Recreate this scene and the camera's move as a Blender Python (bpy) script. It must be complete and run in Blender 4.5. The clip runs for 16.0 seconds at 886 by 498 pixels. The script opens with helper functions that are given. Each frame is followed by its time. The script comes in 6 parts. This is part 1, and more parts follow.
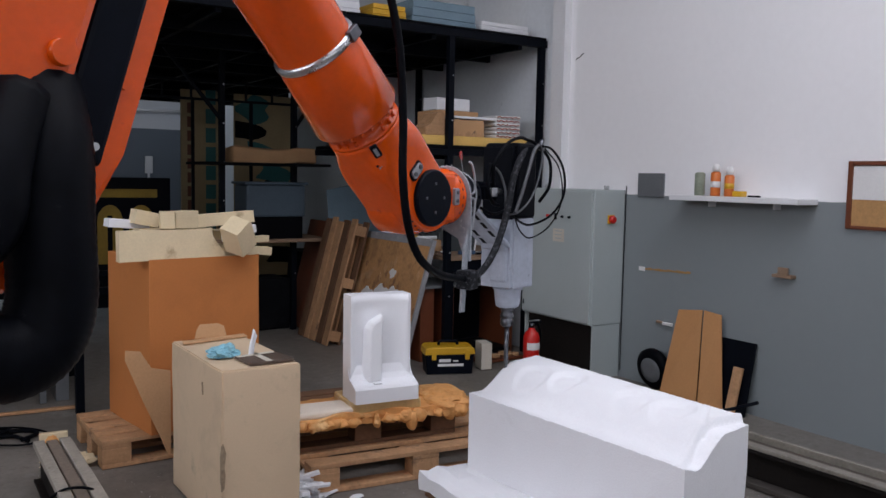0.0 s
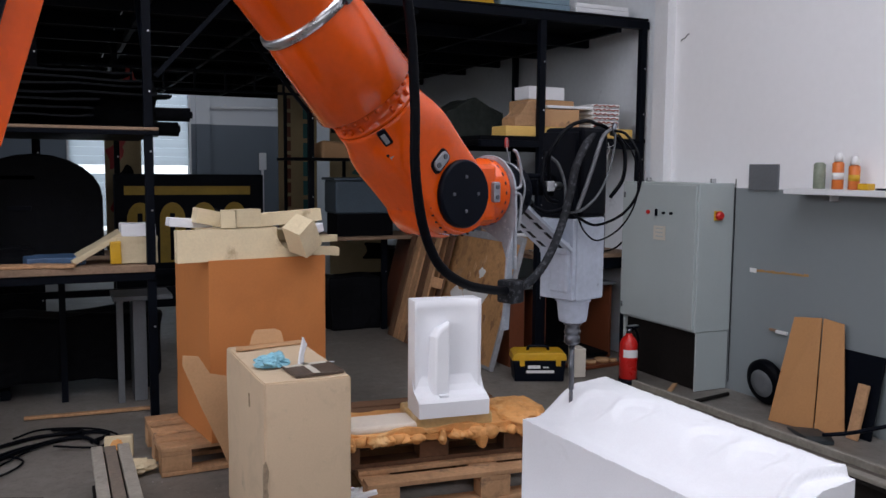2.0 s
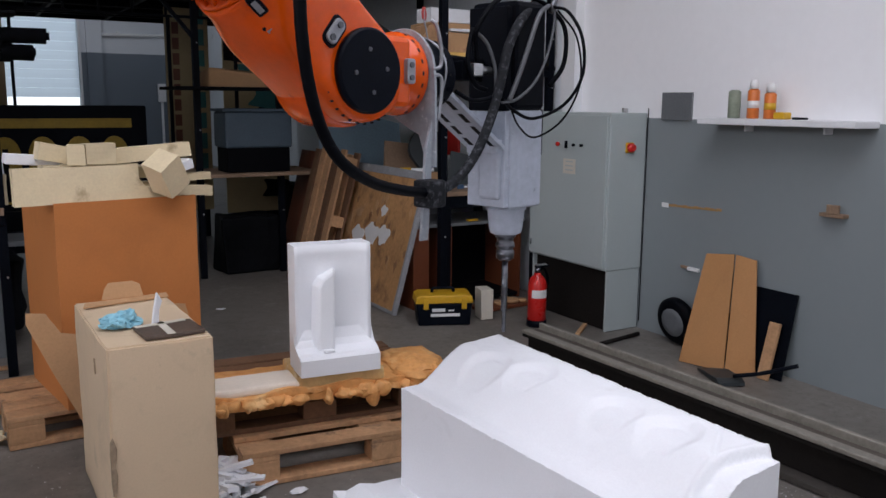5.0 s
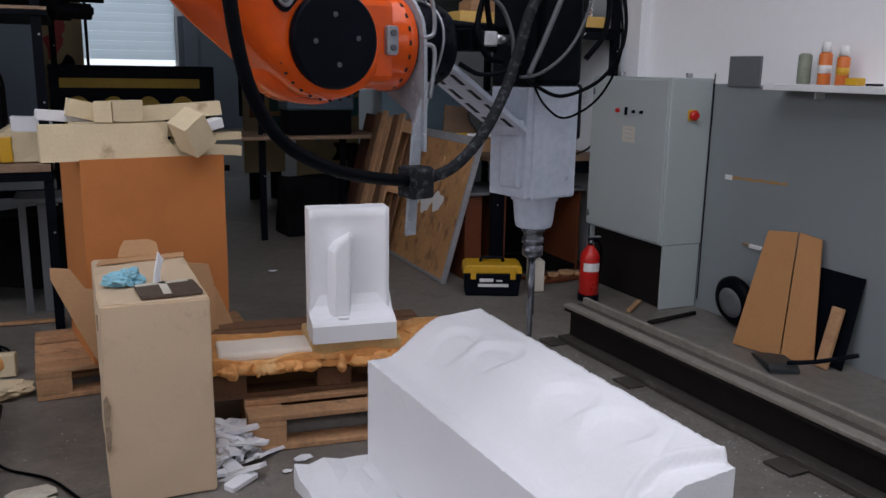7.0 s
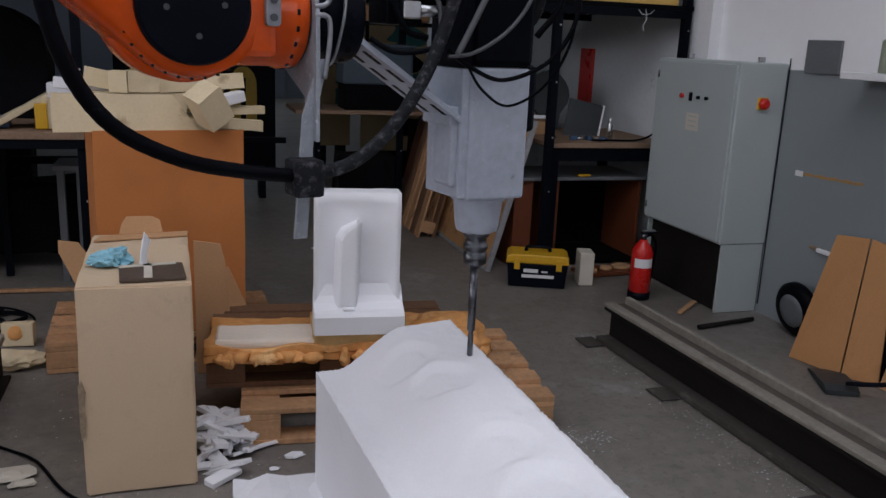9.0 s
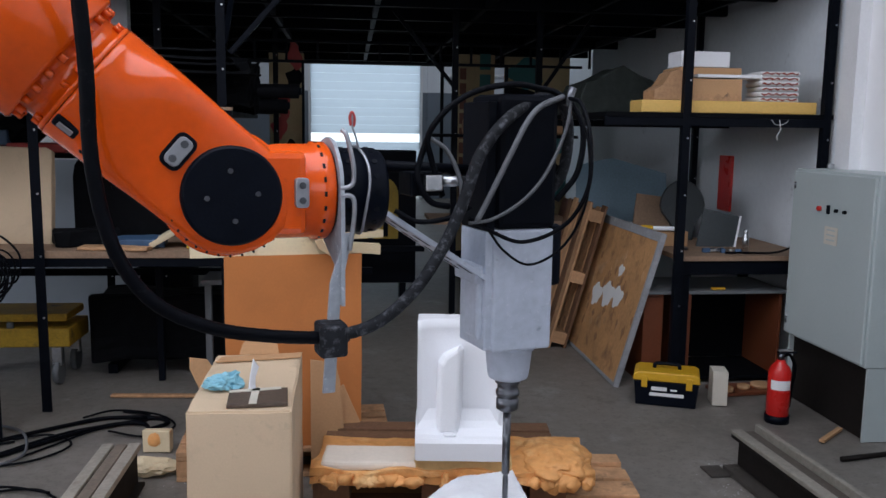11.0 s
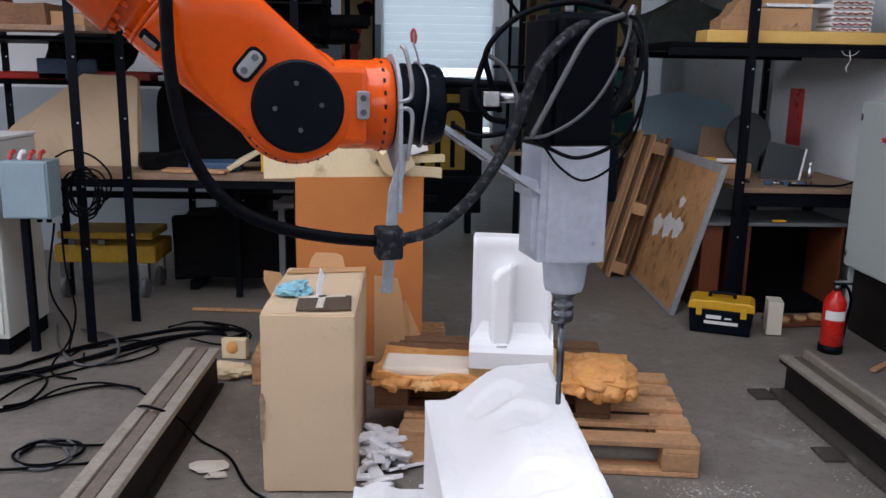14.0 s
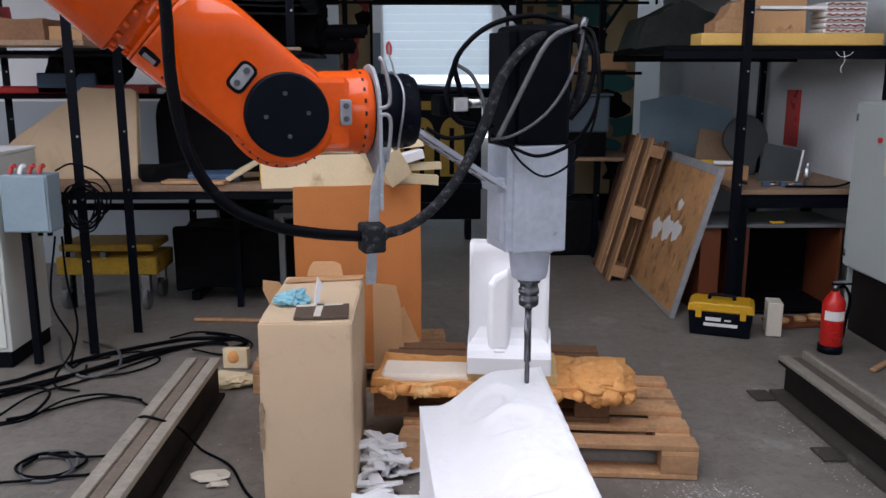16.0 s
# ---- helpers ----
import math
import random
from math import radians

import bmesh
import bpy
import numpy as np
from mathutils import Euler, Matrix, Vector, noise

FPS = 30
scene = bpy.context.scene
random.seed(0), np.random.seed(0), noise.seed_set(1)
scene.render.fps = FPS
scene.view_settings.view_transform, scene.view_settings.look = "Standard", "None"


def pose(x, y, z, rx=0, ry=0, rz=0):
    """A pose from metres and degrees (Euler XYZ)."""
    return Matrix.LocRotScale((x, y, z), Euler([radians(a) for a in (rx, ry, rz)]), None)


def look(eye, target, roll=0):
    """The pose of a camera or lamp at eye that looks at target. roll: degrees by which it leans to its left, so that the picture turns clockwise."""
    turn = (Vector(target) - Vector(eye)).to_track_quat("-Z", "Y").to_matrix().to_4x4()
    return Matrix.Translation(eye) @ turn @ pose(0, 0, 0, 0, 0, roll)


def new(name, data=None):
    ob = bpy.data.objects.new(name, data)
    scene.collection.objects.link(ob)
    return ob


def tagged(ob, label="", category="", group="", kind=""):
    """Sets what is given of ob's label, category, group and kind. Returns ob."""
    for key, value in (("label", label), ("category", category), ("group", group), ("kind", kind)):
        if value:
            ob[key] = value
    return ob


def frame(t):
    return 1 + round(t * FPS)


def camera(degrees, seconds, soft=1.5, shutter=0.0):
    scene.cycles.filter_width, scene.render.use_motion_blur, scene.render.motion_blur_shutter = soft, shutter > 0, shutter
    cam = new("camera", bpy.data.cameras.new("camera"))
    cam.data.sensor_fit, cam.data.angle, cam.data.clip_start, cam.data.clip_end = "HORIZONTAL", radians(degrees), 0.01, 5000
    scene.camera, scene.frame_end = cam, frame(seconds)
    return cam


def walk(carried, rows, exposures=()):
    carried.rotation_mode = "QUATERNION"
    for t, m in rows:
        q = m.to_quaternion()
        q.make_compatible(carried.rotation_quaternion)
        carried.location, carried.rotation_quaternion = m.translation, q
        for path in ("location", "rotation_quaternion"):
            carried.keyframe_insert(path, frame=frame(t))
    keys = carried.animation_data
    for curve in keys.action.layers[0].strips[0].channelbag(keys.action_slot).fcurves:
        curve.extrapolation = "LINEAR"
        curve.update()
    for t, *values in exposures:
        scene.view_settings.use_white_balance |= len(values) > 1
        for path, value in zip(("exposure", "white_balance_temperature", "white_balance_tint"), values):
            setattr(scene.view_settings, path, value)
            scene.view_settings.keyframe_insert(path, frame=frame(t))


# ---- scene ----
cam = camera(55.6, 16.0)
PATH = [
    (0, (3.828, 3.183, 1.507), (4.91, 4.857, 1.335), 1.1),
    (0.5, (3.967, 3.273, 1.502), (4.96, 4.992, 1.261), -0.9),
    (1, (4.106, 3.297, 1.501), (5.035, 5.048, 1.231), 1.3),
    (1.5, (4.176, 3.324, 1.513), (5.018, 5.123, 1.273), 0.4),
    (2, (4.212, 3.389, 1.512), (5.046, 5.196, 1.322), 0.5),
    (2.5, (4.249, 3.456, 1.507), (5.14, 5.233, 1.29), 0.4),
    (3, (4.299, 3.491, 1.5), (5.244, 5.233, 1.233), 1.2),
    (3.5, (4.358, 3.515, 1.493), (5.298, 5.251, 1.172), 2.4),
    (4, (4.425, 3.62, 1.504), (5.388, 5.344, 1.185), 0.6),
    (4.5, (4.463, 3.688, 1.492), (5.468, 5.386, 1.165), 0.5),
    (4.7, (4.48, 3.699, 1.49), (5.484, 5.397, 1.158), 0.4),
    (6.8, (4.863, 3.683, 1.463), (5.675, 5.458, 1.028), 1.5),
    (7, (4.867, 3.687, 1.461), (5.653, 5.477, 1.041), 1.0),
    (7.5, (4.906, 3.766, 1.461), (5.696, 5.559, 1.057), -0.1),
    (8, (4.975, 3.802, 1.452), (5.729, 5.596, 0.991), -1.2),
    (8.2, (5.013, 3.813, 1.447), (5.751, 5.613, 0.982), -0.6),
    (10.3, (5.468, 3.835, 1.549), (5.755, 5.74, 1.012), 2.5),
    (10.5, (5.466, 3.846, 1.555), (5.72, 5.761, 1.036), 1.7),
    (11, (5.438, 3.759, 1.626), (5.658, 5.727, 1.347), 0.8),
    (11.5, (5.407, 3.708, 1.621), (5.532, 5.682, 1.322), -3.2),
    (12, (5.416, 3.646, 1.608), (5.615, 5.613, 1.308), -2.7),
    (12.5, (5.435, 3.625, 1.611), (5.533, 5.594, 1.272), -0.7),
    (13, (5.471, 3.59, 1.598), (5.538, 5.546, 1.185), 0.7),
    (13.5, (5.489, 3.56, 1.592), (5.537, 5.511, 1.156), 0.9),
    (14, (5.485, 3.552, 1.587), (5.536, 5.505, 1.161), 1.0),
    (14.5, (5.5, 3.538, 1.598), (5.554, 5.496, 1.195), 0.9),
    (15, (5.509, 3.538, 1.593), (5.575, 5.496, 1.192), 0.8),
    (15.5, (5.513, 3.537, 1.592), (5.555, 5.495, 1.186), 0.1),
    (16, (5.516, 3.53, 1.593), (5.557, 5.487, 1.182), 0.0),
]
EXPOSURES = [(0.0, -0.32, 6500, 10), (1.5, -0.18, 6500, 10), (4.5, -0.20, 6500, 10), (7.0, -0.52, 6500, 10), (8.2, -0.62, 6500, 10), (10.3, -0.80, 6500, 10), (10.7, -0.66, 6500, 10), (11.0, -0.04, 6200, 7), (11.4, 0.20, 5800, 3), (12.0, 0.24, 5800, 3), (12.6, 0.20, 5900, 4), (13.2, 0.20, 6300, 8), (13.8, 0.08, 6500, 10), (16.0, 0.08, 6500, 10)]
walk(cam, [(t, look(eye, target, roll)) for t, eye, target, roll in PATH], EXPOSURES)

# ---- world and light ----
world = bpy.data.worlds.new("world")
scene.world = world
world.use_nodes = True
wn = world.node_tree.nodes
sky = wn.new("ShaderNodeTexSky")
sky.sky_type, sky.sun_disc = "NISHITA", False
sky.sun_elevation, sky.sun_rotation = radians(40), radians(200)
world.node_tree.links.new(sky.outputs[0], wn["Background"].inputs[0])
wn["Background"].inputs[1].default_value = 0.12
scene.view_settings.exposure = 0.0


def area_lamp(name, eye, target, sx, sy, watts, colour):
    data = bpy.data.lights.new(name, "AREA")
    data.shape, data.size, data.size_y, data.energy, data.color = "RECTANGLE", sx, sy, watts, colour
    ob = new(name, data)
    ob.matrix_world = look(eye, target)
    return ob


# daylight in the openings: the window band behind and outside the roller door; side windows and roof lights are unseen,
# added for brightness
area_lamp("window_daylight", (3.5, -2.75, 3.1), (3.5, 5, 1.3), 8.0, 2.2, 85, (0.92, 0.915, 1.0))
area_lamp("side_window_daylight", (-2.35, 4.0, 3.6), (8.4, 5.2, 2.2), 8.0, 1.7, 255, (0.92, 0.915, 1.0))
area_lamp("roof_daylight", (4.7, 4.2, 4.93), (4.7, 4.2, 0), 5.4, 3.6, 222, (0.92, 0.915, 1.0))
area_lamp("back_roof_daylight", (6.0, 20.5, 4.93), (6.0, 20.5, 0), 5.6, 3.0, 52, (0.88, 0.93, 1.0))
area_lamp("door_daylight", (5.8, 25.6, 2.3), (5.8, 23, 2.2), 3.4, 2.6, 11, (0.94, 1.0, 1.0))


# ---- materials ----
def mat(name, colour, rough=0.6, metal=0.0, var=0.15, scale=8.0, bump=0.1, fine=60.0, stain=None, amount=0.0, stain_scale=2.5, obvar=0.0, coat=0.0, spec=0.5):
    """A surface with two scales of tone, fine relief and, where given, stains of another colour."""
    m = bpy.data.materials.new(name)
    m.use_nodes = True
    nt = m.node_tree
    n, l = nt.nodes, nt.links
    bsdf = n["Principled BSDF"]
    tc = n.new("ShaderNodeTexCoord")
    big, small = n.new("ShaderNodeTexNoise"), n.new("ShaderNodeTexNoise")
    big.inputs["Scale"].default_value, big.inputs["Detail"].default_value = scale, 5
    small.inputs["Scale"].default_value, small.inputs["Detail"].default_value = fine, 4
    for x in (big, small):
        l.new(tc.outputs["Object"], x.inputs["Vector"])
    mix = n.new("ShaderNodeMath")
    mix.operation = "ADD"
    l.new(big.outputs[0], mix.inputs[0])
    l.new(small.outputs[0], mix.inputs[1])
    mr = n.new("ShaderNodeMapRange")
    mr.inputs[1].default_value, mr.inputs[2].default_value = 0.6, 1.4
    mr.inputs[3].default_value, mr.inputs[4].default_value = 1 - var, 1 + var
    l.new(mix.outputs[0], mr.inputs[0])
    value = mr.outputs[0]
    if obvar:
        oi = n.new("ShaderNodeObjectInfo")
        m2 = n.new("ShaderNodeMapRange")
        m2.inputs[3].default_value, m2.inputs[4].default_value = 1 - obvar, 1 + obvar
        l.new(oi.outputs["Random"], m2.inputs[0])
        mm = n.new("ShaderNodeMath")
        mm.operation = "MULTIPLY"
        l.new(value, mm.inputs[0])
        l.new(m2.outputs[0], mm.inputs[1])
        value = mm.outputs[0]
    vm = n.new("ShaderNodeVectorMath")
    vm.operation = "SCALE"
    vm.inputs[0].default_value = colour
    l.new(value, vm.inputs["Scale"])
    out = vm.outputs[0]
    if stain:
        st = n.new("ShaderNodeTexNoise")
        st.inputs["Scale"].default_value, st.inputs["Detail"].default_value, st.inputs["Roughness"].default_value = stain_scale, 8, 0.65
        l.new(tc.outputs["Object"], st.inputs["Vector"])
        ramp = n.new("ShaderNodeMapRange")
        ramp.inputs[1].default_value, ramp.inputs[2].default_value = 0.62 - amount * 0.3, 0.72
        l.new(st.outputs[0], ramp.inputs[0])
        cm = n.new("ShaderNodeMix")
        cm.data_type = "RGBA"
        l.new(ramp.outputs[0], cm.inputs[0])
        l.new(out, cm.inputs[6])
        cm.inputs[7].default_value = (*stain, 1)
        out = cm.outputs[2]
    l.new(out, bsdf.inputs["Base Color"])
    bsdf.inputs["Roughness"].default_value, bsdf.inputs["Metallic"].default_value = rough, metal
    bsdf.inputs["Coat Weight"].default_value, bsdf.inputs["Specular IOR Level"].default_value = coat, spec
    rm = n.new("ShaderNodeMapRange")
    rm.inputs[3].default_value, rm.inputs[4].default_value = max(0.03, rough - 0.12), min(1, rough + 0.12)
    l.new(big.outputs[0], rm.inputs[0])
    l.new(rm.outputs[0], bsdf.inputs["Roughness"])
    if bump:
        b = n.new("ShaderNodeBump")
        b.inputs["Strength"].default_value, b.inputs["Distance"].default_value = bump, 0.004
        l.new(small.outputs[0], b.inputs["Height"])
        l.new(b.outputs[0], bsdf.inputs["Normal"])
    return m


def two_tone(name, low, high, line):
    """A wall painted in two colours that meet at a height."""
    m = mat(name, low, 0.6, var=0.02, scale=0.7, bump=0.03, fine=18)
    nt = m.node_tree
    n, l = nt.nodes, nt.links
    bsdf = n["Principled BSDF"]
    src = bsdf.inputs["Base Color"].links[0].from_socket
    geo, sep = n.new("ShaderNodeNewGeometry"), n.new("ShaderNodeSeparateXYZ")
    l.new(geo.outputs["Position"], sep.inputs[0])
    wob = n.new("ShaderNodeTexNoise")
    wob.inputs["Scale"].default_value = 6
    l.new(geo.outputs["Position"], wob.inputs["Vector"])
    a = n.new("ShaderNodeMath")
    a.operation, a.inputs[1].default_value = "MULTIPLY_ADD", 0.012
    l.new(wob.outputs[0], a.inputs[0])
    l.new(sep.outputs[2], a.inputs[2])
    r = n.new("ShaderNodeMapRange")
    r.inputs[1].default_value, r.inputs[2].default_value = line + 0.004, line + 0.009
    l.new(a.outputs[0], r.inputs[0])
    tone = n.new("ShaderNodeVectorMath")
    tone.operation = "MULTIPLY"
    tone.inputs[1].default_value = [h / w for h, w in zip(high, low)]
    l.new(src, tone.inputs[0])
    cm = n.new("ShaderNodeMix")
    cm.data_type = "RGBA"
    l.new(r.outputs[0], cm.inputs[0])
    l.new(src, cm.inputs[6])
    l.new(tone.outputs[0], cm.inputs[7])
    l.new(cm.outputs[2], bsdf.inputs["Base Color"])
    return m


M_FLOOR = mat("concrete_floor", (0.20, 0.182, 0.163), 0.5, var=0.22, scale=1.1, bump=0.12, fine=14, stain=(0.30, 0.29, 0.275), amount=0.10, stain_scale=2.2)


def grime(m, layers):
    """Lays blotches of other colours over a surface: (colour, scale, low, high, share)."""
    n, l = m.node_tree.nodes, m.node_tree.links
    bsdf, tc = n["Principled BSDF"], n.new("ShaderNodeTexCoord")
    for k, (colour, size, low, high, share) in enumerate(layers):
        tex, ramp, cm = n.new("ShaderNodeTexNoise"), n.new("ShaderNodeMapRange"), n.new("ShaderNodeMix")
        tex.inputs["Scale"].default_value, tex.inputs["Detail"].default_value, tex.inputs["Roughness"].default_value = size, 9, 0.68
        tex.inputs["Distortion"].default_value = 0.35
        shift = n.new("ShaderNodeVectorMath")
        shift.operation, shift.inputs[1].default_value = "ADD", (3.7 * k + 1, 1.9 * k, 0.6 * k)
        l.new(tc.outputs["Object"], shift.inputs[0])
        l.new(shift.outputs[0], tex.inputs["Vector"])
        ramp.inputs[1].default_value, ramp.inputs[2].default_value, ramp.inputs[4].default_value = low, high, share
        l.new(tex.outputs[0], ramp.inputs[0])
        cm.data_type = "RGBA"
        l.new(ramp.outputs[0], cm.inputs[0])
        l.new(bsdf.inputs["Base Color"].links[0].from_socket, cm.inputs[6])
        cm.inputs[7].default_value = (*colour, 1)
        l.new(cm.outputs[2], bsdf.inputs["Base Color"])


grime(M_FLOOR, (((0.075, 0.065, 0.056), 0.8, 0.48, 0.70, 0.5), ((0.06, 0.05, 0.042), 5.0, 0.58, 0.72, 0.5), ((0.34, 0.325, 0.305), 7.0, 0.60, 0.76, 0.6), ((0.09, 0.078, 0.068), 42.0, 0.52, 0.66, 0.5)))
M_EAST = two_tone("east_wall_paint", (0.222, 0.25, 0.262), (0.88, 0.88, 0.90), 1.40)
M_EASTBACK = mat("pale_wall_paint", (0.70, 0.74, 0.78), 0.6, var=0.06, scale=1.2, bump=0.06, fine=25, stain=(0.42, 0.44, 0.47), amount=-0.05, stain_scale=3)
M_NORTH = two_tone("north_wall_paint", (0.15, 0.18, 0.22), (0.68, 0.71, 0.76), 2.51)
M_PARTITION = two_tone("partition_paint", (0.36, 0.41, 0.46), (0.74, 0.76, 0.79), 1.36)
M_WALL = mat("plaster", (0.6, 0.6, 0.6), 0.8, var=0.08, scale=1.0)
M_CEIL = mat("ceiling_sheet", (0.5, 0.5, 0.5), 0.8, var=0.1, scale=1.0)
M_WHITE = mat("white_paint", (0.74, 0.75, 0.77), 0.5, var=0.05, scale=3)
# steel and deck darker than black paint: the back's deep shade is in the colour
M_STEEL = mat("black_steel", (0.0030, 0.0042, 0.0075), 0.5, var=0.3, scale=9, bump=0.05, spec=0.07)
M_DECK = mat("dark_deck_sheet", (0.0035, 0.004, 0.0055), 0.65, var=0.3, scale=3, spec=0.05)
M_CABINET = mat("grey_powder_coat", (0.40, 0.45, 0.45), 0.38, var=0.05, scale=3, bump=0.04, fine=120)
M_PALECAB = mat("pale_green_enamel", (0.62, 0.66, 0.63), 0.4, var=0.05, scale=3, bump=0.04, fine=120)
M_JBOX = mat("blue_grey_enamel", (0.25, 0.34, 0.40), 0.4, var=0.06)
M_ORANGE = mat("robot_orange", (0.72, 0.088, 0.0025), 0.22, var=0.09, scale=5, bump=0.015, coat=0.25, spec=0.35, stain=(0.55, 0.06, 0.008), amount=-0.1, stain_scale=14)
M_BLACKCAP = mat("black_plastic", (0.0022, 0.0036, 0.008), 0.42, var=0.3, scale=14, bump=0.08, fine=200, spec=0.09)
M_RUBBER = mat("black_rubber", (0.0022, 0.0027, 0.0045), 0.5, var=0.4, scale=20, bump=0.1, spec=0.06, stain=(0.012, 0.013, 0.015), amount=-0.1, stain_scale=40)
M_DUSTY = mat("dusty_hose", (0.014, 0.015, 0.018), 0.7, var=0.4, scale=20, bump=0.15, stain=(0.105, 0.11, 0.125), amount=0.35, stain_scale=70, spec=0.12)
M_METAL = mat("bright_steel", (0.55, 0.56, 0.58), 0.3, 1.0, var=0.15, scale=30, bump=0.03)
M_DARKMETAL = mat("tool_steel", (0.13, 0.135, 0.15), 0.32, 1.0, var=0.2, scale=30)
M_SPINDLE = mat("dusty_aluminium", (0.43, 0.47, 0.55), 0.62, 0.15, var=0.12, scale=12, bump=0.1, stain=(0.56, 0.59, 0.65), amount=0.1, stain_scale=90)
M_MOTOR = mat("motor_black", (0.0026, 0.0034, 0.006), 0.5, var=0.3, scale=14, spec=0.06)
M_POLY = mat("white_polystyrene", (0.80, 0.81, 0.84), 0.75, var=0.03, scale=6, bump=0.25, fine=180)
M_FOAM = mat("cream_foam_board", (0.62, 0.475, 0.32), 0.85, var=0.05, scale=5, bump=0.12, fine=150, stain=(0.44, 0.35, 0.24), amount=0.0, stain_scale=4)
M_FOAMCUT = mat("cream_foam_cut", (0.66, 0.55, 0.36), 0.85, var=0.08, scale=8, bump=0.2, fine=90, obvar=0.12, stain=(0.44, 0.33, 0.19), amount=0.05, stain_scale=6)
M_CARTON = mat("brown_cardboard", (0.50, 0.178, 0.046), 0.8, var=0.06, scale=4, bump=0.05, fine=90)
M_CARTONFLAT = mat("tan_cardboard", (0.42, 0.205, 0.078), 0.8, var=0.08, scale=5, bump=0.05, fine=90, stain=(0.33, 0.15, 0.06), amount=0.0, stain_scale=4)
M_CARTON2 = mat("pale_cardboard", (0.48, 0.28, 0.14), 0.85, var=0.1, scale=6, bump=0.06, fine=90, obvar=0.15)
M_WOOD = mat("pallet_wood", (0.45, 0.255, 0.13), 0.75, var=0.25, scale=9, bump=0.25, fine=50, obvar=0.2, stain=(0.14, 0.09, 0.06), amount=0.05, stain_scale=6)
M_OLDWOOD = mat("old_pallet_wood", (0.15, 0.075, 0.038), 0.8, var=0.3, scale=9, bump=0.25, fine=50, obvar=0.25)
M_PLY = mat("used_plywood", (0.47, 0.25, 0.105), 0.7, var=0.25, scale=4, bump=0.15, fine=40, stain=(0.20, 0.10, 0.05), amount=0.2, stain_scale=5)
M_SHELFWOOD = mat("shelf_board", (0.26, 0.17, 0.11), 0.75, var=0.25, scale=7, bump=0.15)
M_BROWN = mat("brown_veneer", (0.14, 0.04, 0.016), 0.45, var=0.15, scale=7)
M_PUFOAM = mat("orange_expanding_foam", (0.68, 0.325, 0.105), 0.65, var=0.2, scale=10, bump=0.3, fine=35, stain=(0.80, 0.52, 0.24), amount=0.25, stain_scale=7)
M_YELLOW = mat("yellow_plastic", (0.62, 0.35, 0.018), 0.4, var=0.08)
M_YELLOWWOOD = mat("yellow_plank", (0.74, 0.47, 0.13), 0.6, var=0.1, scale=7)
M_RED = mat("red_enamel", (0.55, 0.015, 0.012), 0.3, var=0.08)
M_REDMATT = mat("red_plastic", (0.42, 0.04, 0.035), 0.5, var=0.15)
M_BLUE = mat("blue_plastic", (0.05, 0.10, 0.19), 0.5, var=0.3, scale=14)
M_CYAN = mat("blue_rag", (0.26, 0.52, 0.62), 0.85, var=0.2, scale=20, bump=0.4)
M_PAPER = mat("white_label", (0.75, 0.75, 0.75), 0.6, var=0.05)
M_GREY = mat("grey_plastic", (0.13, 0.14, 0.15), 0.5, var=0.12)
M_RAIL = mat("worn_rail_steel", (0.26, 0.24, 0.205), 0.5, 0.2, var=0.25, scale=14, bump=0.1, stain=(0.16, 0.14, 0.12), amount=0.1, stain_scale=9)
M_RAILDARK = mat("rusty_beam", (0.012, 0.010, 0.009), 0.7, var=0.35, scale=10, bump=0.2, spec=0.15)
M_RAILPALE = mat("pale_worn_rail", (0.38, 0.35, 0.30), 0.5, 0.2, var=0.25, scale=14, bump=0.1, stain=(0.17, 0.15, 0.125), amount=0.1, stain_scale=9)
M_RAILBROWN = mat("brown_rail_strip", (0.19, 0.155, 0.125), 0.6, 0.1, var=0.3, scale=14, bump=0.12)
M_RAILMID = mat("grimy_rail_groove", (0.085, 0.07, 0.058), 0.6, 0.1, var=0.3, scale=14, bump=0.15)
# dusty plate, its base tone darkened to hold the shadow under the rail
M_FOOTPLATE = mat("dusty_shaded_foot_plate", (0.055, 0.048, 0.042), 0.6, var=0.3, scale=12, bump=0.15, stain=(0.15, 0.14, 0.13), amount=0.1, stain_scale=9)
M_SILVER = mat("dull_silver_tube", (0.32, 0.33, 0.36), 0.4, 0.6, var=0.12, scale=30, bump=0.04)
M_BAR = mat("dusty_grey_bar", (0.33, 0.36, 0.40), 0.6, 0.2, var=0.2, scale=25, bump=0.1, stain=(0.62, 0.64, 0.68), amount=0.12, stain_scale=70)
M_CHIP = mat("bared_foam_core", (0.30, 0.225, 0.15), 0.9, var=0.35, scale=40, bump=0.3)
M_OFFWHITE = mat("aged_white_foam", (0.58, 0.54, 0.46), 0.85, var=0.08, scale=9, bump=0.2, fine=120)
M_CABLEGREY = mat("grey_cable", (0.085, 0.09, 0.10), 0.5, var=0.15, scale=20)
M_PLASTER = mat("cream_plaster", (0.76, 0.68, 0.58), 0.85, var=0.06, scale=8, bump=0.2, fine=60)
M_RESIN = mat("yellow_resin", (0.66, 0.46, 0.21), 0.6, var=0.15, scale=14, bump=0.25, fine=50, stain=(0.72, 0.62, 0.46), amount=0.2, stain_scale=9)
M_COVER = mat("grey_green_cover", (0.022, 0.027, 0.025), 0.7, var=0.4, scale=8, bump=0.4, fine=20, spec=0.15)
M_DARKPANEL = mat("dark_panel", (0.03, 0.038, 0.042), 0.5, var=0.2, scale=8)
M_TEAL = mat("teal_paint", (0.03, 0.15, 0.15), 0.6, var=0.2, scale=6)
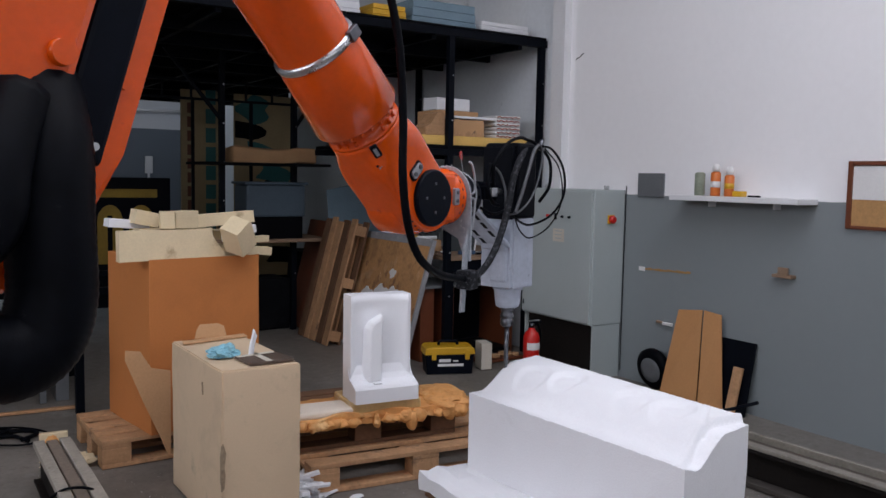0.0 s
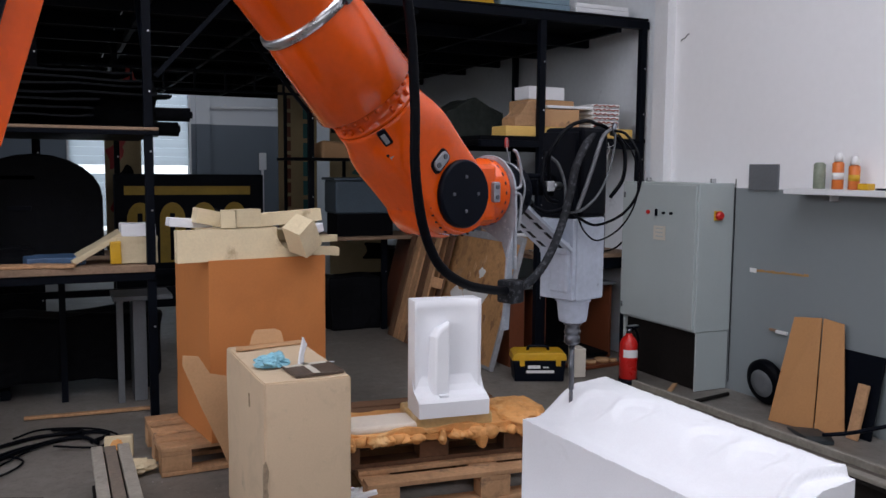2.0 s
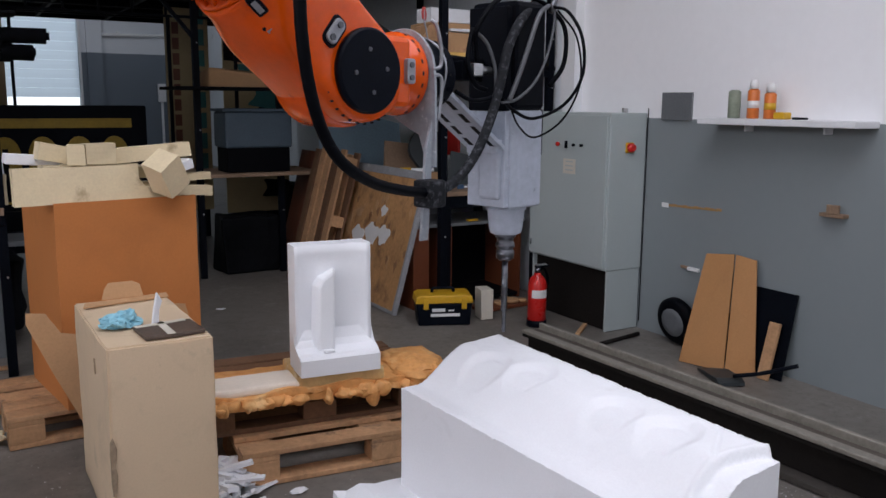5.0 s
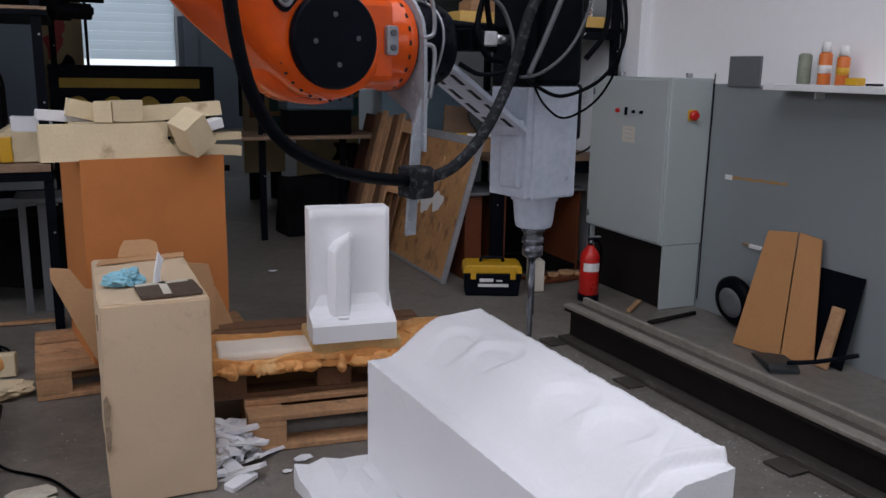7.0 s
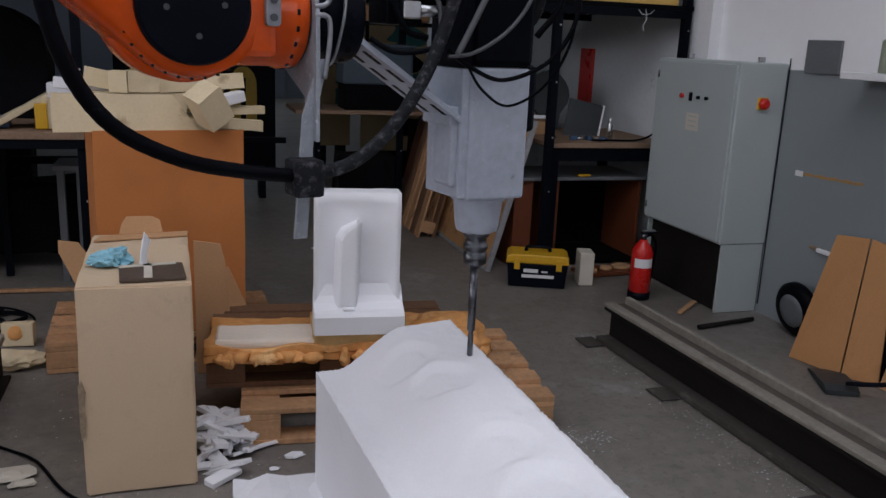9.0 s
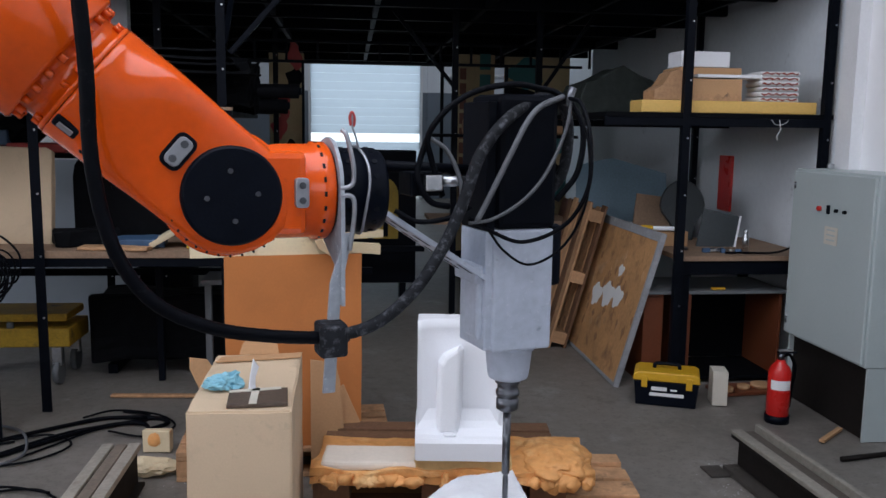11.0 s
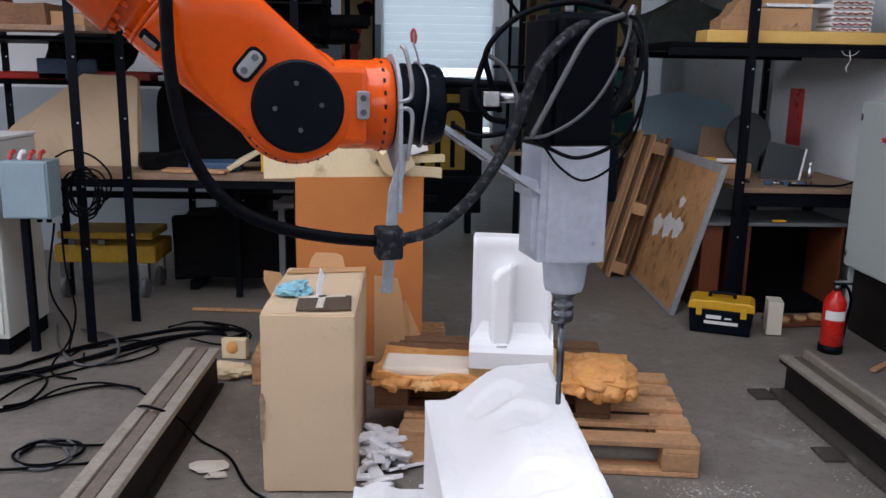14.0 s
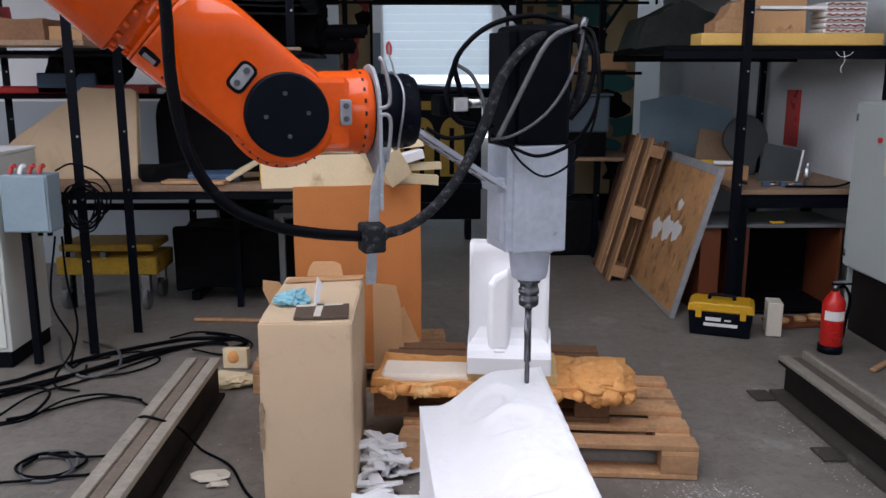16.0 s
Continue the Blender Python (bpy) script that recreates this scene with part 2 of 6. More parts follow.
M_MURAL = mat("sand_panel", (0.42, 0.33, 0.18), 0.7, var=0.15, scale=4)
M_SHEET = mat("pale_blue_sheet", (0.16, 0.24, 0.30), 0.5, var=0.2, scale=4)
# darker copy of the sheet blue: the dimness under the deck is in the colour
M_CRATE = mat("dimmed_blue_plastic", (0.055, 0.085, 0.115), 0.5, var=0.2, scale=6)
M_BOARDRIM = mat("grey_dusty_rim", (0.27, 0.275, 0.29), 0.7, var=0.2, scale=12, bump=0.1, stain=(0.42, 0.43, 0.45), amount=0.1, stain_scale=10)
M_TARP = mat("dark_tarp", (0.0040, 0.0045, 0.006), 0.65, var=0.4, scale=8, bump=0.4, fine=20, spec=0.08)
M_DIRTYYELLOW = mat("dirty_yellow_paint", (0.42, 0.26, 0.02), 0.6, var=0.3, scale=9, bump=0.15, stain=(0.10, 0.07, 0.03), amount=0.15, stain_scale=7)
M_SIGNYELLOW = mat("faded_yellow", (0.34, 0.22, 0.02), 0.6, var=0.2)
M_CORK = mat("cork", (0.45, 0.25, 0.10), 0.85, var=0.15, scale=40)
M_SHUTTER = mat("translucent_shutter", (0.72, 0.75, 0.78), 0.5, var=0.04, scale=3)
_sh = M_SHUTTER.node_tree
_tr, _mx = _sh.nodes.new("ShaderNodeBsdfTranslucent"), _sh.nodes.new("ShaderNodeMixShader")
_tr.inputs[0].default_value, _mx.inputs[0].default_value = (0.8, 0.85, 0.9, 1), 0.75
_sh.links.new(_sh.nodes["Principled BSDF"].outputs[0], _mx.inputs[1])
_sh.links.new(_tr.outputs[0], _mx.inputs[2])
_sh.links.new(_mx.outputs[0], _sh.nodes["Material Output"].inputs[0])


grime(M_FOAM, (((0.42, 0.325, 0.22), 3.5, 0.56, 0.74, 0.5), ((0.50, 0.40, 0.28), 22.0, 0.60, 0.72, 0.5)))
grime(M_CARTON, (((0.36, 0.125, 0.034), 2.6, 0.50, 0.72, 0.5),))
grime(M_CABINET, (((0.30, 0.34, 0.34), 4.0, 0.60, 0.76, 0.45),))
grime(M_ORANGE, (((0.42, 0.045, 0.004), 9.0, 0.62, 0.78, 0.5),))
grime(M_SPINDLE, (((0.05, 0.055, 0.07), 16.0, 0.63, 0.74, 0.6),))
grime(M_PLY, (((0.17, 0.085, 0.042), 6.0, 0.52, 0.68, 0.7), ((0.55, 0.42, 0.30), 3.0, 0.60, 0.74, 0.45)))
grime(M_POLY, (((0.60, 0.60, 0.60), 7.0, 0.62, 0.78, 0.35),))
grime(M_WOOD, (((0.20, 0.11, 0.06), 7.0, 0.54, 0.70, 0.55),))
grime(M_PUFOAM, (((0.42, 0.15, 0.035), 12.0, 0.56, 0.70, 0.6),))


def glow(name, colour, strength):
    m = bpy.data.materials.new(name)
    m.use_nodes = True
    e = m.node_tree.nodes.new("ShaderNodeEmission")
    e.inputs[0].default_value, e.inputs[1].default_value = (*colour, 1), strength
    m.node_tree.links.new(e.outputs[0], m.node_tree.nodes["Material Output"].inputs[0])
    return m


M_SKYGLOW = glow("daylight_backdrop", (0.85, 0.93, 1.0), 1.7)
M_GLASS = bpy.data.materials.new("window_glass")
M_GLASS.use_nodes = True
M_GLASS.node_tree.nodes["Principled BSDF"].inputs["Transmission Weight"].default_value = 1.0
M_GLASS.node_tree.nodes["Principled BSDF"].inputs["Roughness"].default_value = 0.02


# ---- building blocks ----
def box(bm, a, b, bevel=0.0, m=None):
    """A box between two corners, with its edges rounded off."""
    x0, y0, z0 = (min(p, q) for p, q in zip(a, b))
    x1, y1, z1 = (max(p, q) for p, q in zip(a, b))
    vs = [bm.verts.new((x, y, z)) for z in (z0, z1) for x, y in ((x0, y0), (x1, y0), (x1, y1), (x0, y1))]
    fs = [bm.faces.new([vs[i] for i in f]) for f in ((3, 2, 1, 0), (4, 5, 6, 7), (0, 1, 5, 4), (1, 2, 6, 5), (2, 3, 7, 6), (3, 0, 4, 7))]
    if bevel:
        es = list({e for f in fs for e in f.edges})
        r = bmesh.ops.bevel(bm, geom=es, offset=bevel, segments=2, affect="EDGES", profile=0.5)
        vs = list({v for f in r["faces"] for v in f.verts} | {v for v in vs if v.is_valid})
    if m is not None:
        for v in vs:
            v.co = m @ v.co
    return vs


def turned(bm, p0, p1, profile, seg=28):
    """A turned shape along the axis p0 to p1; profile: (share of the length, radius)."""
    p0, p1 = Vector(p0), Vector(p1)
    d = p1 - p0
    q = d.to_track_quat("Z", "Y").to_matrix()
    rings = []
    for s, r in profile:
        c = p0 + d * s
        rings.append([bm.verts.new(c + q @ Vector((r * math.cos(2 * math.pi * k / seg), r * math.sin(2 * math.pi * k / seg), 0))) for k in range(seg)])
    for a, b in zip(rings, rings[1:]):
        for k in range(seg):
            bm.faces.new((a[k], a[(k + 1) % seg], b[(k + 1) % seg], b[k])).smooth = True
    bm.faces.new(rings[0][::-1])
    bm.faces.new(rings[-1])


def rod(bm, p0, p1, r0, r1=None, seg=20):
    turned(bm, p0, p1, ((0, r0), (1, r0 if r1 is None else r1)), seg)


def spline(points, steps=8):
    """A smooth line through the points."""
    p = [Vector(q) for q in points]
    p = [2 * p[0] - p[1], *p, 2 * p[-1] - p[-2]]
    out = []
    for a, b, c, d in zip(p, p[1:], p[2:], p[3:]):
        for k in range(steps):
            t = k / steps
            out.append(0.5 * (2 * b + (c - a) * t + (2 * a - 5 * b + 4 * c - d) * t * t + (3 * b - a - 3 * c + d) * t ** 3))
    return out + [p[-2]]


def hose(bm, points, r, seg=10, steps=8, rib=0.0):
    line = spline(points, steps)
    up = Vector((0.13, 0.31, 0.94))
    rings = []
    for i, c in enumerate(line):
        d = (line[min(i + 1, len(line) - 1)] - line[max(i - 1, 0)]).normalized()
        s = d.cross(up)
        if s.length < 0.05:
            s = d.cross(Vector((1, 0, 0)))
        s.normalize()
        up = s.cross(d).normalized()
        rr = r * (1 + (rib if i % 2 else -rib))
        rings.append([bm.verts.new(c + rr * (math.cos(2 * math.pi * k / seg) * s + math.sin(2 * math.pi * k / seg) * up)) for k in range(seg)])
    for a, b in zip(rings, rings[1:]):
        for k in range(seg):
            bm.faces.new((a[k], a[(k + 1) % seg], b[(k + 1) % seg], b[k])).smooth = True
    bm.faces.new(rings[0][::-1])
    bm.faces.new(rings[-1])


def plate(bm, outline, axis, lo, hi, bevel=0.0):
    """A plate with that outline in the plane across the axis, between lo and hi on it."""
    def at(p, h):
        return {"x": (h, p[0], p[1]), "y": (p[0], h, p[1]), "z": (p[0], p[1], h)}[axis]
    a = [bm.verts.new(at(p, lo)) for p in outline]
    b = [bm.verts.new(at(p, hi)) for p in outline]
    n = len(outline)
    fs = [bm.faces.new(a), bm.faces.new(b[::-1])]
    fs += [bm.faces.new((a[k], b[k], b[(k + 1) % n], a[(k + 1) % n])) for k in range(n)]
    if bevel:
        bmesh.ops.bevel(bm, geom=list(fs[0].edges) + list(fs[1].edges), offset=bevel, segments=2, affect="EDGES", profile=0.5)


def rough(bm, amount, scale, seed=0.0):
    """Uneven, worn or torn surfaces."""
    for v in bm.verts:
        v.co += amount * (noise.noise_vector(v.co * scale + Vector((seed, 2 * seed, 0))))


def mesh_of(name, bm, material):
    bmesh.ops.recalc_face_normals(bm, faces=bm.faces)
    me = bpy.data.meshes.new(name)
    bm.to_mesh(me)
    bm.free()
    me.materials.append(material)
    return me


def part(name, bm, material, parent=None, label="", kind=""):
    ob = new(name, mesh_of(name, bm, material))
    if parent is not None:
        ob.parent = parent
    return tagged(ob, label, kind=kind)


def thing(name, label, category, m=None, group="", kind=""):
    ob = new(name)
    ob.empty_display_size = 0.05
    if m is not None:
        ob.matrix_world = m
    return tagged(ob, label, category, group, kind)


def solo(name, bm, material, label, category, m=None, group="", kind=""):
    ob = new(name, mesh_of(name, bm, material))
    if m is not None:
        ob.matrix_world = m
    return tagged(ob, label, category, group, kind)


def bpart(name, a, b, material, parent, bevel=0.003, label="", m=None):
    bm = bmesh.new()
    box(bm, a, b, bevel, m)
    return part(name, bm, material, parent, label)


def rpart(name, p0, p1, r, material, parent, label="", seg=20, r1=None):
    bm = bmesh.new()
    rod(bm, p0, p1, r, r1, seg)
    return part(name, bm, material, parent, label)


def hpart(name, points, r, material, parent, label="", **k):
    bm = bmesh.new()
    hose(bm, points, r, **k)
    return part(name, bm, material, parent, label)


# ---- the hall ----
XF = 9.8
XW, XE, YS, YN, ZC = -2.5, 8.45, -3.0, 24.0, 5.0


def structure(name, boxes, material, label, category="wall"):
    bm = bmesh.new()
    for a, b in boxes:
        box(bm, a, b)
    return solo(name, bm, material, label, category, kind="structure")


bm = bmesh.new()
bmesh.ops.create_grid(bm, x_segments=60, y_segments=130, size=1)
for v in bm.verts:
    v.co = Vector((3.6 + v.co.x * 6.6, 10.5 + v.co.y * 14.2, 0))
    v.co.z = -0.003 + 0.003 * noise.noise(v.co * 1.7)
solo("floor", bm, M_FLOOR, "worn grey concrete workshop floor with dust and stains", "floor", kind="structure")
structure("wall_east", [((XE, YS, -0.05), (XE + 0.25, 8.54, ZC))], M_EAST, "wall painted grey below and white above")
structure("wall_east_back", [((XE, 8.541, -0.05), (XE + 0.25, 14.2, ZC)), ((XE + 0.25, 13.95, -0.05), (XF, 14.2, ZC)), ((XF, 13.95, -0.05), (XF + 0.25, YN + 0.25, ZC))], M_EASTBACK, "plain pale wall behind the steel rack")
structure("wall_partition", [((XW, 10.62, -0.05), (3.74, 10.72, 2.64))], M_PARTITION, "pale partition wall with a grey dado behind the shelving")
structure("pilaster", [((7.27, YN - 0.12, 0), (7.59, YN - 0.002, ZC))], M_NORTH, "flat pier in the far wall beside the roller door", "pilaster")
structure("wall_west", [((XW - 0.25, YS, -0.05), (XW, YN + 0.25, 2.7)), ((XW - 0.25, YS, 4.5), (XW, YN + 0.25, ZC)), ((XW - 0.25, YS, 2.7), (XW, -0.1, 4.5)), ((XW - 0.25, 8.1, 2.7), (XW, YN + 0.25, 4.5))], M_WALL, "plastered wall of the hall with an added, unseen band of windows")
structure("wall_south", [((XW, YS - 0.25, -0.05), (XE, YS, 1.9)), ((XW, YS - 0.25, 4.3), (XE, YS, ZC)), ((XW, YS - 0.25, 1.9), (-0.7, YS, 4.3)), ((7.7, YS - 0.25, 1.9), (XE, YS, 4.3))], M_WALL, "plastered wall with a high band of windows")
DL, DR, DT = 4.52, 7.11, 3.75
structure("wall_north", [((XW, YN, -0.05), (DL, YN + 0.25, ZC)), ((DR, YN, -0.05), (XF, YN + 0.25, ZC)), ((DL, YN, DT), (DR, YN + 0.25, ZC))], M_NORTH, "far wall painted blue-grey below and pale above")
structure("ceiling", [((XW, YS, ZC), (1.6, YN + 0.25, ZC + 0.2)), ((7.4, YS, ZC), (XF + 0.25, YN + 0.25, ZC + 0.2)), ((1.6, YS, ZC), (7.4, 2.3, ZC + 0.2)), ((1.6, 6.1, ZC), (7.4, 18.9, ZC + 0.2)), ((1.6, 22.1, ZC), (7.4, YN + 0.25, ZC + 0.2)), ((1.6, 18.9, ZC), (3.1, 22.1, ZC + 0.2))], M_CEIL, "plain hall ceiling with added, unseen roof lights", "ceiling")
structure("trim", [((XE - 0.075, 8.47, 0), (XE - 0.001, 8.62, ZC))], M_WHITE, "white pilaster on the wall", "pilaster")
w = thing("window_1", "high band of factory windows with steel frames", "window", kind="structure")
for k in range(7):
    x = -0.7 + k * 1.4
    bpart("window_frame", (x - 0.03, YS - 0.14, 1.9), (x + 0.03, YS - 0.06, 4.3), M_GREY, w)
    if k < 6:
        g = bpart("pane", (x + 0.03, YS - 0.105, 1.9), (x + 1.37, YS - 0.095, 4.3), M_GLASS, w, 0)
        g.visible_shadow = False
w = thing("window_4", "unseen high band of side windows, added to let in light", "window", kind="structure")
for k in range(6):
    y = -0.05 + k * 1.62
    bpart("window_frame", (XW - 0.14, y - 0.03, 2.7), (XW - 0.06, y + 0.03, 4.5), M_GREY, w)
    if k < 5:
        g = bpart("pane", (XW - 0.105, y + 0.03, 2.7), (XW - 0.095, y + 1.59, 4.5), M_GLASS, w, 0)
        g.visible_shadow = False
w = thing("window_2", "unseen roof light of clear panes, added to let in light", "roof light", kind="structure")
for k in range(4):
    g = bpart("pane", (1.6 + k * 1.45, 2.3, ZC + 0.1), (3.05 + k * 1.45 - 0.02, 6.1, ZC + 0.11), M_GLASS, w, 0)
    g.visible_shadow = False
w = thing("window_3", "unseen roof light over the back of the hall, added to let in light", "roof light", kind="structure")
for k in range(3):
    g = bpart("pane", (3.1 + k * 1.43, 18.9, ZC + 0.1), (4.53 + k * 1.43 - 0.02, 22.1, ZC + 0.11), M_GLASS, w, 0)
    g.visible_shadow = False
d = thing("door_1", "pale translucent roller door, nearly closed", "roller door", kind="structure")
for k in range(18):
    z = 0.14 + k * 0.2
    bm = bmesh.new()
    plate(bm, ((YN + 0.08, z), (YN + 0.095, z + 0.01), (YN + 0.095, z + 0.185), (YN + 0.08, z + 0.197), (YN + 0.072, z + 0.1)), "x", DL, DR)
    if z > 1.45 or z < 1.25:
        part("slat", bm, M_SHUTTER, d)
    else:
        bm.free()
for x in (DL - 0.05, DR):
    bpart("door_rail", (x, YN - 0.04, 0), (x + 0.05, YN - 0.003, DT + 0.05), M_WHITE, d)
bm = bmesh.new()
box(bm, (0, 28.0, -0.5), (12, 28.05, 6))
solo("backdrop", bm, M_SKYGLOW, "bright daylight outside the roller door", "daylight", kind="structure")


# ---- the milling robot ----
RX, RY = 3.656, 4.83                      # the robot's turning axis
SHOULDER, ELBOW0 = (0.14, 1.0), (0.585, 2.40)
WRIST0, HEADING = Vector((5.194, 5.272, 1.50)), 16.0
PIVOT, SWING = Vector((5.27, 5.17, 0)), Vector((3.70, 4.75))
L_FORE = math.hypot(math.hypot(WRIST0.x - RX, WRIST0.y - RY) - ELBOW0[0], WRIST0.z - ELBOW0[1])
L_UP = math.hypot(ELBOW0[0] - SHOULDER[0], ELBOW0[1] - SHOULDER[1])


def rounded(x0, x1, z0, z1, r):
    """The outline of a rectangle with round corners."""
    c = ((x1 - r, z1 - r, 0), (x0 + r, z1 - r, 90), (x0 + r, z0 + r, 180), (x1 - r, z0 + r, 270))
    return [(x + r * math.cos(radians(a + d)), z + r * math.sin(radians(a + d))) for x, z, a in c for d in (0, 30, 60, 90)]


robot = thing("milling_robot", "orange industrial robot arm with a milling spindle above foam", "robot arm", pose(RX, RY, 0))
bm = bmesh.new()
turned(bm, (0, 0, 0), (0, 0, 0.62), ((0, 0.3), (0.06, 0.3), (0.08, 0.24), (0.8, 0.22), (0.86, 0.27), (1, 0.27)))
part("base", bm, M_ORANGE, robot, "round orange robot base on the floor")
column = thing("column", "", "")
column.parent = robot
bm = bmesh.new()
box(bm, (-0.24, -0.13, 0.62), (0.24, 0.2, 1.12), 0.04)
part("housing", bm, M_ORANGE, column)
rpart("joint_drive", (SHOULDER[0], -0.14, SHOULDER[1]), (SHOULDER[0], 0.3, SHOULDER[1]), 0.07, M_BLACKCAP, column)

upper = thing("upper_arm", "", "")
upper.parent = robot
bm = bmesh.new()
plate(bm, [(-0.12, 0.30), (0.0, 0.32), (0.06, 0.37), (0.10, 0.46), (0.122, 0.60), (0.125, 0.9), (0.17, L_UP), (0.1, L_UP + 0.15), (-0.1, L_UP + 0.15), (-0.17, L_UP), (-0.05, 0.9), (-0.08, 0.5)], "y", -0.26, -0.14, 0.03)
part("link", bm, M_ORANGE, upper)
bm = bmesh.new()
plate(bm, [(-0.32, 0.70), (-0.22, 0.615), (-0.03, 0.60), (-0.015, 0.64), (-0.015, 1.36), (-0.30, 1.36)], "y", -0.30, -0.15, 0.02)
part_lower = bmesh.new()
plate(part_lower, [(-0.20, -0.02), (-0.13, -0.09), (-0.08, 0.0), (-0.02, 0.30), (-0.13, 0.32)], "y", -0.24, -0.15, 0.03)
part("shoulder_casing", part_lower, M_BLACKCAP, upper)
cover = part("cover", bm, M_ORANGE, upper)
rpart("bolt", (-0.055, -0.315, 0.71), (-0.055, -0.29, 0.71), 0.021, M_ORANGE, cover, r1=0.024)
bm = bmesh.new()
box(bm, (-0.012, -0.285, 0.56), (0.075, -0.17, 1.36), 0.01)
spring = part("counterbalance_panel", bm, M_BLACKCAP, upper, "black panel beside the orange link")
for z in (0.59, 1.2):
    rpart("screw", (0.05, -0.293, z), (0.05, -0.284, z), 0.007, M_METAL, spring, seg=10)
rpart("cross_pin", (0.085, -0.27, 0.72), (0.085, -0.258, 0.72), 0.012, M_ORANGE, upper, seg=14)
hpart("hose_pack", [(-0.04, -0.22, 0.68), (-0.035, -0.31, 0.56), (-0.02, -0.35, 0.44), (0.012, -0.36, 0.33), (0.008, -0.36, 0.262), (-0.04, -0.36, 0.226), (-0.12, -0.355, 0.235), (-0.19, -0.34, 0.30), (-0.235, -0.32, 0.42), (-0.25, -0.30, 0.55)], 0.066, M_RUBBER, upper, "thick black corrugated hose pack hanging in a loop", seg=18, steps=14, rib=0.010)
hpart("cable", [(-0.10, -0.31, 0.62), (-0.12, -0.36, 0.50), (-0.12, -0.38, 0.42), (-0.15, -0.37, 0.36), (-0.22, -0.34, 0.38)], 0.045, M_RUBBER, upper)

fore = thing("forearm", "", "")
fore.parent = robot
bm = bmesh.new()
rings = []
for k in range(31):
    x = -0.285 + 0.388 * k / 30
    f = min(1, max(0, (x + 0.265) / 0.19))
    f = f * f * (3 - 2 * f)
    hz = 0.110 - 0.006 * f if x < 0 else math.sqrt(max(0.0004, 0.104 ** 2 - x * x))
    hy, power = 0.110 - 0.022 * f, 2 / (2 + 7 * f)
    ring = []
    for a in (2 * math.pi * q / 56 for q in range(56)):
        c, d = math.cos(a), math.sin(a)
        ring.append(bm.verts.new((x, hy * math.copysign(abs(c) ** power, c), hz * math.copysign(abs(d) ** power, d))))
    rings.append(ring)
for a, b in zip(rings, rings[1:]):
    for q in range(56):
        bm.faces.new((a[q], a[(q + 1) % 56], b[(q + 1) % 56], b[q])).smooth = True
bm.faces.new(rings[0][::-1]), bm.faces.new(rings[-1])
turned(bm, (0, -0.030, 0), (0, 0.084, 0), ((0, 0.104), (0.08, 0.113), (0.9, 0.113), (1, 0.104)), 48)
fork = part("wrist_housing", bm, M_ORANGE, fore)
bm = bmesh.new()
turned(bm, (0, -0.084, 0), (0, -0.104, 0), ((0, 0.084), (0.7, 0.084), (1, 0.079)), 48)
cap = part("joint_cap", bm, M_BLACKCAP, fore, "round black cap with four screws")
for a in (10, 100, 190, 280):
    x, z = 0.042 * math.cos(radians(a + 35)), 0.042 * math.sin(radians(a + 35))
    rpart("screw", (x, -0.106, z), (x, -0.103, z), 0.0045, M_DARKMETAL, cap, seg=12)
bm = bmesh.new()
plate(bm, rounded(-0.131, -0.092, -0.031, 0.033, 0.013), "y", -0.094, -0.086, 0.0015)
ins = part("inspection_plate", bm, M_BLACKCAP, fore)
bm = bmesh.new()
plate(bm, rounded(-0.125, -0.098, -0.025, 0.027, 0.010), "y", -0.099, -0.093, 0.002)
part("plug", bm, M_SILVER, ins)
for z in (-0.014, 0.016):
    rpart("screw", (-0.112, -0.102, z), (-0.112, -0.098, z), 0.0065, M_DARKMETAL, ins, seg=10)
for x, y, z in ((-0.262, -0.078, -0.076), (-0.205, -0.072, -0.086)):
    turn = pose(x, y, z, 45, 0, 0)
    bm = bmesh.new()
    box(bm, (-0.021, -0.008, -0.011), (0.021, 0.004, 0.011), 0.004, turn)
    socket = part("socket", bm, M_BLACKCAP, fore, "dark oval socket in the orange housing")
    bpart("plug", (-0.012, -0.0105, -0.005), (0.014, -0.0082, 0.006), M_SILVER, socket, 0.001, m=turn)
for a in range(-150, 40, 11):
    x, z = 0.104 * math.cos(radians(a)), 0.104 * math.sin(radians(a))
    rpart("rim_bolt", (x, -0.084, z), (x, -0.078, z), 0.0022, M_RAILDARK, fork, seg=8)
bm = bmesh.new()
turned(bm, (-0.286, 0, 0), (-1.24, 0, 0), ((0, 0.109), (0.009, 0.109), (0.010, 0.099), (0.050, 0.099), (0.051, 0.121), (0.056, 0.126), (0.26, 0.115), (0.29, 0.108), (0.31, 0.108), (0.75, 0.110), (0.85, 0.15), (1, 0.155)), 48)
tube_ = part("tube", bm, M_ORANGE, fore)
for k in range(22):
    a = 2 * math.pi * k / 22
    y, z = math.cos(a), math.sin(a)
    rpart("flange_bolt", (-0.336, 0.110 * y, 0.110 * z), (-0.321, 0.110 * y, 0.110 * z), 0.0062, M_ORANGE, tube_, seg=8)
    if k % 5 < 3:
        rpart("neck_bolt", (-0.308, 0.1025 * y, 0.1025 * z), (-0.2945, 0.1025 * y, 0.1025 * z), 0.0045, M_ORANGE, tube_, seg=8)
bm = bmesh.new()
turned(bm, (-0.548, 0, 0), (-0.572, 0, 0), ((0, 0.105), (0.1, 0.115), (0.5, 0.117), (0.9, 0.115), (1, 0.105)), 40)
band = part("hose_band", bm, M_METAL, fore, "steel band clamped round the tube")
bpart("buckle", (-0.576, -0.122, 0.02), (-0.545, -0.105, 0.06), M_DARKMETAL, band)
rpart("strut", (-0.62, -0.03, 0.095), (-0.70, -0.02, 0.19), 0.006, M_METAL, fore, seg=10)
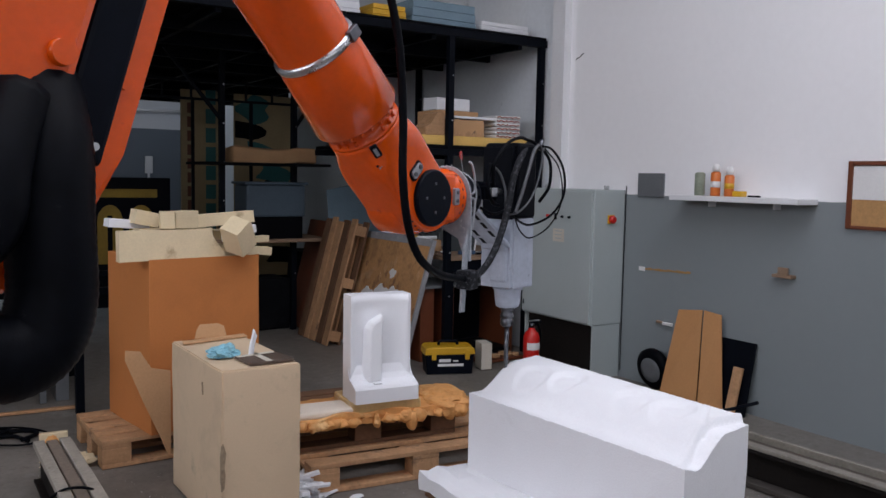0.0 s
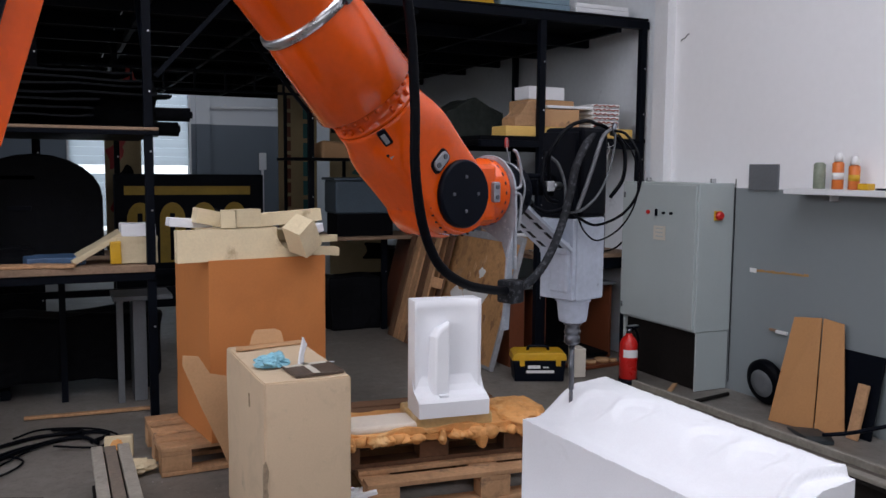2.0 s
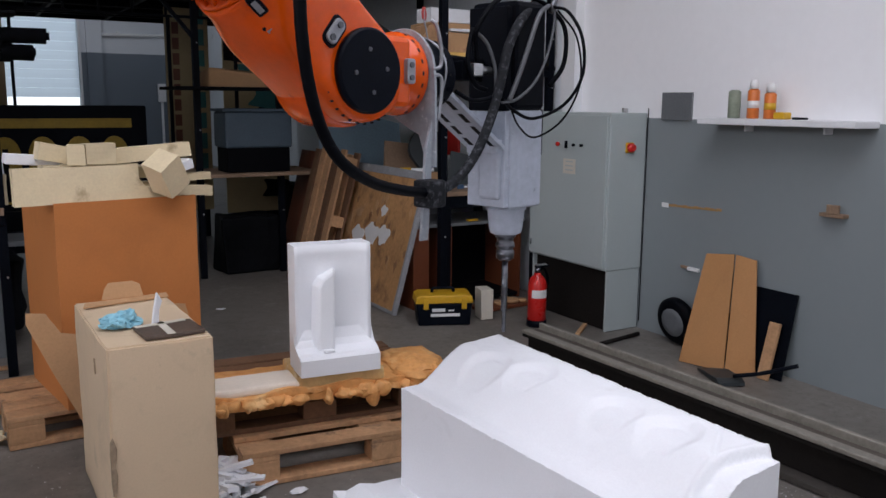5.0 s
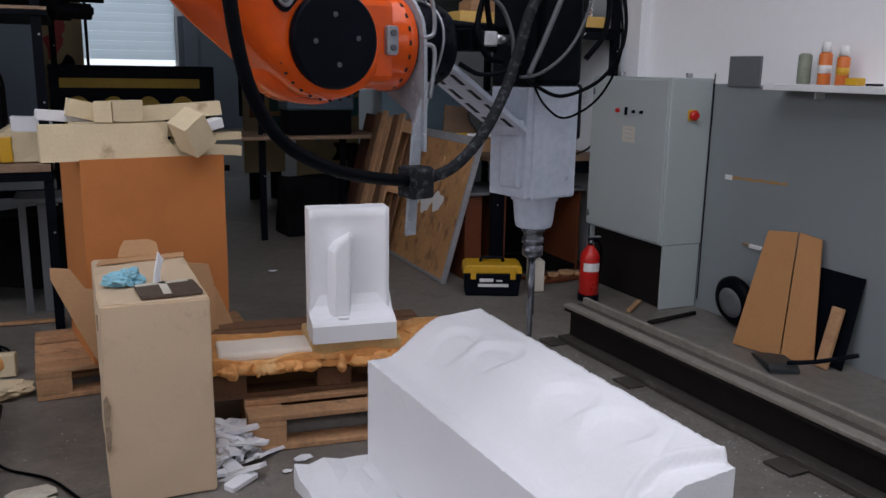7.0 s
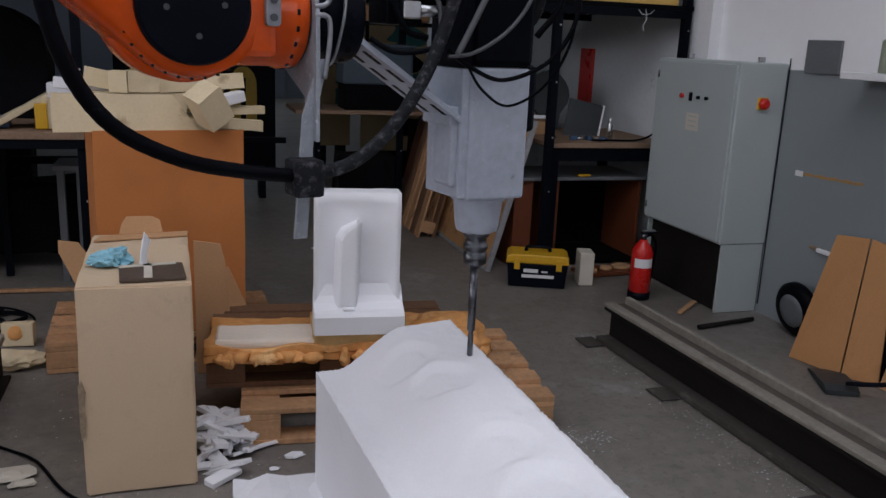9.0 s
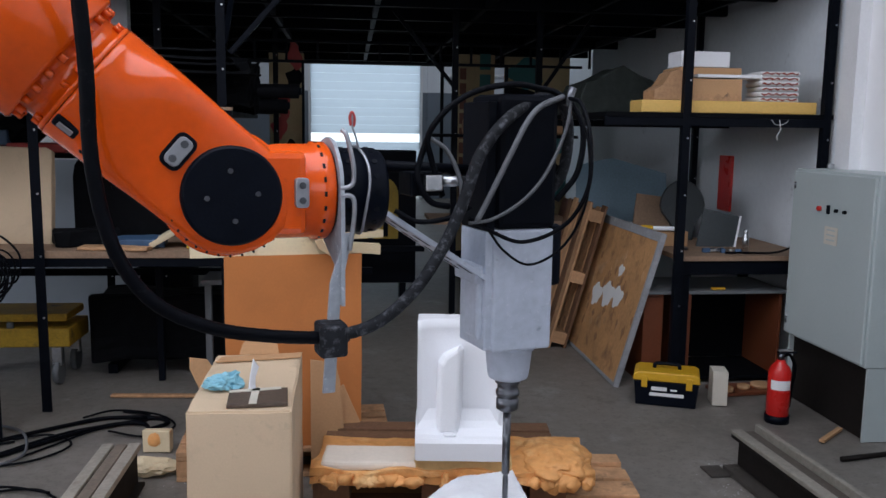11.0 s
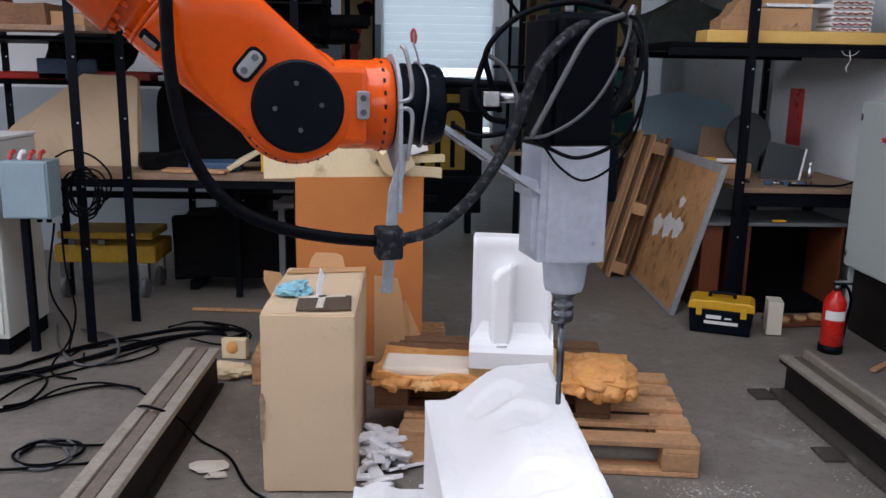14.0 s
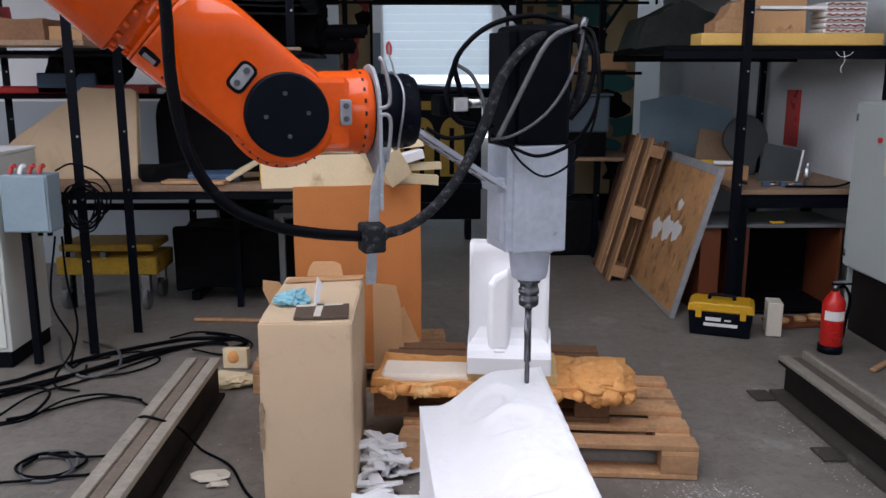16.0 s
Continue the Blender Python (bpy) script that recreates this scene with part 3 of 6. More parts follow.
bm = bmesh.new()
box(bm, (-1.46, -0.14, -0.17), (-1.16, 0.16, 0.17), 0.05)
part("elbow_housing", bm, M_ORANGE, fore)
rpart("elbow_joint", (-L_FORE, -0.27, 0), (-L_FORE, 0.2, 0), 0.14, M_ORANGE, fore, seg=32)

unit = thing("spindle_unit", "", "")
unit.parent = robot
bm = bmesh.new()
turned(bm, (0.0, 0, 0), (0.184, 0, 0), ((0, 0.06), (0.3, 0.080), (0.5, 0.086), (0.82, 0.086), (0.84, 0.090), (0.97, 0.090), (1, 0.085)), 40)
box(bm, (0.02, -0.087, -0.072), (0.13, 0.087, 0.074), 0.012)
wrist = part("wrist", bm, M_ORANGE, unit)
bm = bmesh.new()
plate(bm, rounded(0.107, 0.131, -0.023, 0.029, 0.006), "y", -0.098, -0.085, 0.002)
part("plug_plate", bm, M_SILVER, wrist)
for z in (-0.010, 0.016):
    rpart("screw", (0.119, -0.101, z), (0.119, -0.096, z), 0.006, M_DARKMETAL, wrist, seg=10)
for k in range(22):
    a = 2 * math.pi * k / 22
    bpart("flange_bolt", (0.160, 0.088, -0.0045), (0.165, 0.0912, 0.0045), M_RAILDARK, wrist, 0.0008, m=Matrix.Rotation(a, 4, "X"))
bm = bmesh.new()
turned(bm, (0.184, 0, 0), (0.285, 0, 0), ((0, 0.083), (0.08, 0.083), (0.1, 0.079), (0.9, 0.079), (0.95, 0.075), (1, 0.074)), 40)
flange = part("flange", bm, M_BLACKCAP, unit, "black tool flange with rows of holes")
for x in (0.213, 0.262):
    for k in range(16):
        a = 2 * math.pi * k / 16
        y, z = math.cos(a), math.sin(a)
        rpart("hole_plug", (x, 0.074 * y, 0.074 * z), (x, 0.0805 * y, 0.0805 * z), 0.0055, M_STEEL, flange, seg=8)
for x, r in ((0.243, 0.0028),):
    ring = [(x + 0.004 * math.sin(3 * a), (0.0795 + r) * math.cos(a), (0.0795 + r) * math.sin(a)) for a in (2 * math.pi * k / 20 for k in range(21))]
    hpart("wire", ring, r, M_SILVER, unit, "thin silver line round the flange", seg=8, steps=3)
tie = hpart("wire_tail", [(0.240, -0.03, 0.075), (0.234, -0.03, 0.10), (0.228, -0.03, 0.118), (0.228, -0.03, 0.142)], 0.002, M_SILVER, unit, seg=8)
hpart("red_tie", [(0.225, -0.03, 0.120), (0.223, -0.03, 0.135), (0.227, -0.03, 0.144), (0.232, -0.03, 0.132), (0.230, -0.03, 0.118)], 0.0028, M_REDMATT, tie, "small red tie", seg=6)
for pts in ([(0.193, -0.085, 0.112), (0.199, -0.094, 0.10), (0.209, -0.098, 0.055), (0.210, -0.098, 0.024), (0.203, -0.097, 0.013), (0.186, -0.095, 0.010)],
            [(0.186, -0.095, -0.004), (0.203, -0.097, -0.003), (0.211, -0.098, -0.014), (0.210, -0.098, -0.05), (0.203, -0.096, -0.10)]):
    hpart("bent_tube", pts, 0.0043, M_SILVER, unit, "thin bent silver tube on the flange", seg=10)
bm = bmesh.new()
plate(bm, [(0.099 * math.cos(radians(a)), 0.099 * math.sin(radians(a))) for a in range(-40, 181, 10)] + [(-0.101, -0.05), (-0.103, -0.20), (-0.078, -0.20), (-0.055, -0.13), (0.02, -0.098)], "x", 0.1865, 0.1935, 0.0015)
part("mounting_disc", bm, M_BAR, unit, "grey steel disc with a lug behind the flange")
bm = bmesh.new()
plate(bm, [(0.195, -0.07), (0.213, -0.07), (0.201, -0.11), (0.188, -0.17), (0.176, -0.36), (0.154, -0.36), (0.168, -0.16)], "y", -0.094, -0.086, 0.001)
part("hanger_bar", bm, M_BAR, unit, "grey flat bar hanging from the flange")
bm = bmesh.new()
box(bm, (0.140, -0.135, -0.285), (0.190, -0.08, -0.225), 0.006)
box(bm, (0.132, -0.120, -0.262), (0.198, -0.1, -0.245), 0.004)
part("hose_clamp", bm, M_DUSTY, unit, "dusty black hose clamp on the bar")
rpart("tie_tube", (0.28, 0.02, 0.045), (0.50, 0.02, 0.035), 0.011, M_MOTOR, unit)
bpart("lower_bracket", (0.47, -0.05, -0.185), (0.507, 0.05, -0.15), M_SPINDLE, unit)
SLOPE = pose(0.283, 0, -0.032, 0, 33, 0)
bm = bmesh.new()
box(bm, (0, -0.06, -0.010), (0.255, 0.06, 0.0), 0.001, SLOPE)
gus = part("gusset", bm, M_SPINDLE, unit, "dusty steel sheet with two rows of slots")
for k in range(4):
    for y in (-0.032, 0.032):
        bpart("slot", (0.03 + 0.055 * k, y - 0.007, -0.0108), (0.068 + 0.055 * k, y + 0.007, 0.0008), M_STEEL, gus, 0, m=SLOPE)
bpart("valve_block", (0.335, -0.05, -0.01), (0.40, 0.02, 0.035), M_MOTOR, unit)
bpart("valve", (0.36, -0.065, 0.0), (0.395, -0.045, 0.03), M_METAL, unit)
rpart("cylinder", (0.40, -0.03, 0.016), (0.46, -0.03, 0.016), 0.01, M_METAL, unit)
bpart("mount_plate", (0.488, -0.06, -0.32), (0.508, 0.06, -0.081), M_SPINDLE, unit)
bpart("motor_plate", (0.488, -0.06, -0.08), (0.508, 0.06, 0.17), M_MOTOR, unit)
SX = 0.575
bm = bmesh.new()
box(bm, (SX - 0.072, -0.066, -0.325), (SX + 0.062, 0.024, -0.078), 0.006)
body = part("spindle_body", bm, M_SPINDLE, unit, "pale grey square spindle housing speckled with dust")
bpart("side_cheek", (SX - 0.098, -0.050, -0.30), (SX - 0.073, 0.018, -0.16), M_SPINDLE, body, 0.008)
bpart("seam", (SX - 0.0737, -0.056, -0.32), (SX - 0.0715, -0.053, -0.085), M_STEEL, body, 0)
bm = bmesh.new()
box(bm, (SX - 0.066, -0.07, -0.077), (SX + 0.064, 0.07, 0.185), 0.012)
motor = part("spindle_motor", bm, M_MOTOR, unit, "black box motor above the spindle")
for y in (-0.045, 0.045):
    bpart("rib", (SX - 0.05, y - 0.004, -0.07), (SX + 0.068, y + 0.004, 0.17), M_MOTOR, motor, 0.002)
bpart("fan_box", (SX + 0.063, -0.05, -0.20), (SX + 0.092, 0.02, -0.072), M_BLACKCAP, unit, 0.01)
bm = bmesh.new()
turned(bm, (SX, 0, -0.325), (SX, 0, -0.40), ((0, 0.052), (0.12, 0.054), (0.15, 0.049), (0.8, 0.044), (0.95, 0.041), (1, 0.034)), 32)
part("spindle_nose", bm, M_SPINDLE, unit)
bm = bmesh.new()
turned(bm, (SX, 0, -0.40), (SX, 0, -0.472), ((0, 0.027), (0.12, 0.027), (0.14, 0.022), (0.35, 0.022), (0.36, 0.025), (0.5, 0.025), (0.52, 0.021), (0.6, 0.021), (0.62, 0.024), (0.9, 0.024), (1, 0.014)), 28)
part("tool_holder", bm, M_DARKMETAL, unit, "dark steel tool holder")
bm = bmesh.new()
turned(bm, (SX, 0, -0.472), (SX, 0, -0.668), ((0, 0.0085), (0.70, 0.0085), (0.715, 0.005), (0.74, 0.005), (0.75, 0.006), (0.98, 0.006), (1, 0.003)), 16)
part("cutter", bm, M_DARKMETAL, unit, "long thin milling cutter")
hpart("main_hose", [(-0.28, -0.13, 0.62), (-0.235, -0.15, 0.42), (-0.218, -0.155, 0.22), (-0.215, -0.155, 0.06), (-0.19, -0.155, -0.07), (-0.135, -0.15, -0.16), (-0.045, -0.14, -0.212), (0.055, -0.125, -0.238), (0.165, -0.11, -0.254)], 0.0115, M_RUBBER, unit, "long black hose looping from the arm to the spindle", seg=14, steps=10, rib=0.02)
hpart("spindle_hose", [(0.165, -0.11, -0.254), (0.25, -0.105, -0.235), (0.325, -0.10, -0.18), (0.385, -0.095, -0.10), (0.425, -0.09, -0.02), (0.462, -0.085, 0.07), (0.52, -0.075, 0.135), (0.60, -0.05, 0.178), (0.66, -0.03, 0.18), (0.695, -0.01, 0.12), (0.69, 0.0, 0.03), (0.66, 0.02, -0.02)], 0.0115, M_DUSTY, unit, "dust-covered black hose from the clamp up to the motor", seg=14, steps=10, rib=0.02)
for pts, r, m_ in (
    ([(0.400, -0.05, -0.01), (0.372, -0.06, 0.06), (0.362, -0.07, 0.105), (0.40, -0.075, 0.155), (0.46, -0.07, 0.188), (0.54, -0.06, 0.203), (0.60, -0.05, 0.198), (0.645, -0.06, 0.185), (0.672, -0.10, 0.13), (0.66, -0.11, 0.04), (0.625, -0.09, -0.02)], 0.0060, M_RUBBER),
    ([(0.450, -0.10, -0.055), (0.478, -0.104, 0.0), (0.515, -0.104, 0.07), (0.55, -0.10, 0.13), (0.585, -0.09, 0.162), (0.645, -0.07, 0.182)], 0.0058, M_CABLEGREY),
    ([(0.660, -0.078, 0.185), (0.645, -0.085, 0.12), (0.605, -0.09, 0.04), (0.555, -0.092, -0.015), (0.49, -0.09, -0.052), (0.44, -0.085, -0.06)], 0.0036, M_CABLEGREY),
    ([(0.440, -0.085, -0.050), (0.49, -0.082, -0.078), (0.55, -0.10, -0.098), (0.61, -0.15, -0.062), (0.640, -0.18, 0.01), (0.648, -0.17, 0.10), (0.658, -0.12, 0.165), (0.655, -0.075, 0.18)], 0.0042, M_RUBBER),
    ([(0.480, -0.08, -0.070), (0.52, -0.078, -0.118), (0.572, -0.09, -0.145), (0.618, -0.14, -0.10), (0.645, -0.17, -0.01), (0.655, -0.15, 0.10), (0.656, -0.09, 0.17)], 0.0026, M_RUBBER),
    ([(0.372, -0.05, 0.11), (0.352, -0.055, 0.06), (0.345, -0.06, 0.02), (0.372, -0.06, -0.02), (0.41, -0.06, -0.03)], 0.0062, M_RUBBER),
    ([(0.365, -0.065, 0.10), (0.40, -0.07, 0.075), (0.425, -0.075, 0.02), (0.43, -0.075, -0.04)], 0.0045, M_CABLEGREY),
    ([(0.30, -0.06, -0.035), (0.34, -0.075, -0.055), (0.40, -0.08, -0.05), (0.445, -0.08, -0.03)], 0.0050, M_RUBBER),
):
    hpart("cable", pts, r, m_, unit, seg=8)
rpart("cable_gland", (0.652, -0.072, 0.165), (0.664, -0.074, 0.200), 0.008, M_DARKMETAL, unit, seg=10)

# where the tool is, relative to its middle place
TOOL = [
    (0, -0.070, 0.109, -0.057), (0.5, -0.085, 0.086, -0.052), (1, -0.082, 0.075, -0.050), (1.5, -0.083, 0.082, -0.048), (2, -0.097, 0.065, -0.049),
    (2.5, -0.083, 0.076, -0.053), (3, -0.089, 0.068, -0.053), (3.5, -0.085, 0.080, -0.012), (4, -0.079, 0.064, 0.062), (4.5, -0.010, 0.066, 0.050),
    (4.7, 0.011, 0.066, 0.050), (6.8, 0.067, -0.040, 0.008), (7, 0.068, -0.057, 0.006), (7.5, 0.069, -0.105, 0.008), (8, 0.067, -0.134, 0.010),
    (8.2, 0.058, -0.114, 0.006), (10.3, 0.015, 0.047, 0.021), (10.5, 0.011, 0.068, 0.014), (11, 0.022, 0.013, 0.013), (11.5, 0.028, -0.025, 0.007),
    (12, 0.044, -0.074, -0.001), (12.5, 0.046, -0.117, 0.008), (13, 0.051, -0.156, 0.009), (13.5, 0.047, -0.128, 0.010), (14, 0.037, -0.080, 0.010),
    (14.5, 0.035, -0.031, 0.016), (15, 0.025, 0.015, 0.012), (15.5, 0.019, 0.061, 0.011), (16, 0.022, 0.042, 0.011),
]


def motions():
    """The robot follows its tool: column, upper arm and forearm turn with it."""
    swing0 = math.atan2(PIVOT.y - SWING.y, PIVOT.x - SWING.x)
    rows = {column: [], upper: [], fore: [], unit: []}
    for t, dx, dy, dz in TOOL:
        psi = math.atan2(PIVOT.y + dy - SWING.y, PIVOT.x + dx - SWING.x) - swing0
        m = Matrix.Translation(PIVOT + Vector((dx, dy, dz))) @ Matrix.Rotation(psi, 4, "Z") @ Matrix.Translation(-PIVOT)
        m = Matrix.Translation((-RX, -RY, 0)) @ m @ pose(*WRIST0, 0, 0, HEADING)
        rows[unit].append((t, m))
        w = m.translation
        turn, r = math.atan2(w.y, w.x), math.hypot(w.x, w.y)
        a, b = r - SHOULDER[0], w.z - SHOULDER[1]
        d = math.hypot(a, b)
        lift = math.atan2(b, a) + math.acos((L_UP ** 2 + d * d - L_FORE ** 2) / (2 * L_UP * d))
        er, ez = SHOULDER[0] + L_UP * math.cos(lift), SHOULDER[1] + L_UP * math.sin(lift)
        spin = Matrix.Rotation(turn, 4, "Z")
        rows[column].append((t, spin))
        rows[upper].append((t, spin @ Matrix.Translation((SHOULDER[0], 0, SHOULDER[1])) @ Matrix.Rotation(math.pi / 2 - lift, 4, "Y")))
        rows[fore].append((t, spin @ Matrix.Translation((r, 0, w.z)) @ Matrix.Rotation(math.atan2(ez - w.z, r - er), 4, "Y")))
    for ob, keyed in rows.items():
        walk(ob, keyed)


# ---- the workpiece ----
def block_height(u, v):
    """The carved top: low at one long side, rising in a curve to the other, with four oval hollows and an arched end."""
    s = min(1, max(0, (u - 0.13) / 0.50))
    z = 0.750 - 0.006 * v + 0.088 * s * s * (3 - 2 * s) + 0.012 * max(0, u - 0.5) / 0.5
    for cu, cv, ru, rv, deep in ((0.50, 0.17, 0.24, 0.085, 0.014), (0.62, 0.32, 0.24, 0.080, 0.016), (0.60, 0.63, 0.27, 0.080, 0.013), (0.66, 0.79, 0.27, 0.080, 0.016)):
        q = ((u - cu) / ru) ** 2 + ((v - cv) / rv) ** 2
        if q < 1:
            wall = min(1, (1 - q) / 0.7)
            z -= deep * wall * wall * (3 - 2 * wall) * (0.80 + 0.25 * (u - cu) / ru - 0.12 * (v - cv) / rv)
    along = min(1, max(0, (0.93 - u) / 0.43))
    if 0.48 < u < 0.94:
        z -= 0.006 * max(0, 1 - abs(v - 0.86 - 0.09 * along) / 0.010)
    edge = 0.958 - 0.035 * math.sin(math.pi * min(1, max(0, (u - 0.05) / 0.95)))
    lip, drop = min(1, max(0, (v - edge) / 0.006)), min(1, max(0, (v - edge - 0.014) / 0.010))
    z += min(1, u * 4) * (0.004 * lip - 0.026 * drop * drop * (3 - 2 * drop))
    if min(u * 0.31, (1 - u) * 0.31, v * 0.92, (1 - v) * 0.92) < 0.006:
        z -= 0.007 * abs(noise.noise(Vector((u * 22, v * 60, 3)))) + 0.002
    return z + 0.0012 * noise.noise(Vector((u * 14, v * 40, 0))) + 0.0006 * noise.noise(Vector((u * 45, v * 130, 5)))


FL, FR, NL, NR = Vector((5.498, 5.578, 0)), Vector((5.812, 5.592, 0)), Vector((5.565, 4.66, 0)), Vector((5.838, 4.672, 0))
bm = bmesh.new()
NU, NV = 64, 200
grid = []
for j in range(NV + 1):
    v = j / NV
    row = []
    for i in range(NU + 1):
        u = i / NU
        p = (FL * (1 - u) + FR * u) * (1 - v) + (NL * (1 - u) + NR * u) * v
        row.append(bm.verts.new((p.x, p.y, block_height(u, v))))
    grid.append(row)
for a, b in zip(grid, grid[1:]):
    for i in range(NU):
        bm.faces.new((a[i], a[i + 1], b[i + 1], b[i])).smooth = True
ring = grid[0] + [r[-1] for r in grid[1:]] + grid[-1][-2::-1] + [r[0] for r in grid[-2:0:-1]]
rings = [ring]
for h in (0.69, 0.60, 0.52, 0.475):
    rings.append([bm.verts.new((v.co.x + 0.003 * noise.noise(v.co * 9 + Vector((0, 0, h * 40))), v.co.y + 0.003 * noise.noise(v.co * 8 + Vector((3, 0, h * 40))), h)) for v in ring])
for a, b in zip(rings, rings[1:]):
    for k in range(len(a)):
        bm.faces.new((a[k], b[k], b[(k + 1) % len(a)], a[(k + 1) % len(a)]))
bm.faces.new(rings[-1])
solo("foam_block", bm, M_POLY, "white polystyrene block being carved, with a curved top and oval hollows", "foam block")

bm = bmesh.new()
box(bm, (0, 0, 0), (0.62, 0.98, 0.055))
bmesh.ops.subdivide_edges(bm, edges=bm.edges, cuts=14, use_grid_fill=True)
rough(bm, 0.010, 18)
for v in bm.verts:
    if v.co.x < 0.09 and v.co.y > 0.82:
        v.co.z += 0.018 * noise.noise(v.co * 30) + 0.008
solo("foam_slab", bm, M_POLY, "rough white polystyrene slab under the carved block", "foam slab", pose(5.345, 4.63, 0.42, 0, 0, 2))
stand = thing("work_stand", "low dark wooden stand carrying the foam", "stand", pose(5.36, 4.62, 0, 0, 0, 2))
for y in (0.06, 0.46, 0.86):
    bpart("cross_board", (0.02, y, 0.375), (0.60, y + 0.1, 0.40), M_OLDWOOD, stand)
for x in (0.03, 0.28, 0.53):
    bpart("bearer", (x, 0.03, 0.28), (x + 0.07, 0.96, 0.374), M_OLDWOOD, stand)
    for y in (0.05, 0.85):
        bpart("leg", (x, y, 0), (x + 0.07, y + 0.08, 0.279), M_OLDWOOD, stand)
for y in (0.08, 0.50, 0.90):
    bpart("top_board", (0.0, y - 0.07, 0.401), (0.62, y + 0.07, 0.415), M_OLDWOOD, stand)


# ---- pallets and the moulded piece ----
def pallet(label, m, wood, w=1.2, d=0.8, group="pallets"):
    p = thing("pallet", label, "pallet", m, group)
    for k in range(5):
        y = k * (d - 0.1) / 4
        bpart("top_board", (0, y, 0.122), (w, y + (0.1 if k != 2 else 0.145), 0.144), wood, p)
    for x in (0, (w - 0.145) / 2, w - 0.145):
        bpart("stringer", (x, 0, 0.1), (x + 0.145, d, 0.1215), wood, p)
        for y in (0, d / 2 - 0.06, d - 0.1):
            bpart("block", (x, y, 0.0225), (x + 0.145, y + 0.1, 0.0995), wood, p, 0.004)
    for y in (0, d / 2 - 0.05, d - 0.1):
        bpart("bottom_board", (0, y, 0), (w, y + 0.1, 0.022), wood, p)
    return p


pallet("light wooden pallet lying flat on the floor", pose(5.40, 6.715, 0, 0, 0, -5.6), M_WOOD)
pallet("old dark pallet stacked on a lighter one", pose(5.29, 6.93, 0.146, 0, 0, -5.6), M_OLDWOOD, 1.0, 0.6)
pallet("worn pallet under the big carton", pose(4.64, 7.56, 0, 0, 0, 2), M_WOOD, 1.0, 0.6)

slab = thing("mould_slab", "plaster slab rimmed with orange expanding foam, on pallets", "mould", pose(5.29, 6.885, 0.264, 0, 0, -6))
bm = bmesh.new()
box(bm, (0, 0, 0), (1.09, 0.36, 0.062))
bmesh.ops.subdivide_edges(bm, edges=bm.edges, cuts=24, use_grid_fill=True)
rough(bm, 0.024, 8, 3)
rough(bm, 0.007, 26, 7)
for v in bm.verts:
    if v.co.z < 0.03:
        v.co.z += 0.012
for f in bm.faces:
    f.smooth = True
part("foam_rim", bm, M_PUFOAM, slab, "lumpy orange expanding foam")
bm = bmesh.new()
box(bm, (0.03, 0.015, 0.05), (0.41, 0.20, 0.086), 0.012)
bmesh.ops.subdivide_edges(bm, edges=bm.edges, cuts=4, use_grid_fill=True)
rough(bm, 0.005, 14)
part("plaster_strip", bm, M_PLASTER, slab, "white plaster strip set in the foam")
bm = bmesh.new()
box(bm, (0.395, 0.012, 0.05), (0.775, 0.29, 0.1085), 0.010)
bmesh.ops.subdivide_edges(bm, edges=bm.edges, cuts=5, use_grid_fill=True)
rough(bm, 0.006, 16)
part("resin_bed", bm, M_RESIN, slab, "yellowish cream resin bed")
rnd = random.Random(4)
for k in range(26):
    x = rnd.uniform(0.02, 1.07)
    bm = bmesh.new()
    bmesh.ops.create_icosphere(bm, subdivisions=3, radius=1)
    sx, sz = rnd.uniform(0.02, 0.05), rnd.uniform(0.016, 0.036)
    for v in bm.verts:
        v.co = Vector((x + v.co.x * sx, -0.010 + v.co.y * 0.028, 0.020 + v.co.z * sz))
    rough(bm, 0.012, 34, k)
    rough(bm, 0.005, 90, k)
    for f in bm.faces:
        f.smooth = True
    part("foam_lump", bm, M_PUFOAM, slab)
bm = bmesh.new()
bmesh.ops.create_icosphere(bm, subdivisions=5, radius=1)
for v in bm.verts:
    d = v.co.normalized()
    ridge = 1 - abs(noise.noise(d * 3.1 + Vector((2, 0, 0))))
    r = 1 + 0.16 * noise.noise(d * 2.0) - 0.10 * max(0, ridge - 0.86) / 0.14 + 0.025 * noise.noise(d * 14)
    v.co = Vector((0.955 + 0.155 * r * d.x, 0.17 + 0.205 * r * d.y, 0.044 + 0.062 * r * d.z))
for f in bm.faces:
    f.smooth = True
part("foam_bulge", bm, M_PUFOAM, slab, "broad cracked bulge of orange expanding foam")
for x, drop in ((0.71, 0.085), (0.93, 0.06), (0.30, 0.03), (0.12, 0.03)):
    bm = bmesh.new()
    turned(bm, (x, 0.0, 0.045), (x + 0.004, -0.006, 0.03 - drop), ((0, 0.034), (0.4, 0.036), (0.75, 0.029), (0.93, 0.018), (1, 0.005)), 14)
    rough(bm, 0.006, 30, x)
    part("foam_drip", bm, M_PUFOAM, slab)

fig = thing("carved_foam_piece", "white polystyrene piece like a small chair, standing on the mould", "foam piece", pose(5.693, 6.865, 0.374, 0, 0, -6))
bm = bmesh.new()
cols = []
for i in range(17):
    x = 0.328 * i / 16
    s = abs(2 * i / 16 - 1)
    front = 0.075 - 0.03 * s ** 4
    cols.append([bm.verts.new((x, front + (0.012 * (1 - s * s) if 0 < j < 12 else 0), 0.53 * j / 12)) for j in range(13)] + [bm.verts.new((x, 0.155, 0.53)), bm.verts.new((x, 0.155, 0.0))])
for a, b in zip(cols, cols[1:]):
    for k in range(len(a)):
        bm.faces.new((a[k], b[k], b[(k + 1) % len(a)], a[(k + 1) % len(a)])).smooth = k < 12
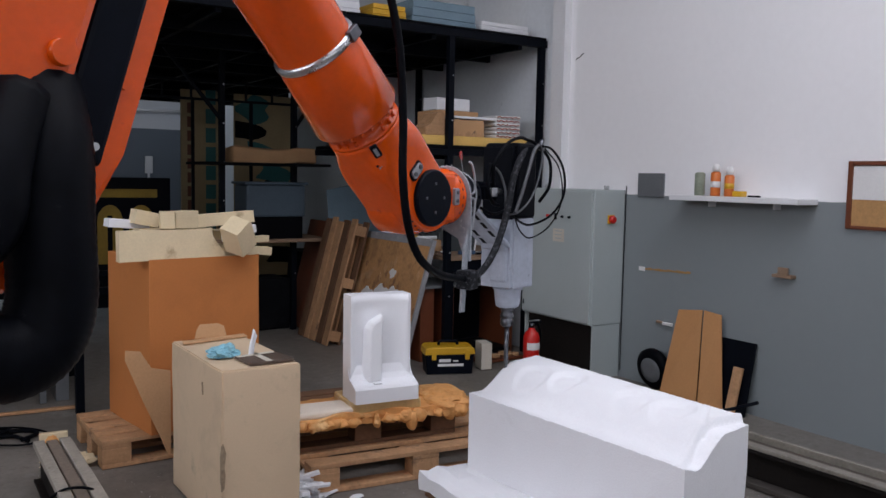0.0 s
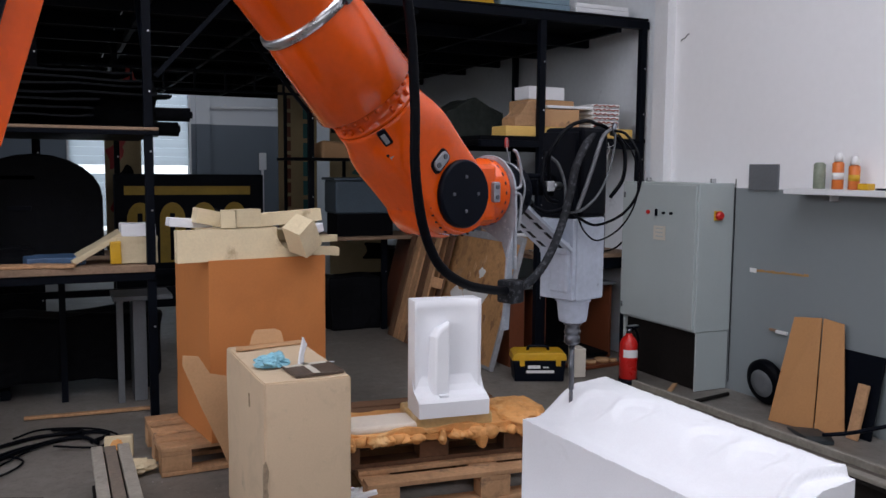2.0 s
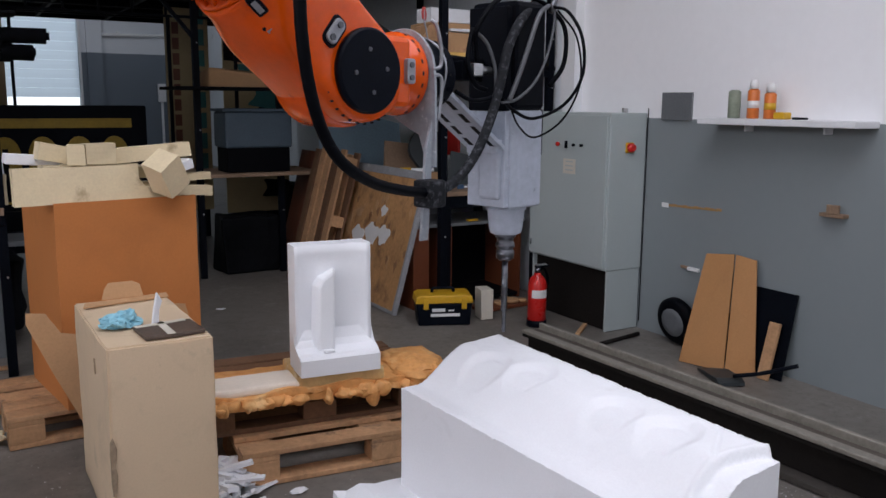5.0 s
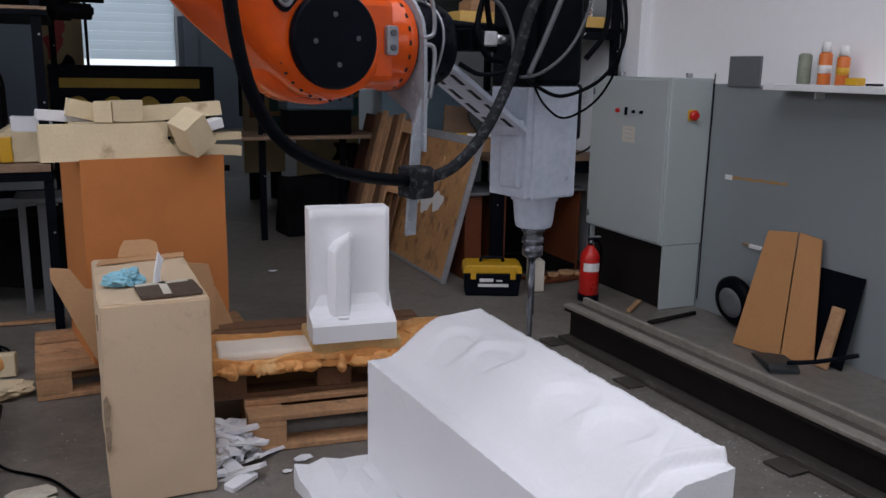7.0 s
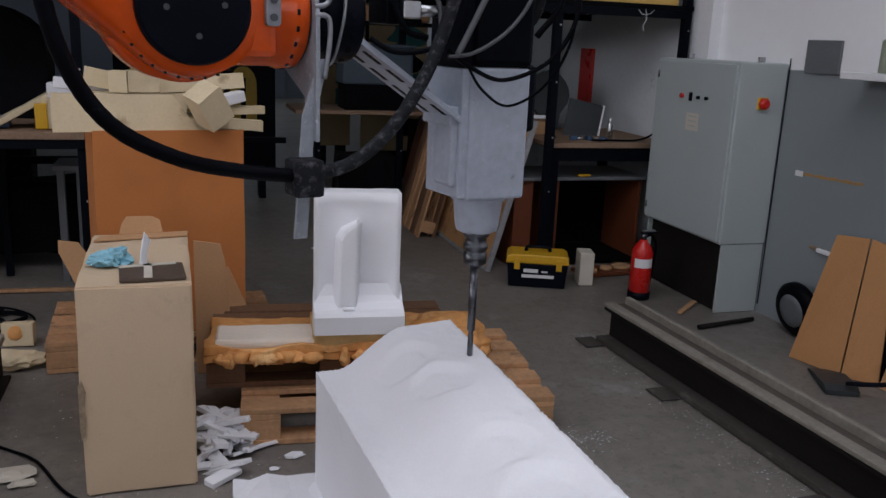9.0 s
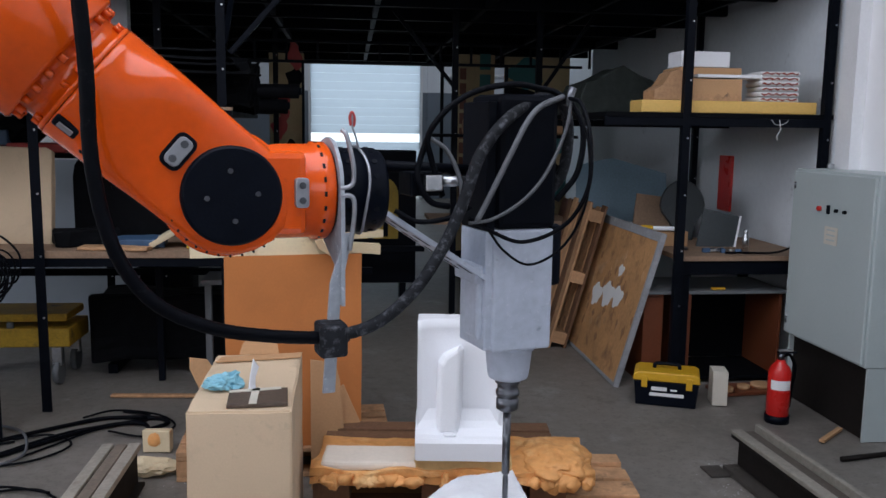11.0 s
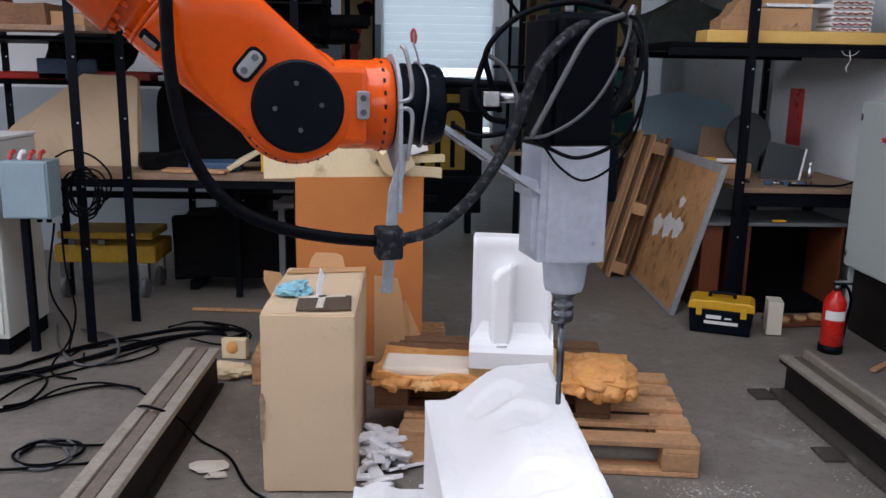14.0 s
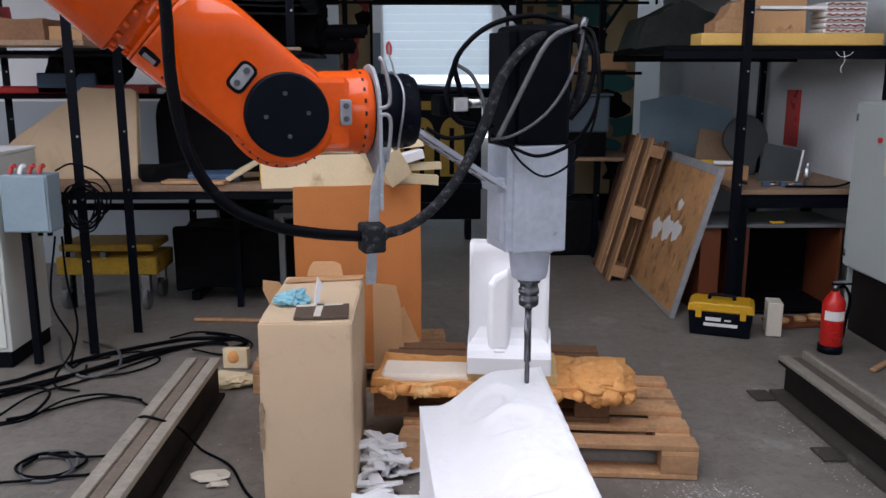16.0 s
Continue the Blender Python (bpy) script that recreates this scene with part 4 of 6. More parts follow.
bm.faces.new(cols[0]), bm.faces.new(cols[-1][::-1])
rough(bm, 0.0015, 25)
part("back", bm, M_POLY, fig)
bm = bmesh.new()
plate(bm, [(-0.045, 0.0), (0.072, 0.0), (0.072, 0.17), (0.058, 0.125), (0.04, 0.1), (0.0, 0.085), (-0.03, 0.082), (-0.045, 0.07)], "x", -0.006, 0.341, 0.006)
rough(bm, 0.0015, 25)
part("base_step", bm, M_POLY, fig)
bm = bmesh.new()
plate(bm, [(0.070, 0.085), (0.172, 0.085), (0.180, 0.415), (0.168, 0.43), (0.10, 0.395), (0.078, 0.36)], "y", 0.010, 0.085, 0.016)
for v in bm.verts:
    if v.co.y < 0.03:
        v.co.x += (0.125 - v.co.x) * 0.25
rough(bm, 0.0015, 25)
part("raised_rib", bm, M_POLY, fig)
bpart("notch", (0.105, -0.018, 0.0855), (0.150, 0.012, 0.095), M_POLY, fig, 0.003)


# ---- the cream block and the big carton ----
bm = bmesh.new()
box(bm, (0, 0, 0), (0.345, 0.72, 0.70))
bmesh.ops.subdivide_edges(bm, edges=bm.edges, cuts=10, use_grid_fill=True)
rough(bm, 0.0035, 7)
bmesh.ops.bevel(bm, geom=[e for e in bm.edges if e.is_boundary or e.calc_face_angle(0) > 1.2], offset=0.006, segments=2, affect="EDGES")
cream = solo("cream_block", bm, M_FOAM, "tall cream foam block with chipped edges standing on the floor", "foam block", pose(4.90, 6.475, 0.001, 0, 0, 0.5))
bm = bmesh.new()
plate(bm, [(-0.004, 0.20), (0.008, 0.21), (0.013, 0.27), (0.009, 0.30), (0.016, 0.36), (0.005, 0.40), (-0.004, 0.385)], "y", -0.0055, 0.004)
plate(bm, [(-0.004, 0.22), (0.010, 0.24), (0.007, 0.31), (0.012, 0.34), (-0.004, 0.385)], "x", -0.0055, 0.004)
part("chip", bm, M_CHIP, cream, "dark chipped spot on the edge")
bm = bmesh.new()
plate(bm, [(0.24, 0.55), (0.246, 0.555), (0.252, 0.60), (0.247, 0.605)], "x", -0.005, 0.002)
part("chip", bm, M_CHIP, cream, "small scuff")
M_PLATEBROWN = mat("grimy_brown_plate", (0.085, 0.06, 0.045), 0.6, var=0.3, scale=25, bump=0.1)
plate_ = thing("taped_plate", "dark plate with strips of masking tape on the cream block", "plate", pose(5.03, 6.50, 0.704, 0, 0, 4))
bpart("plate", (0, 0, 0), (0.20, 0.17, 0.014), M_PLATEBROWN, plate_)
for x, y, a in ((0.085, -0.004, 88), (0.0, 0.14, 6)):
    bpart("tape", (0, -0.013, 0.0145), (0.178, 0.013, 0.0165), M_OFFWHITE, plate_, 0, m=pose(x, y, 0, 0, 0, a))
for k in range(3):
    rpart("hole", (0.17, 0.03 + 0.03 * k, 0.011), (0.17, 0.03 + 0.03 * k, 0.0135), 0.006, M_STEEL, plate_, seg=10)
bm = bmesh.new()
bmesh.ops.create_icosphere(bm, subdivisions=4, radius=1)
for v in bm.verts:
    c = v.co.copy()
    fold = 1 - 2 * abs(noise.noise(c * 2.3)) + 0.5 * (1 - 2 * abs(noise.noise(c * 5 + Vector((4, 0, 0)))))
    f = 0.75 + 0.5 * fold + 0.45 * noise.noise(c * 1.6)
    v.co = Vector((c.x * 0.058 * f, c.y * 0.046 * f, 0.014 + max(-0.012, c.z * 0.030 * f)))
for f in bm.faces:
    f.smooth = False
solo("blue_rag", bm, M_CYAN, "crumpled light blue rag or glove on the cream block", "rag", pose(4.995, 6.74, 0.706, 0, 0, 25))
bm = bmesh.new()
plate(bm, [(0, 0), (0.025, 0), (0.018, 0.05), (0.03, 0.085), (0.008, 0.115), (0.002, 0.05)], "y", 0, 0.012, 0.002)
solo("foam_sliver", bm, M_POLY, "white torn foam sliver standing on the cream block", "foam scrap", pose(5.085, 6.66, 0.716, 6, 4, 20))
bm = bmesh.new()
plate(bm, [(0, 0), (0.33, 0.03), (0.34, 0.10), (0.2, 0.085), (0.02, 0.07)], "z", 0, 0.006, 0.001)
solo("cardboard_strip", bm, M_CARTON2, "torn brown cardboard strip on the cream block", "cardboard", pose(4.91, 7.06, 0.705, 0, 0, 4))
bm = bmesh.new()
plate(bm, [(0, 0), (0.16, 0), (0.15, 0.05), (0.12, 0.065), (0.03, 0.066), (0.012, 0.04)], "y", 0, 0.005, 0.001)
solo("cardboard_tab", bm, M_CARTON2, "small bent cardboard tab standing behind the strip", "cardboard", pose(4.99, 7.15, 0.711, -12, 0, 4))

carton = thing("big_carton", "big brown open carton on a pallet, full of foam offcuts", "carton", pose(4.878, 7.55, 0.146, 0, 0, 8.5))
W, D, H = 0.62, 0.58, 0.91
for name, a, b in (("front", (0, 0, 0), (W, 0.008, H)), ("back", (0, D - 0.008, 0), (W, D, H)), ("side", (0, 0.0085, 0), (0.008, D - 0.0085, H)), ("side", (W - 0.008, 0.0085, 0), (W, D - 0.0085, H)), ("bottom", (0.0085, 0.0085, 0), (W - 0.0085, D - 0.0085, 0.01))):
    bm = bmesh.new()
    box(bm, a, b)
    bmesh.ops.subdivide_edges(bm, edges=[e for e in bm.edges if e.calc_length() > 0.1], cuts=6, use_grid_fill=True)
    rough(bm, 0.004, 4)
    part(name, bm, M_CARTON, carton)
bm = bmesh.new()
plate(bm, [(-0.157, 0.425), (-0.155, 0.475), (-0.08, 0.462), (-0.025, 0.37), (0.075, 0.345), (0.075, -0.10), (0.06, -0.10), (0.02, 0.005), (-0.07, 0.21)], "y", -0.075, -0.069, 0.001)
part("torn_flap", bm, M_CARTON2, carton, "torn cardboard flap hanging in front")
bm = bmesh.new()
plate(bm, [(0.36, -0.13), (0.50, -0.13), (0.51, 0.10), (0.49, 0.37), (0.47, 0.45), (0.36, 0.47)], "y", -0.20, -0.194, 0.001)
part("loose_flap", bm, M_CARTON2, carton)
bm = bmesh.new()
plate(bm, [(0.50, 0.32), (0.515, 0.33), (0.645, 0.02), (0.60, -0.10), (0.52, 0.03)], "y", -0.14, -0.134, 0.001)
part("loose_flap", bm, M_CARTON2, carton)
rest = [("foam board with a red mark laid across the carton", (0.0, -0.02, 0.0), (0.58, 0.03, 0.155), (4.73, 7.56, 1.05, 0, 0, 8)),
        ("cream foam stick on the carton", (0, 0, 0), (0.36, 0.08, 0.065), (5.15, 7.70, 1.205, 0, -4, 8)),
        ("cream foam stub on the carton", (0, 0, 0), (0.13, 0.08, 0.075), (4.84, 7.70, 1.235, 0, 12, 8)),
        ("cream foam stub on the carton", (0, 0, 0), (0.07, 0.08, 0.085), (4.95, 7.60, 1.212, 0, 0, -8)),
        ("cream foam stub on the carton", (0, 0, 0), (0.125, 0.08, 0.088), (5.025, 7.60, 1.212, 0, 0, 6)),
        ("squared foam offcut tipped on its edge", (0, 0, 0), (0.12, 0.12, 0.16), (5.36, 7.52, 1.055, 16, -34, 24)),
        ("thin foam offcut sticking out of the carton", (0, 0, 0), (0.20, 0.07, 0.045), (5.38, 7.66, 1.06, 0, 4, 4)),
        ("thin foam offcut sticking out of the carton", (0, 0, 0), (0.18, 0.06, 0.035), (5.42, 7.72, 1.115, 0, 0, 12)),
        ("long foam offcut in the carton", (0, 0, 0), (0.50, 0.12, 0.055), (4.92, 7.86, 1.14, 0, 2, -4)),
        ("long foam offcut in the carton", (0, 0, 0), (0.55, 0.34, 0.05), (4.90, 7.64, 1.06, 0, 2, 8)),
        ("long foam offcut in the carton", (0, 0, 0), (0.40, 0.10, 0.09), (4.86, 7.66, 1.115, 0, 0, 8))]
for k, (label, a, b, p) in enumerate(rest):
    bm = bmesh.new()
    box(bm, a, b)
    if k == 0:
        for v in bm.verts:
            if v.co.x > 0.3 and v.co.z > 0.1:
                v.co.x -= 0.11
    bmesh.ops.subdivide_edges(bm, edges=bm.edges, cuts=3, use_grid_fill=True)
    rough(bm, 0.004, 14, k)
    solo("foam_offcut", bm, M_FOAMCUT, label, "foam offcut", pose(*p), "offcuts in the carton")
for k, p in enumerate(((4.72, 7.74, 1.215, 0, 5, 8), (5.33, 7.62, 1.13, 0, -12, 30))):
    bm = bmesh.new()
    box(bm, (0, 0, 0), (0.22, 0.07, 0.045), 0.004)
    rough(bm, 0.003, 14, k)
    solo("white_offcut", bm, M_POLY, "white polystyrene offcut among the cream pieces", "foam offcut", pose(*p), "offcuts in the carton")

# scraps on the floor
rnd = random.Random(11)
for k in range(38):
    x, y = rnd.gauss(5.335, 0.045), rnd.gauss(6.70, 0.09)
    bm = bmesh.new()
    box(bm, (-0.5, -0.5, 0), (0.5, 0.5, 1), 0.08, Matrix.Diagonal((rnd.uniform(0.09, 0.26), rnd.uniform(0.018, 0.05), rnd.uniform(0.010, 0.024), 1)))
    rough(bm, 0.006, 22, k)
    pile_up = 0.11 * math.exp(-((x - 5.32) ** 2 + (y - 6.74) ** 2) * 110)
    solo("foam_scrap", bm, M_POLY, "white polystyrene scrap lying on the floor", "foam scrap", pose(x, y, 0.004 + pile_up * k / 38, rnd.uniform(-25, 25), rnd.uniform(-26, 26), rnd.uniform(20, 160)), "scraps on the floor")
for k, (x, y, s) in enumerate(((4.64, 6.66, 0.07), (4.69, 6.60, 0.04), (5.58, 6.60, 0.035), (6.12, 9.6, 0.03), (5.50, 6.52, 0.02), (5.2, 6.25, 0.03))):
    bm = bmesh.new()
    bmesh.ops.create_icosphere(bm, subdivisions=2, radius=1)
    for v in bm.verts:
        v.co = Vector((v.co.x * s, v.co.y * s * 0.7, s * 0.12 + v.co.z * s * 0.16)) * (1 + 0.75 * noise.noise(v.co * 2.6 + Vector((k, 0, 0))))
    solo("foam_crumb", bm, M_POLY if k > 1 else M_OFFWHITE, "crumbled foam scrap lying on the floor", "foam scrap", pose(x, y, 0.002), "scraps on the floor")
bm = bmesh.new()
box(bm, (0, 0, 0), (0.14, 0.05, 0.11), 0.006)
rough(bm, 0.006, 15)
cube = solo("foam_cube", bm, M_FOAMCUT, "cream foam offcut with an orange blot, on the floor", "foam scrap", pose(4.40, 7.94, 0.004, 0, 0, -8))
bm = bmesh.new()
bmesh.ops.create_icosphere(bm, subdivisions=3, radius=1)
for v in bm.verts:
    v.co = Vector((0.06 + v.co.x * 0.032, -0.002 + v.co.y * 0.008, 0.065 + v.co.z * 0.035)) * (1 + 0.12 * noise.noise(v.co * 3))
part("orange_blot", bm, M_PUFOAM, cube)
for p, l in (((4.00, 8.84, 0.003, 0, 0, -4), 0.75), ((4.66, 8.02, 0.003, 0, 0, 30), 0.3)):
    bm = bmesh.new()
    box(bm, (0, 0, 0), (l, 0.035, 0.018), 0.003)
    solo("wooden_stick", bm, M_WOOD, "loose wooden lath lying on the floor", "lath", pose(*p))


# ---- steel rack and mezzanine ----
def angle_post(parent, x, y, z0, z1, w=0.05):
    bm = bmesh.new()
    box(bm, (x - w / 2, y - w / 2, z0), (x + w / 2, y - w / 2 + 0.006, z1), 0.001)
    box(bm, (x - w / 2, y - w / 2 + 0.006, z0), (x - w / 2 + 0.006, y + w / 2, z1), 0.001)
    p = part("post", bm, M_STEEL, parent)
    for z in (0.55, 0.9, 1.25, 1.6, 1.95, 2.3):
        if z0 < z < z1:
            rpart("bolt_head", (x + 0.01, y - w / 2 - 0.004, z), (x + 0.01, y - w / 2, z), 0.006, M_METAL, p, seg=8)
    return p


def beam(parent, a, b, w=0.05, h=0.05, name="beam"):
    """A square steel section between two points, its top at their height."""
    a, b = Vector(a), Vector(b)
    d = b - a
    bm = bmesh.new()
    box(bm, (0, -w / 2, -h), (d.length, w / 2, 0), 0.003, Matrix.Translation(a) @ d.to_track_quat("X", "Z").to_matrix().to_4x4())
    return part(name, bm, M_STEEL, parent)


mez = thing("mezzanine", "black steel storage deck on posts, open underneath", "mezzanine", kind="structure")
DZ = 2.66
for x, y in ((7.49, 8.79), (8.40, 8.79), (4.724, 8.68), (7.0, 10.75), (6.30, 10.75), (8.38, 10.75), (4.75, 11.9), (2.2, 8.68), (2.2, 16.2), (8.38, 16.2)):
    angle_post(mez, x, y, 0, DZ - 0.05)
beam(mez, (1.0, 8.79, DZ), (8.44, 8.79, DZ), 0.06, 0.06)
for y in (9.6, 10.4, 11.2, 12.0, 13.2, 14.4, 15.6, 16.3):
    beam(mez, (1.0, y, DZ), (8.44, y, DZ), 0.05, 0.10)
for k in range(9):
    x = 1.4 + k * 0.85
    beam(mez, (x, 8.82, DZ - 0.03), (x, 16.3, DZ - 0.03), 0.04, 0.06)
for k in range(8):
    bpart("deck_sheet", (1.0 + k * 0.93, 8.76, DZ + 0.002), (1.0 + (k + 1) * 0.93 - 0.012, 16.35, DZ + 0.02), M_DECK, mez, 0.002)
for z in (2.24, 2.42):
    beam(mez, (4.2, 11.6, z), (7.6, 11.6, z), 0.025, 0.025, "truss_bar")
for k in range(13):
    beam(mez, (4.3 + k * 0.28, 11.6, 2.215), (4.3 + k * 0.28, 11.6, 2.425), 0.022, 0.022, "truss_bar")
for a, b in (((7.0, 10.75, 1.95), (7.45, 10.75, 2.6)), ((6.3, 10.75, 2.0), (5.8, 10.75, 2.6)), ((4.76, 8.68, 2.05), (5.25, 8.68, 2.6)), ((4.73, 8.75, 2.1), (4.73, 9.3, 2.6))):
    beam(mez, a, b, 0.03, 0.03, "brace")
for x in (6.30, 6.9):
    beam(mez, (x, 11.6, 2.24), (x, 11.6, 1.0), 0.03, 0.03, "hanger")
beam(mez, (5.03, 11.6, 2.24), (5.03, 11.6, 0.2), 0.025, 0.025, "hanger")

rack = thing("right_rack", "black steel shelving against the wall with loaded boards", "shelf rack")
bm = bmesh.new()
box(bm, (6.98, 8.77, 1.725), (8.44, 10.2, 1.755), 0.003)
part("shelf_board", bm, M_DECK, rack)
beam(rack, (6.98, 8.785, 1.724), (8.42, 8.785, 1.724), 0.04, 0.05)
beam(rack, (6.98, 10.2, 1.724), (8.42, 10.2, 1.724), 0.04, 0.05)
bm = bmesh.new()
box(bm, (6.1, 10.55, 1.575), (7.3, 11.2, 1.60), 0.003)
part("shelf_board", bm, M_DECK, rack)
bm = bmesh.new()
box(bm, (6.1, 10.55, 0.865), (7.3, 11.2, 0.895), 0.003)
part("shelf_board", bm, M_SHELFWOOD, rack)

bench = thing("workbench", "dark workbench with a worn wooden top along the wall", "workbench")
bpart("top", (7.50, 8.80, 0.83), (8.43, 9.75, 0.862), M_SHELFWOOD, bench)
bpart("apron", (7.52, 8.82, 0.74), (8.42, 8.85, 0.829), M_STEEL, bench)
for x in (7.56, 8.36):
    for y in (8.86, 9.68):
        bpart("leg", (x - 0.03, y - 0.03, 0), (x + 0.03, y + 0.03, 0.739), M_STEEL, bench)
cup = thing("brown_cupboard", "low brown wooden cupboard with an open dark front", "cupboard")
bpart("side_panel", (7.33, 8.92, 0), (7.46, 9.4, 0.60), M_BROWN, cup)
bpart("side_panel", (7.56, 8.90, 0), (7.64, 9.4, 0.60), M_BROWN, cup)
bpart("side_panel", (8.25, 8.92, 0), (8.27, 9.4, 0.60), M_BROWN, cup)
# back and floor boards near black: the cupboard's inner shade is in their colour
bpart("back_panel", (7.645, 9.385, 0.05), (8.248, 9.40, 0.60), M_DECK, cup)
bpart("top", (7.32, 8.88, 0.601), (8.28, 9.41, 0.622), M_GREY, cup)
bpart("floor_board", (7.645, 8.92, 0.02), (8.248, 9.38, 0.045), M_DECK, cup)
pile = thing("offcut_pile", "flat wooden board with small round offcuts on the floor", "wood offcuts", pose(7.74, 8.60, 0.002, 0, 0, 6))
bpart("board", (0, 0, 0), (0.46, 0.2, 0.022), M_BROWN, pile)
for x, y, r in ((0.06, 0.06, 0.05), (0.2, 0.08, 0.04), (0.33, 0.1, 0.06), (0.4, 0.05, 0.03)):
    rpart("disc", (x, y, 0.0225), (x, y, 0.045), r, M_CARTON2, pile)


def carton_box(name, a, b, m, material, label, category="box"):
    """A closed box with its lid seam and tape."""
    t = thing(name, label, category, m)
    bpart("body", a, b, material, t, 0.004)
    x0, x1, ym = a[0], b[0], (a[1] + b[1]) / 2
    bpart("tape", (x0 + 0.004, ym - 0.02, b[2] + 0.0005), (x1 - 0.004, ym + 0.02, b[2] + 0.0015), M_PAPER, t, 0)
    return t


bm = bmesh.new()
box(bm, (0, 0, 0), (1.14, 0.22, 0.075), 0.006)
solo("yellow_plank", bm, M_YELLOWWOOD, "thick yellow wooden plank on the shelf", "plank", pose(7.22, 8.83, 1.757, 0, 0, 0))
bm = bmesh.new()
plate(bm, [(0, 0), (0.0, 0.06), (0.06, 0.09), (0.10, 0.17), (0.16, 0.19), (0.18, 0.17), (0.18, 0)], "y", 0, 0.2, 0.006)
solo("wooden_bracket", bm, M_WOOD, "curved wooden bracket on the plank", "bracket", pose(7.30, 8.84, 1.833))
bm = bmesh.new()
xs = [0.37 * k / 12 for k in range(13)]
plate(bm, [(0, 0), (0.37, 0), (0.368, 0.135), (0.2, 0.131), (0.002, 0.137)], "y", 0, 0.18, 0.002)
scal = solo("scalloped_board", bm, M_CARTON2, "brown board with a scalloped lower edge on the plank", "board", pose(7.50, 8.85, 1.833))
bm = bmesh.new()
plate(bm, [(0.002, 0.001), (0.368, 0.001)] + [(x * 0.99 + 0.002, (0.045 if k % 2 else 0.022) + 0.006 * math.sin(2.3 * k)) for k, x in reversed(list(enumerate(xs)))], "y", -0.004, -0.0005)
part("scallop", bm, M_WOOD, scal)
carton_box("white_box", (0, 0, 0), (0.34, 0.2, 0.10), pose(7.56, 9.09, 1.757 + 0.30, 0, 0, 3), M_POLY, "white closed box on top of the shelf load")
carton_box("white_box", (0, 0, 0), (0.42, 0.3, 0.296), pose(7.55, 9.08, 1.757), M_CARTON2, "pale carton on the shelf behind the plank")
bm = bmesh.new()
box(bm, (0, 0, 0), (0.42, 0.2, 0.02), 0.004)
solo("white_sheet", bm, M_POLY, "white foam sheet over the scalloped board", "foam sheet", pose(7.58, 8.85, 1.975, 0, 0, 0))
M_PRINT = mat("faded_red_print", (0.26, 0.05, 0.03), 0.7, var=0.3, scale=30)
stack = thing("bag_stack", "stack of white paper bags with red-brown print", "paper bags", pose(7.98, 8.85, 1.833))
for k in range(6):
    bm = bmesh.new()
    box(bm, (0.004 * (k % 3), 0, 0.032 * k), (0.27, 0.2, 0.032 * k + 0.029), 0.012)
    rough(bm, 0.004, 9, k)
    bag = part("bag", bm, M_PAPER, stack)
    for x0, x1 in ((0.015, 0.13), (0.12, 0.25)):
        bm = bmesh.new()
        n = 7
        mid = [(x0 + (x1 - x0) * q / n, 0.032 * k + 0.014 + 0.005 * math.sin(1.9 * q + 2.1 * k + 9 * x0)) for q in range(n + 1)]
        wide = [0.0015 + 0.0045 * abs(math.sin(1.3 * q + 3 * k + 20 * x0)) for q in range(n + 1)]
        plate(bm, [(p[0], p[1] - w_) for p, w_ in zip(mid, wide)] + [(p[0], p[1] + w_) for p, w_ in reversed(list(zip(mid, wide)))], "y", -0.0055, -0.003)
        part("print", bm, M_PRINT, bag)
bm = bmesh.new()
hose(bm, [(0, 0, 0), (0.01, 0, -0.06), (-0.012, 0, -0.10), (0, 0, -0.13)], 0.0022, seg=6)
hose(bm, [(-0.05, 0, -0.002), (-0.02, 0, -0.03), (0.03, 0, -0.025), (0.06, 0, -0.002)], 0.0018, seg=6)
solo("torn_tape", bm, M_PAPER, "strip of torn white tape hanging from the shelf", "tape", pose(8.08, 8.758, 1.72))

# on the bench
lap = thing("flat_screen", "dark upright panel with a pale edge on the bench", "panel", pose(7.80, 9.25, 0.863, -12, 12, -8))
bpart("screen", (0, 0, 0), (0.26, 0.015, 0.27), M_DARKPANEL, lap)
bpart("edge", (0.252, -0.004, 0), (0.266, 0.018, 0.275), M_POLY, lap, 0.002)
bm = bmesh.new()
turned(bm, (0, 0, 0), (0, 0, 0.15), ((0, 0.022), (0.65, 0.022), (0.75, 0.012), (0.8, 0.014), (1, 0.014)), 16)
solo("spray_bottle", bm, M_METAL, "small pale spray bottle on the bench", "bottle", pose(8.03, 9.0, 0.863))
carton_box("parts_box", (0, 0, 0), (0.24, 0.2, 0.10), pose(7.51, 9.25, 0.863, 0, 0, 6), M_CARTON2, "open-topped brown carton on the bench")
tr = thing("hand_torch", "yellow and white tube lying on the carton", "torch", pose(7.42, 9.30, 0.985, 0, 0, -14))
rpart("barrel", (0.08, 0, 0), (0.26, 0, 0), 0.015, M_POLY, tr)
rpart("head", (0, 0, 0), (0.08, 0, 0), 0.02, M_YELLOW, tr)
bm = bmesh.new()
hose(bm, [(7.85, 8.9, 0.87), (8.0, 8.88, 0.872), (8.15, 8.86, 0.875), (8.24, 8.85, 0.90), (8.30, 8.85, 0.94)], 0.007)
solo("bench_cable", bm, M_RUBBER, "black cable lying over the bench", "cable")
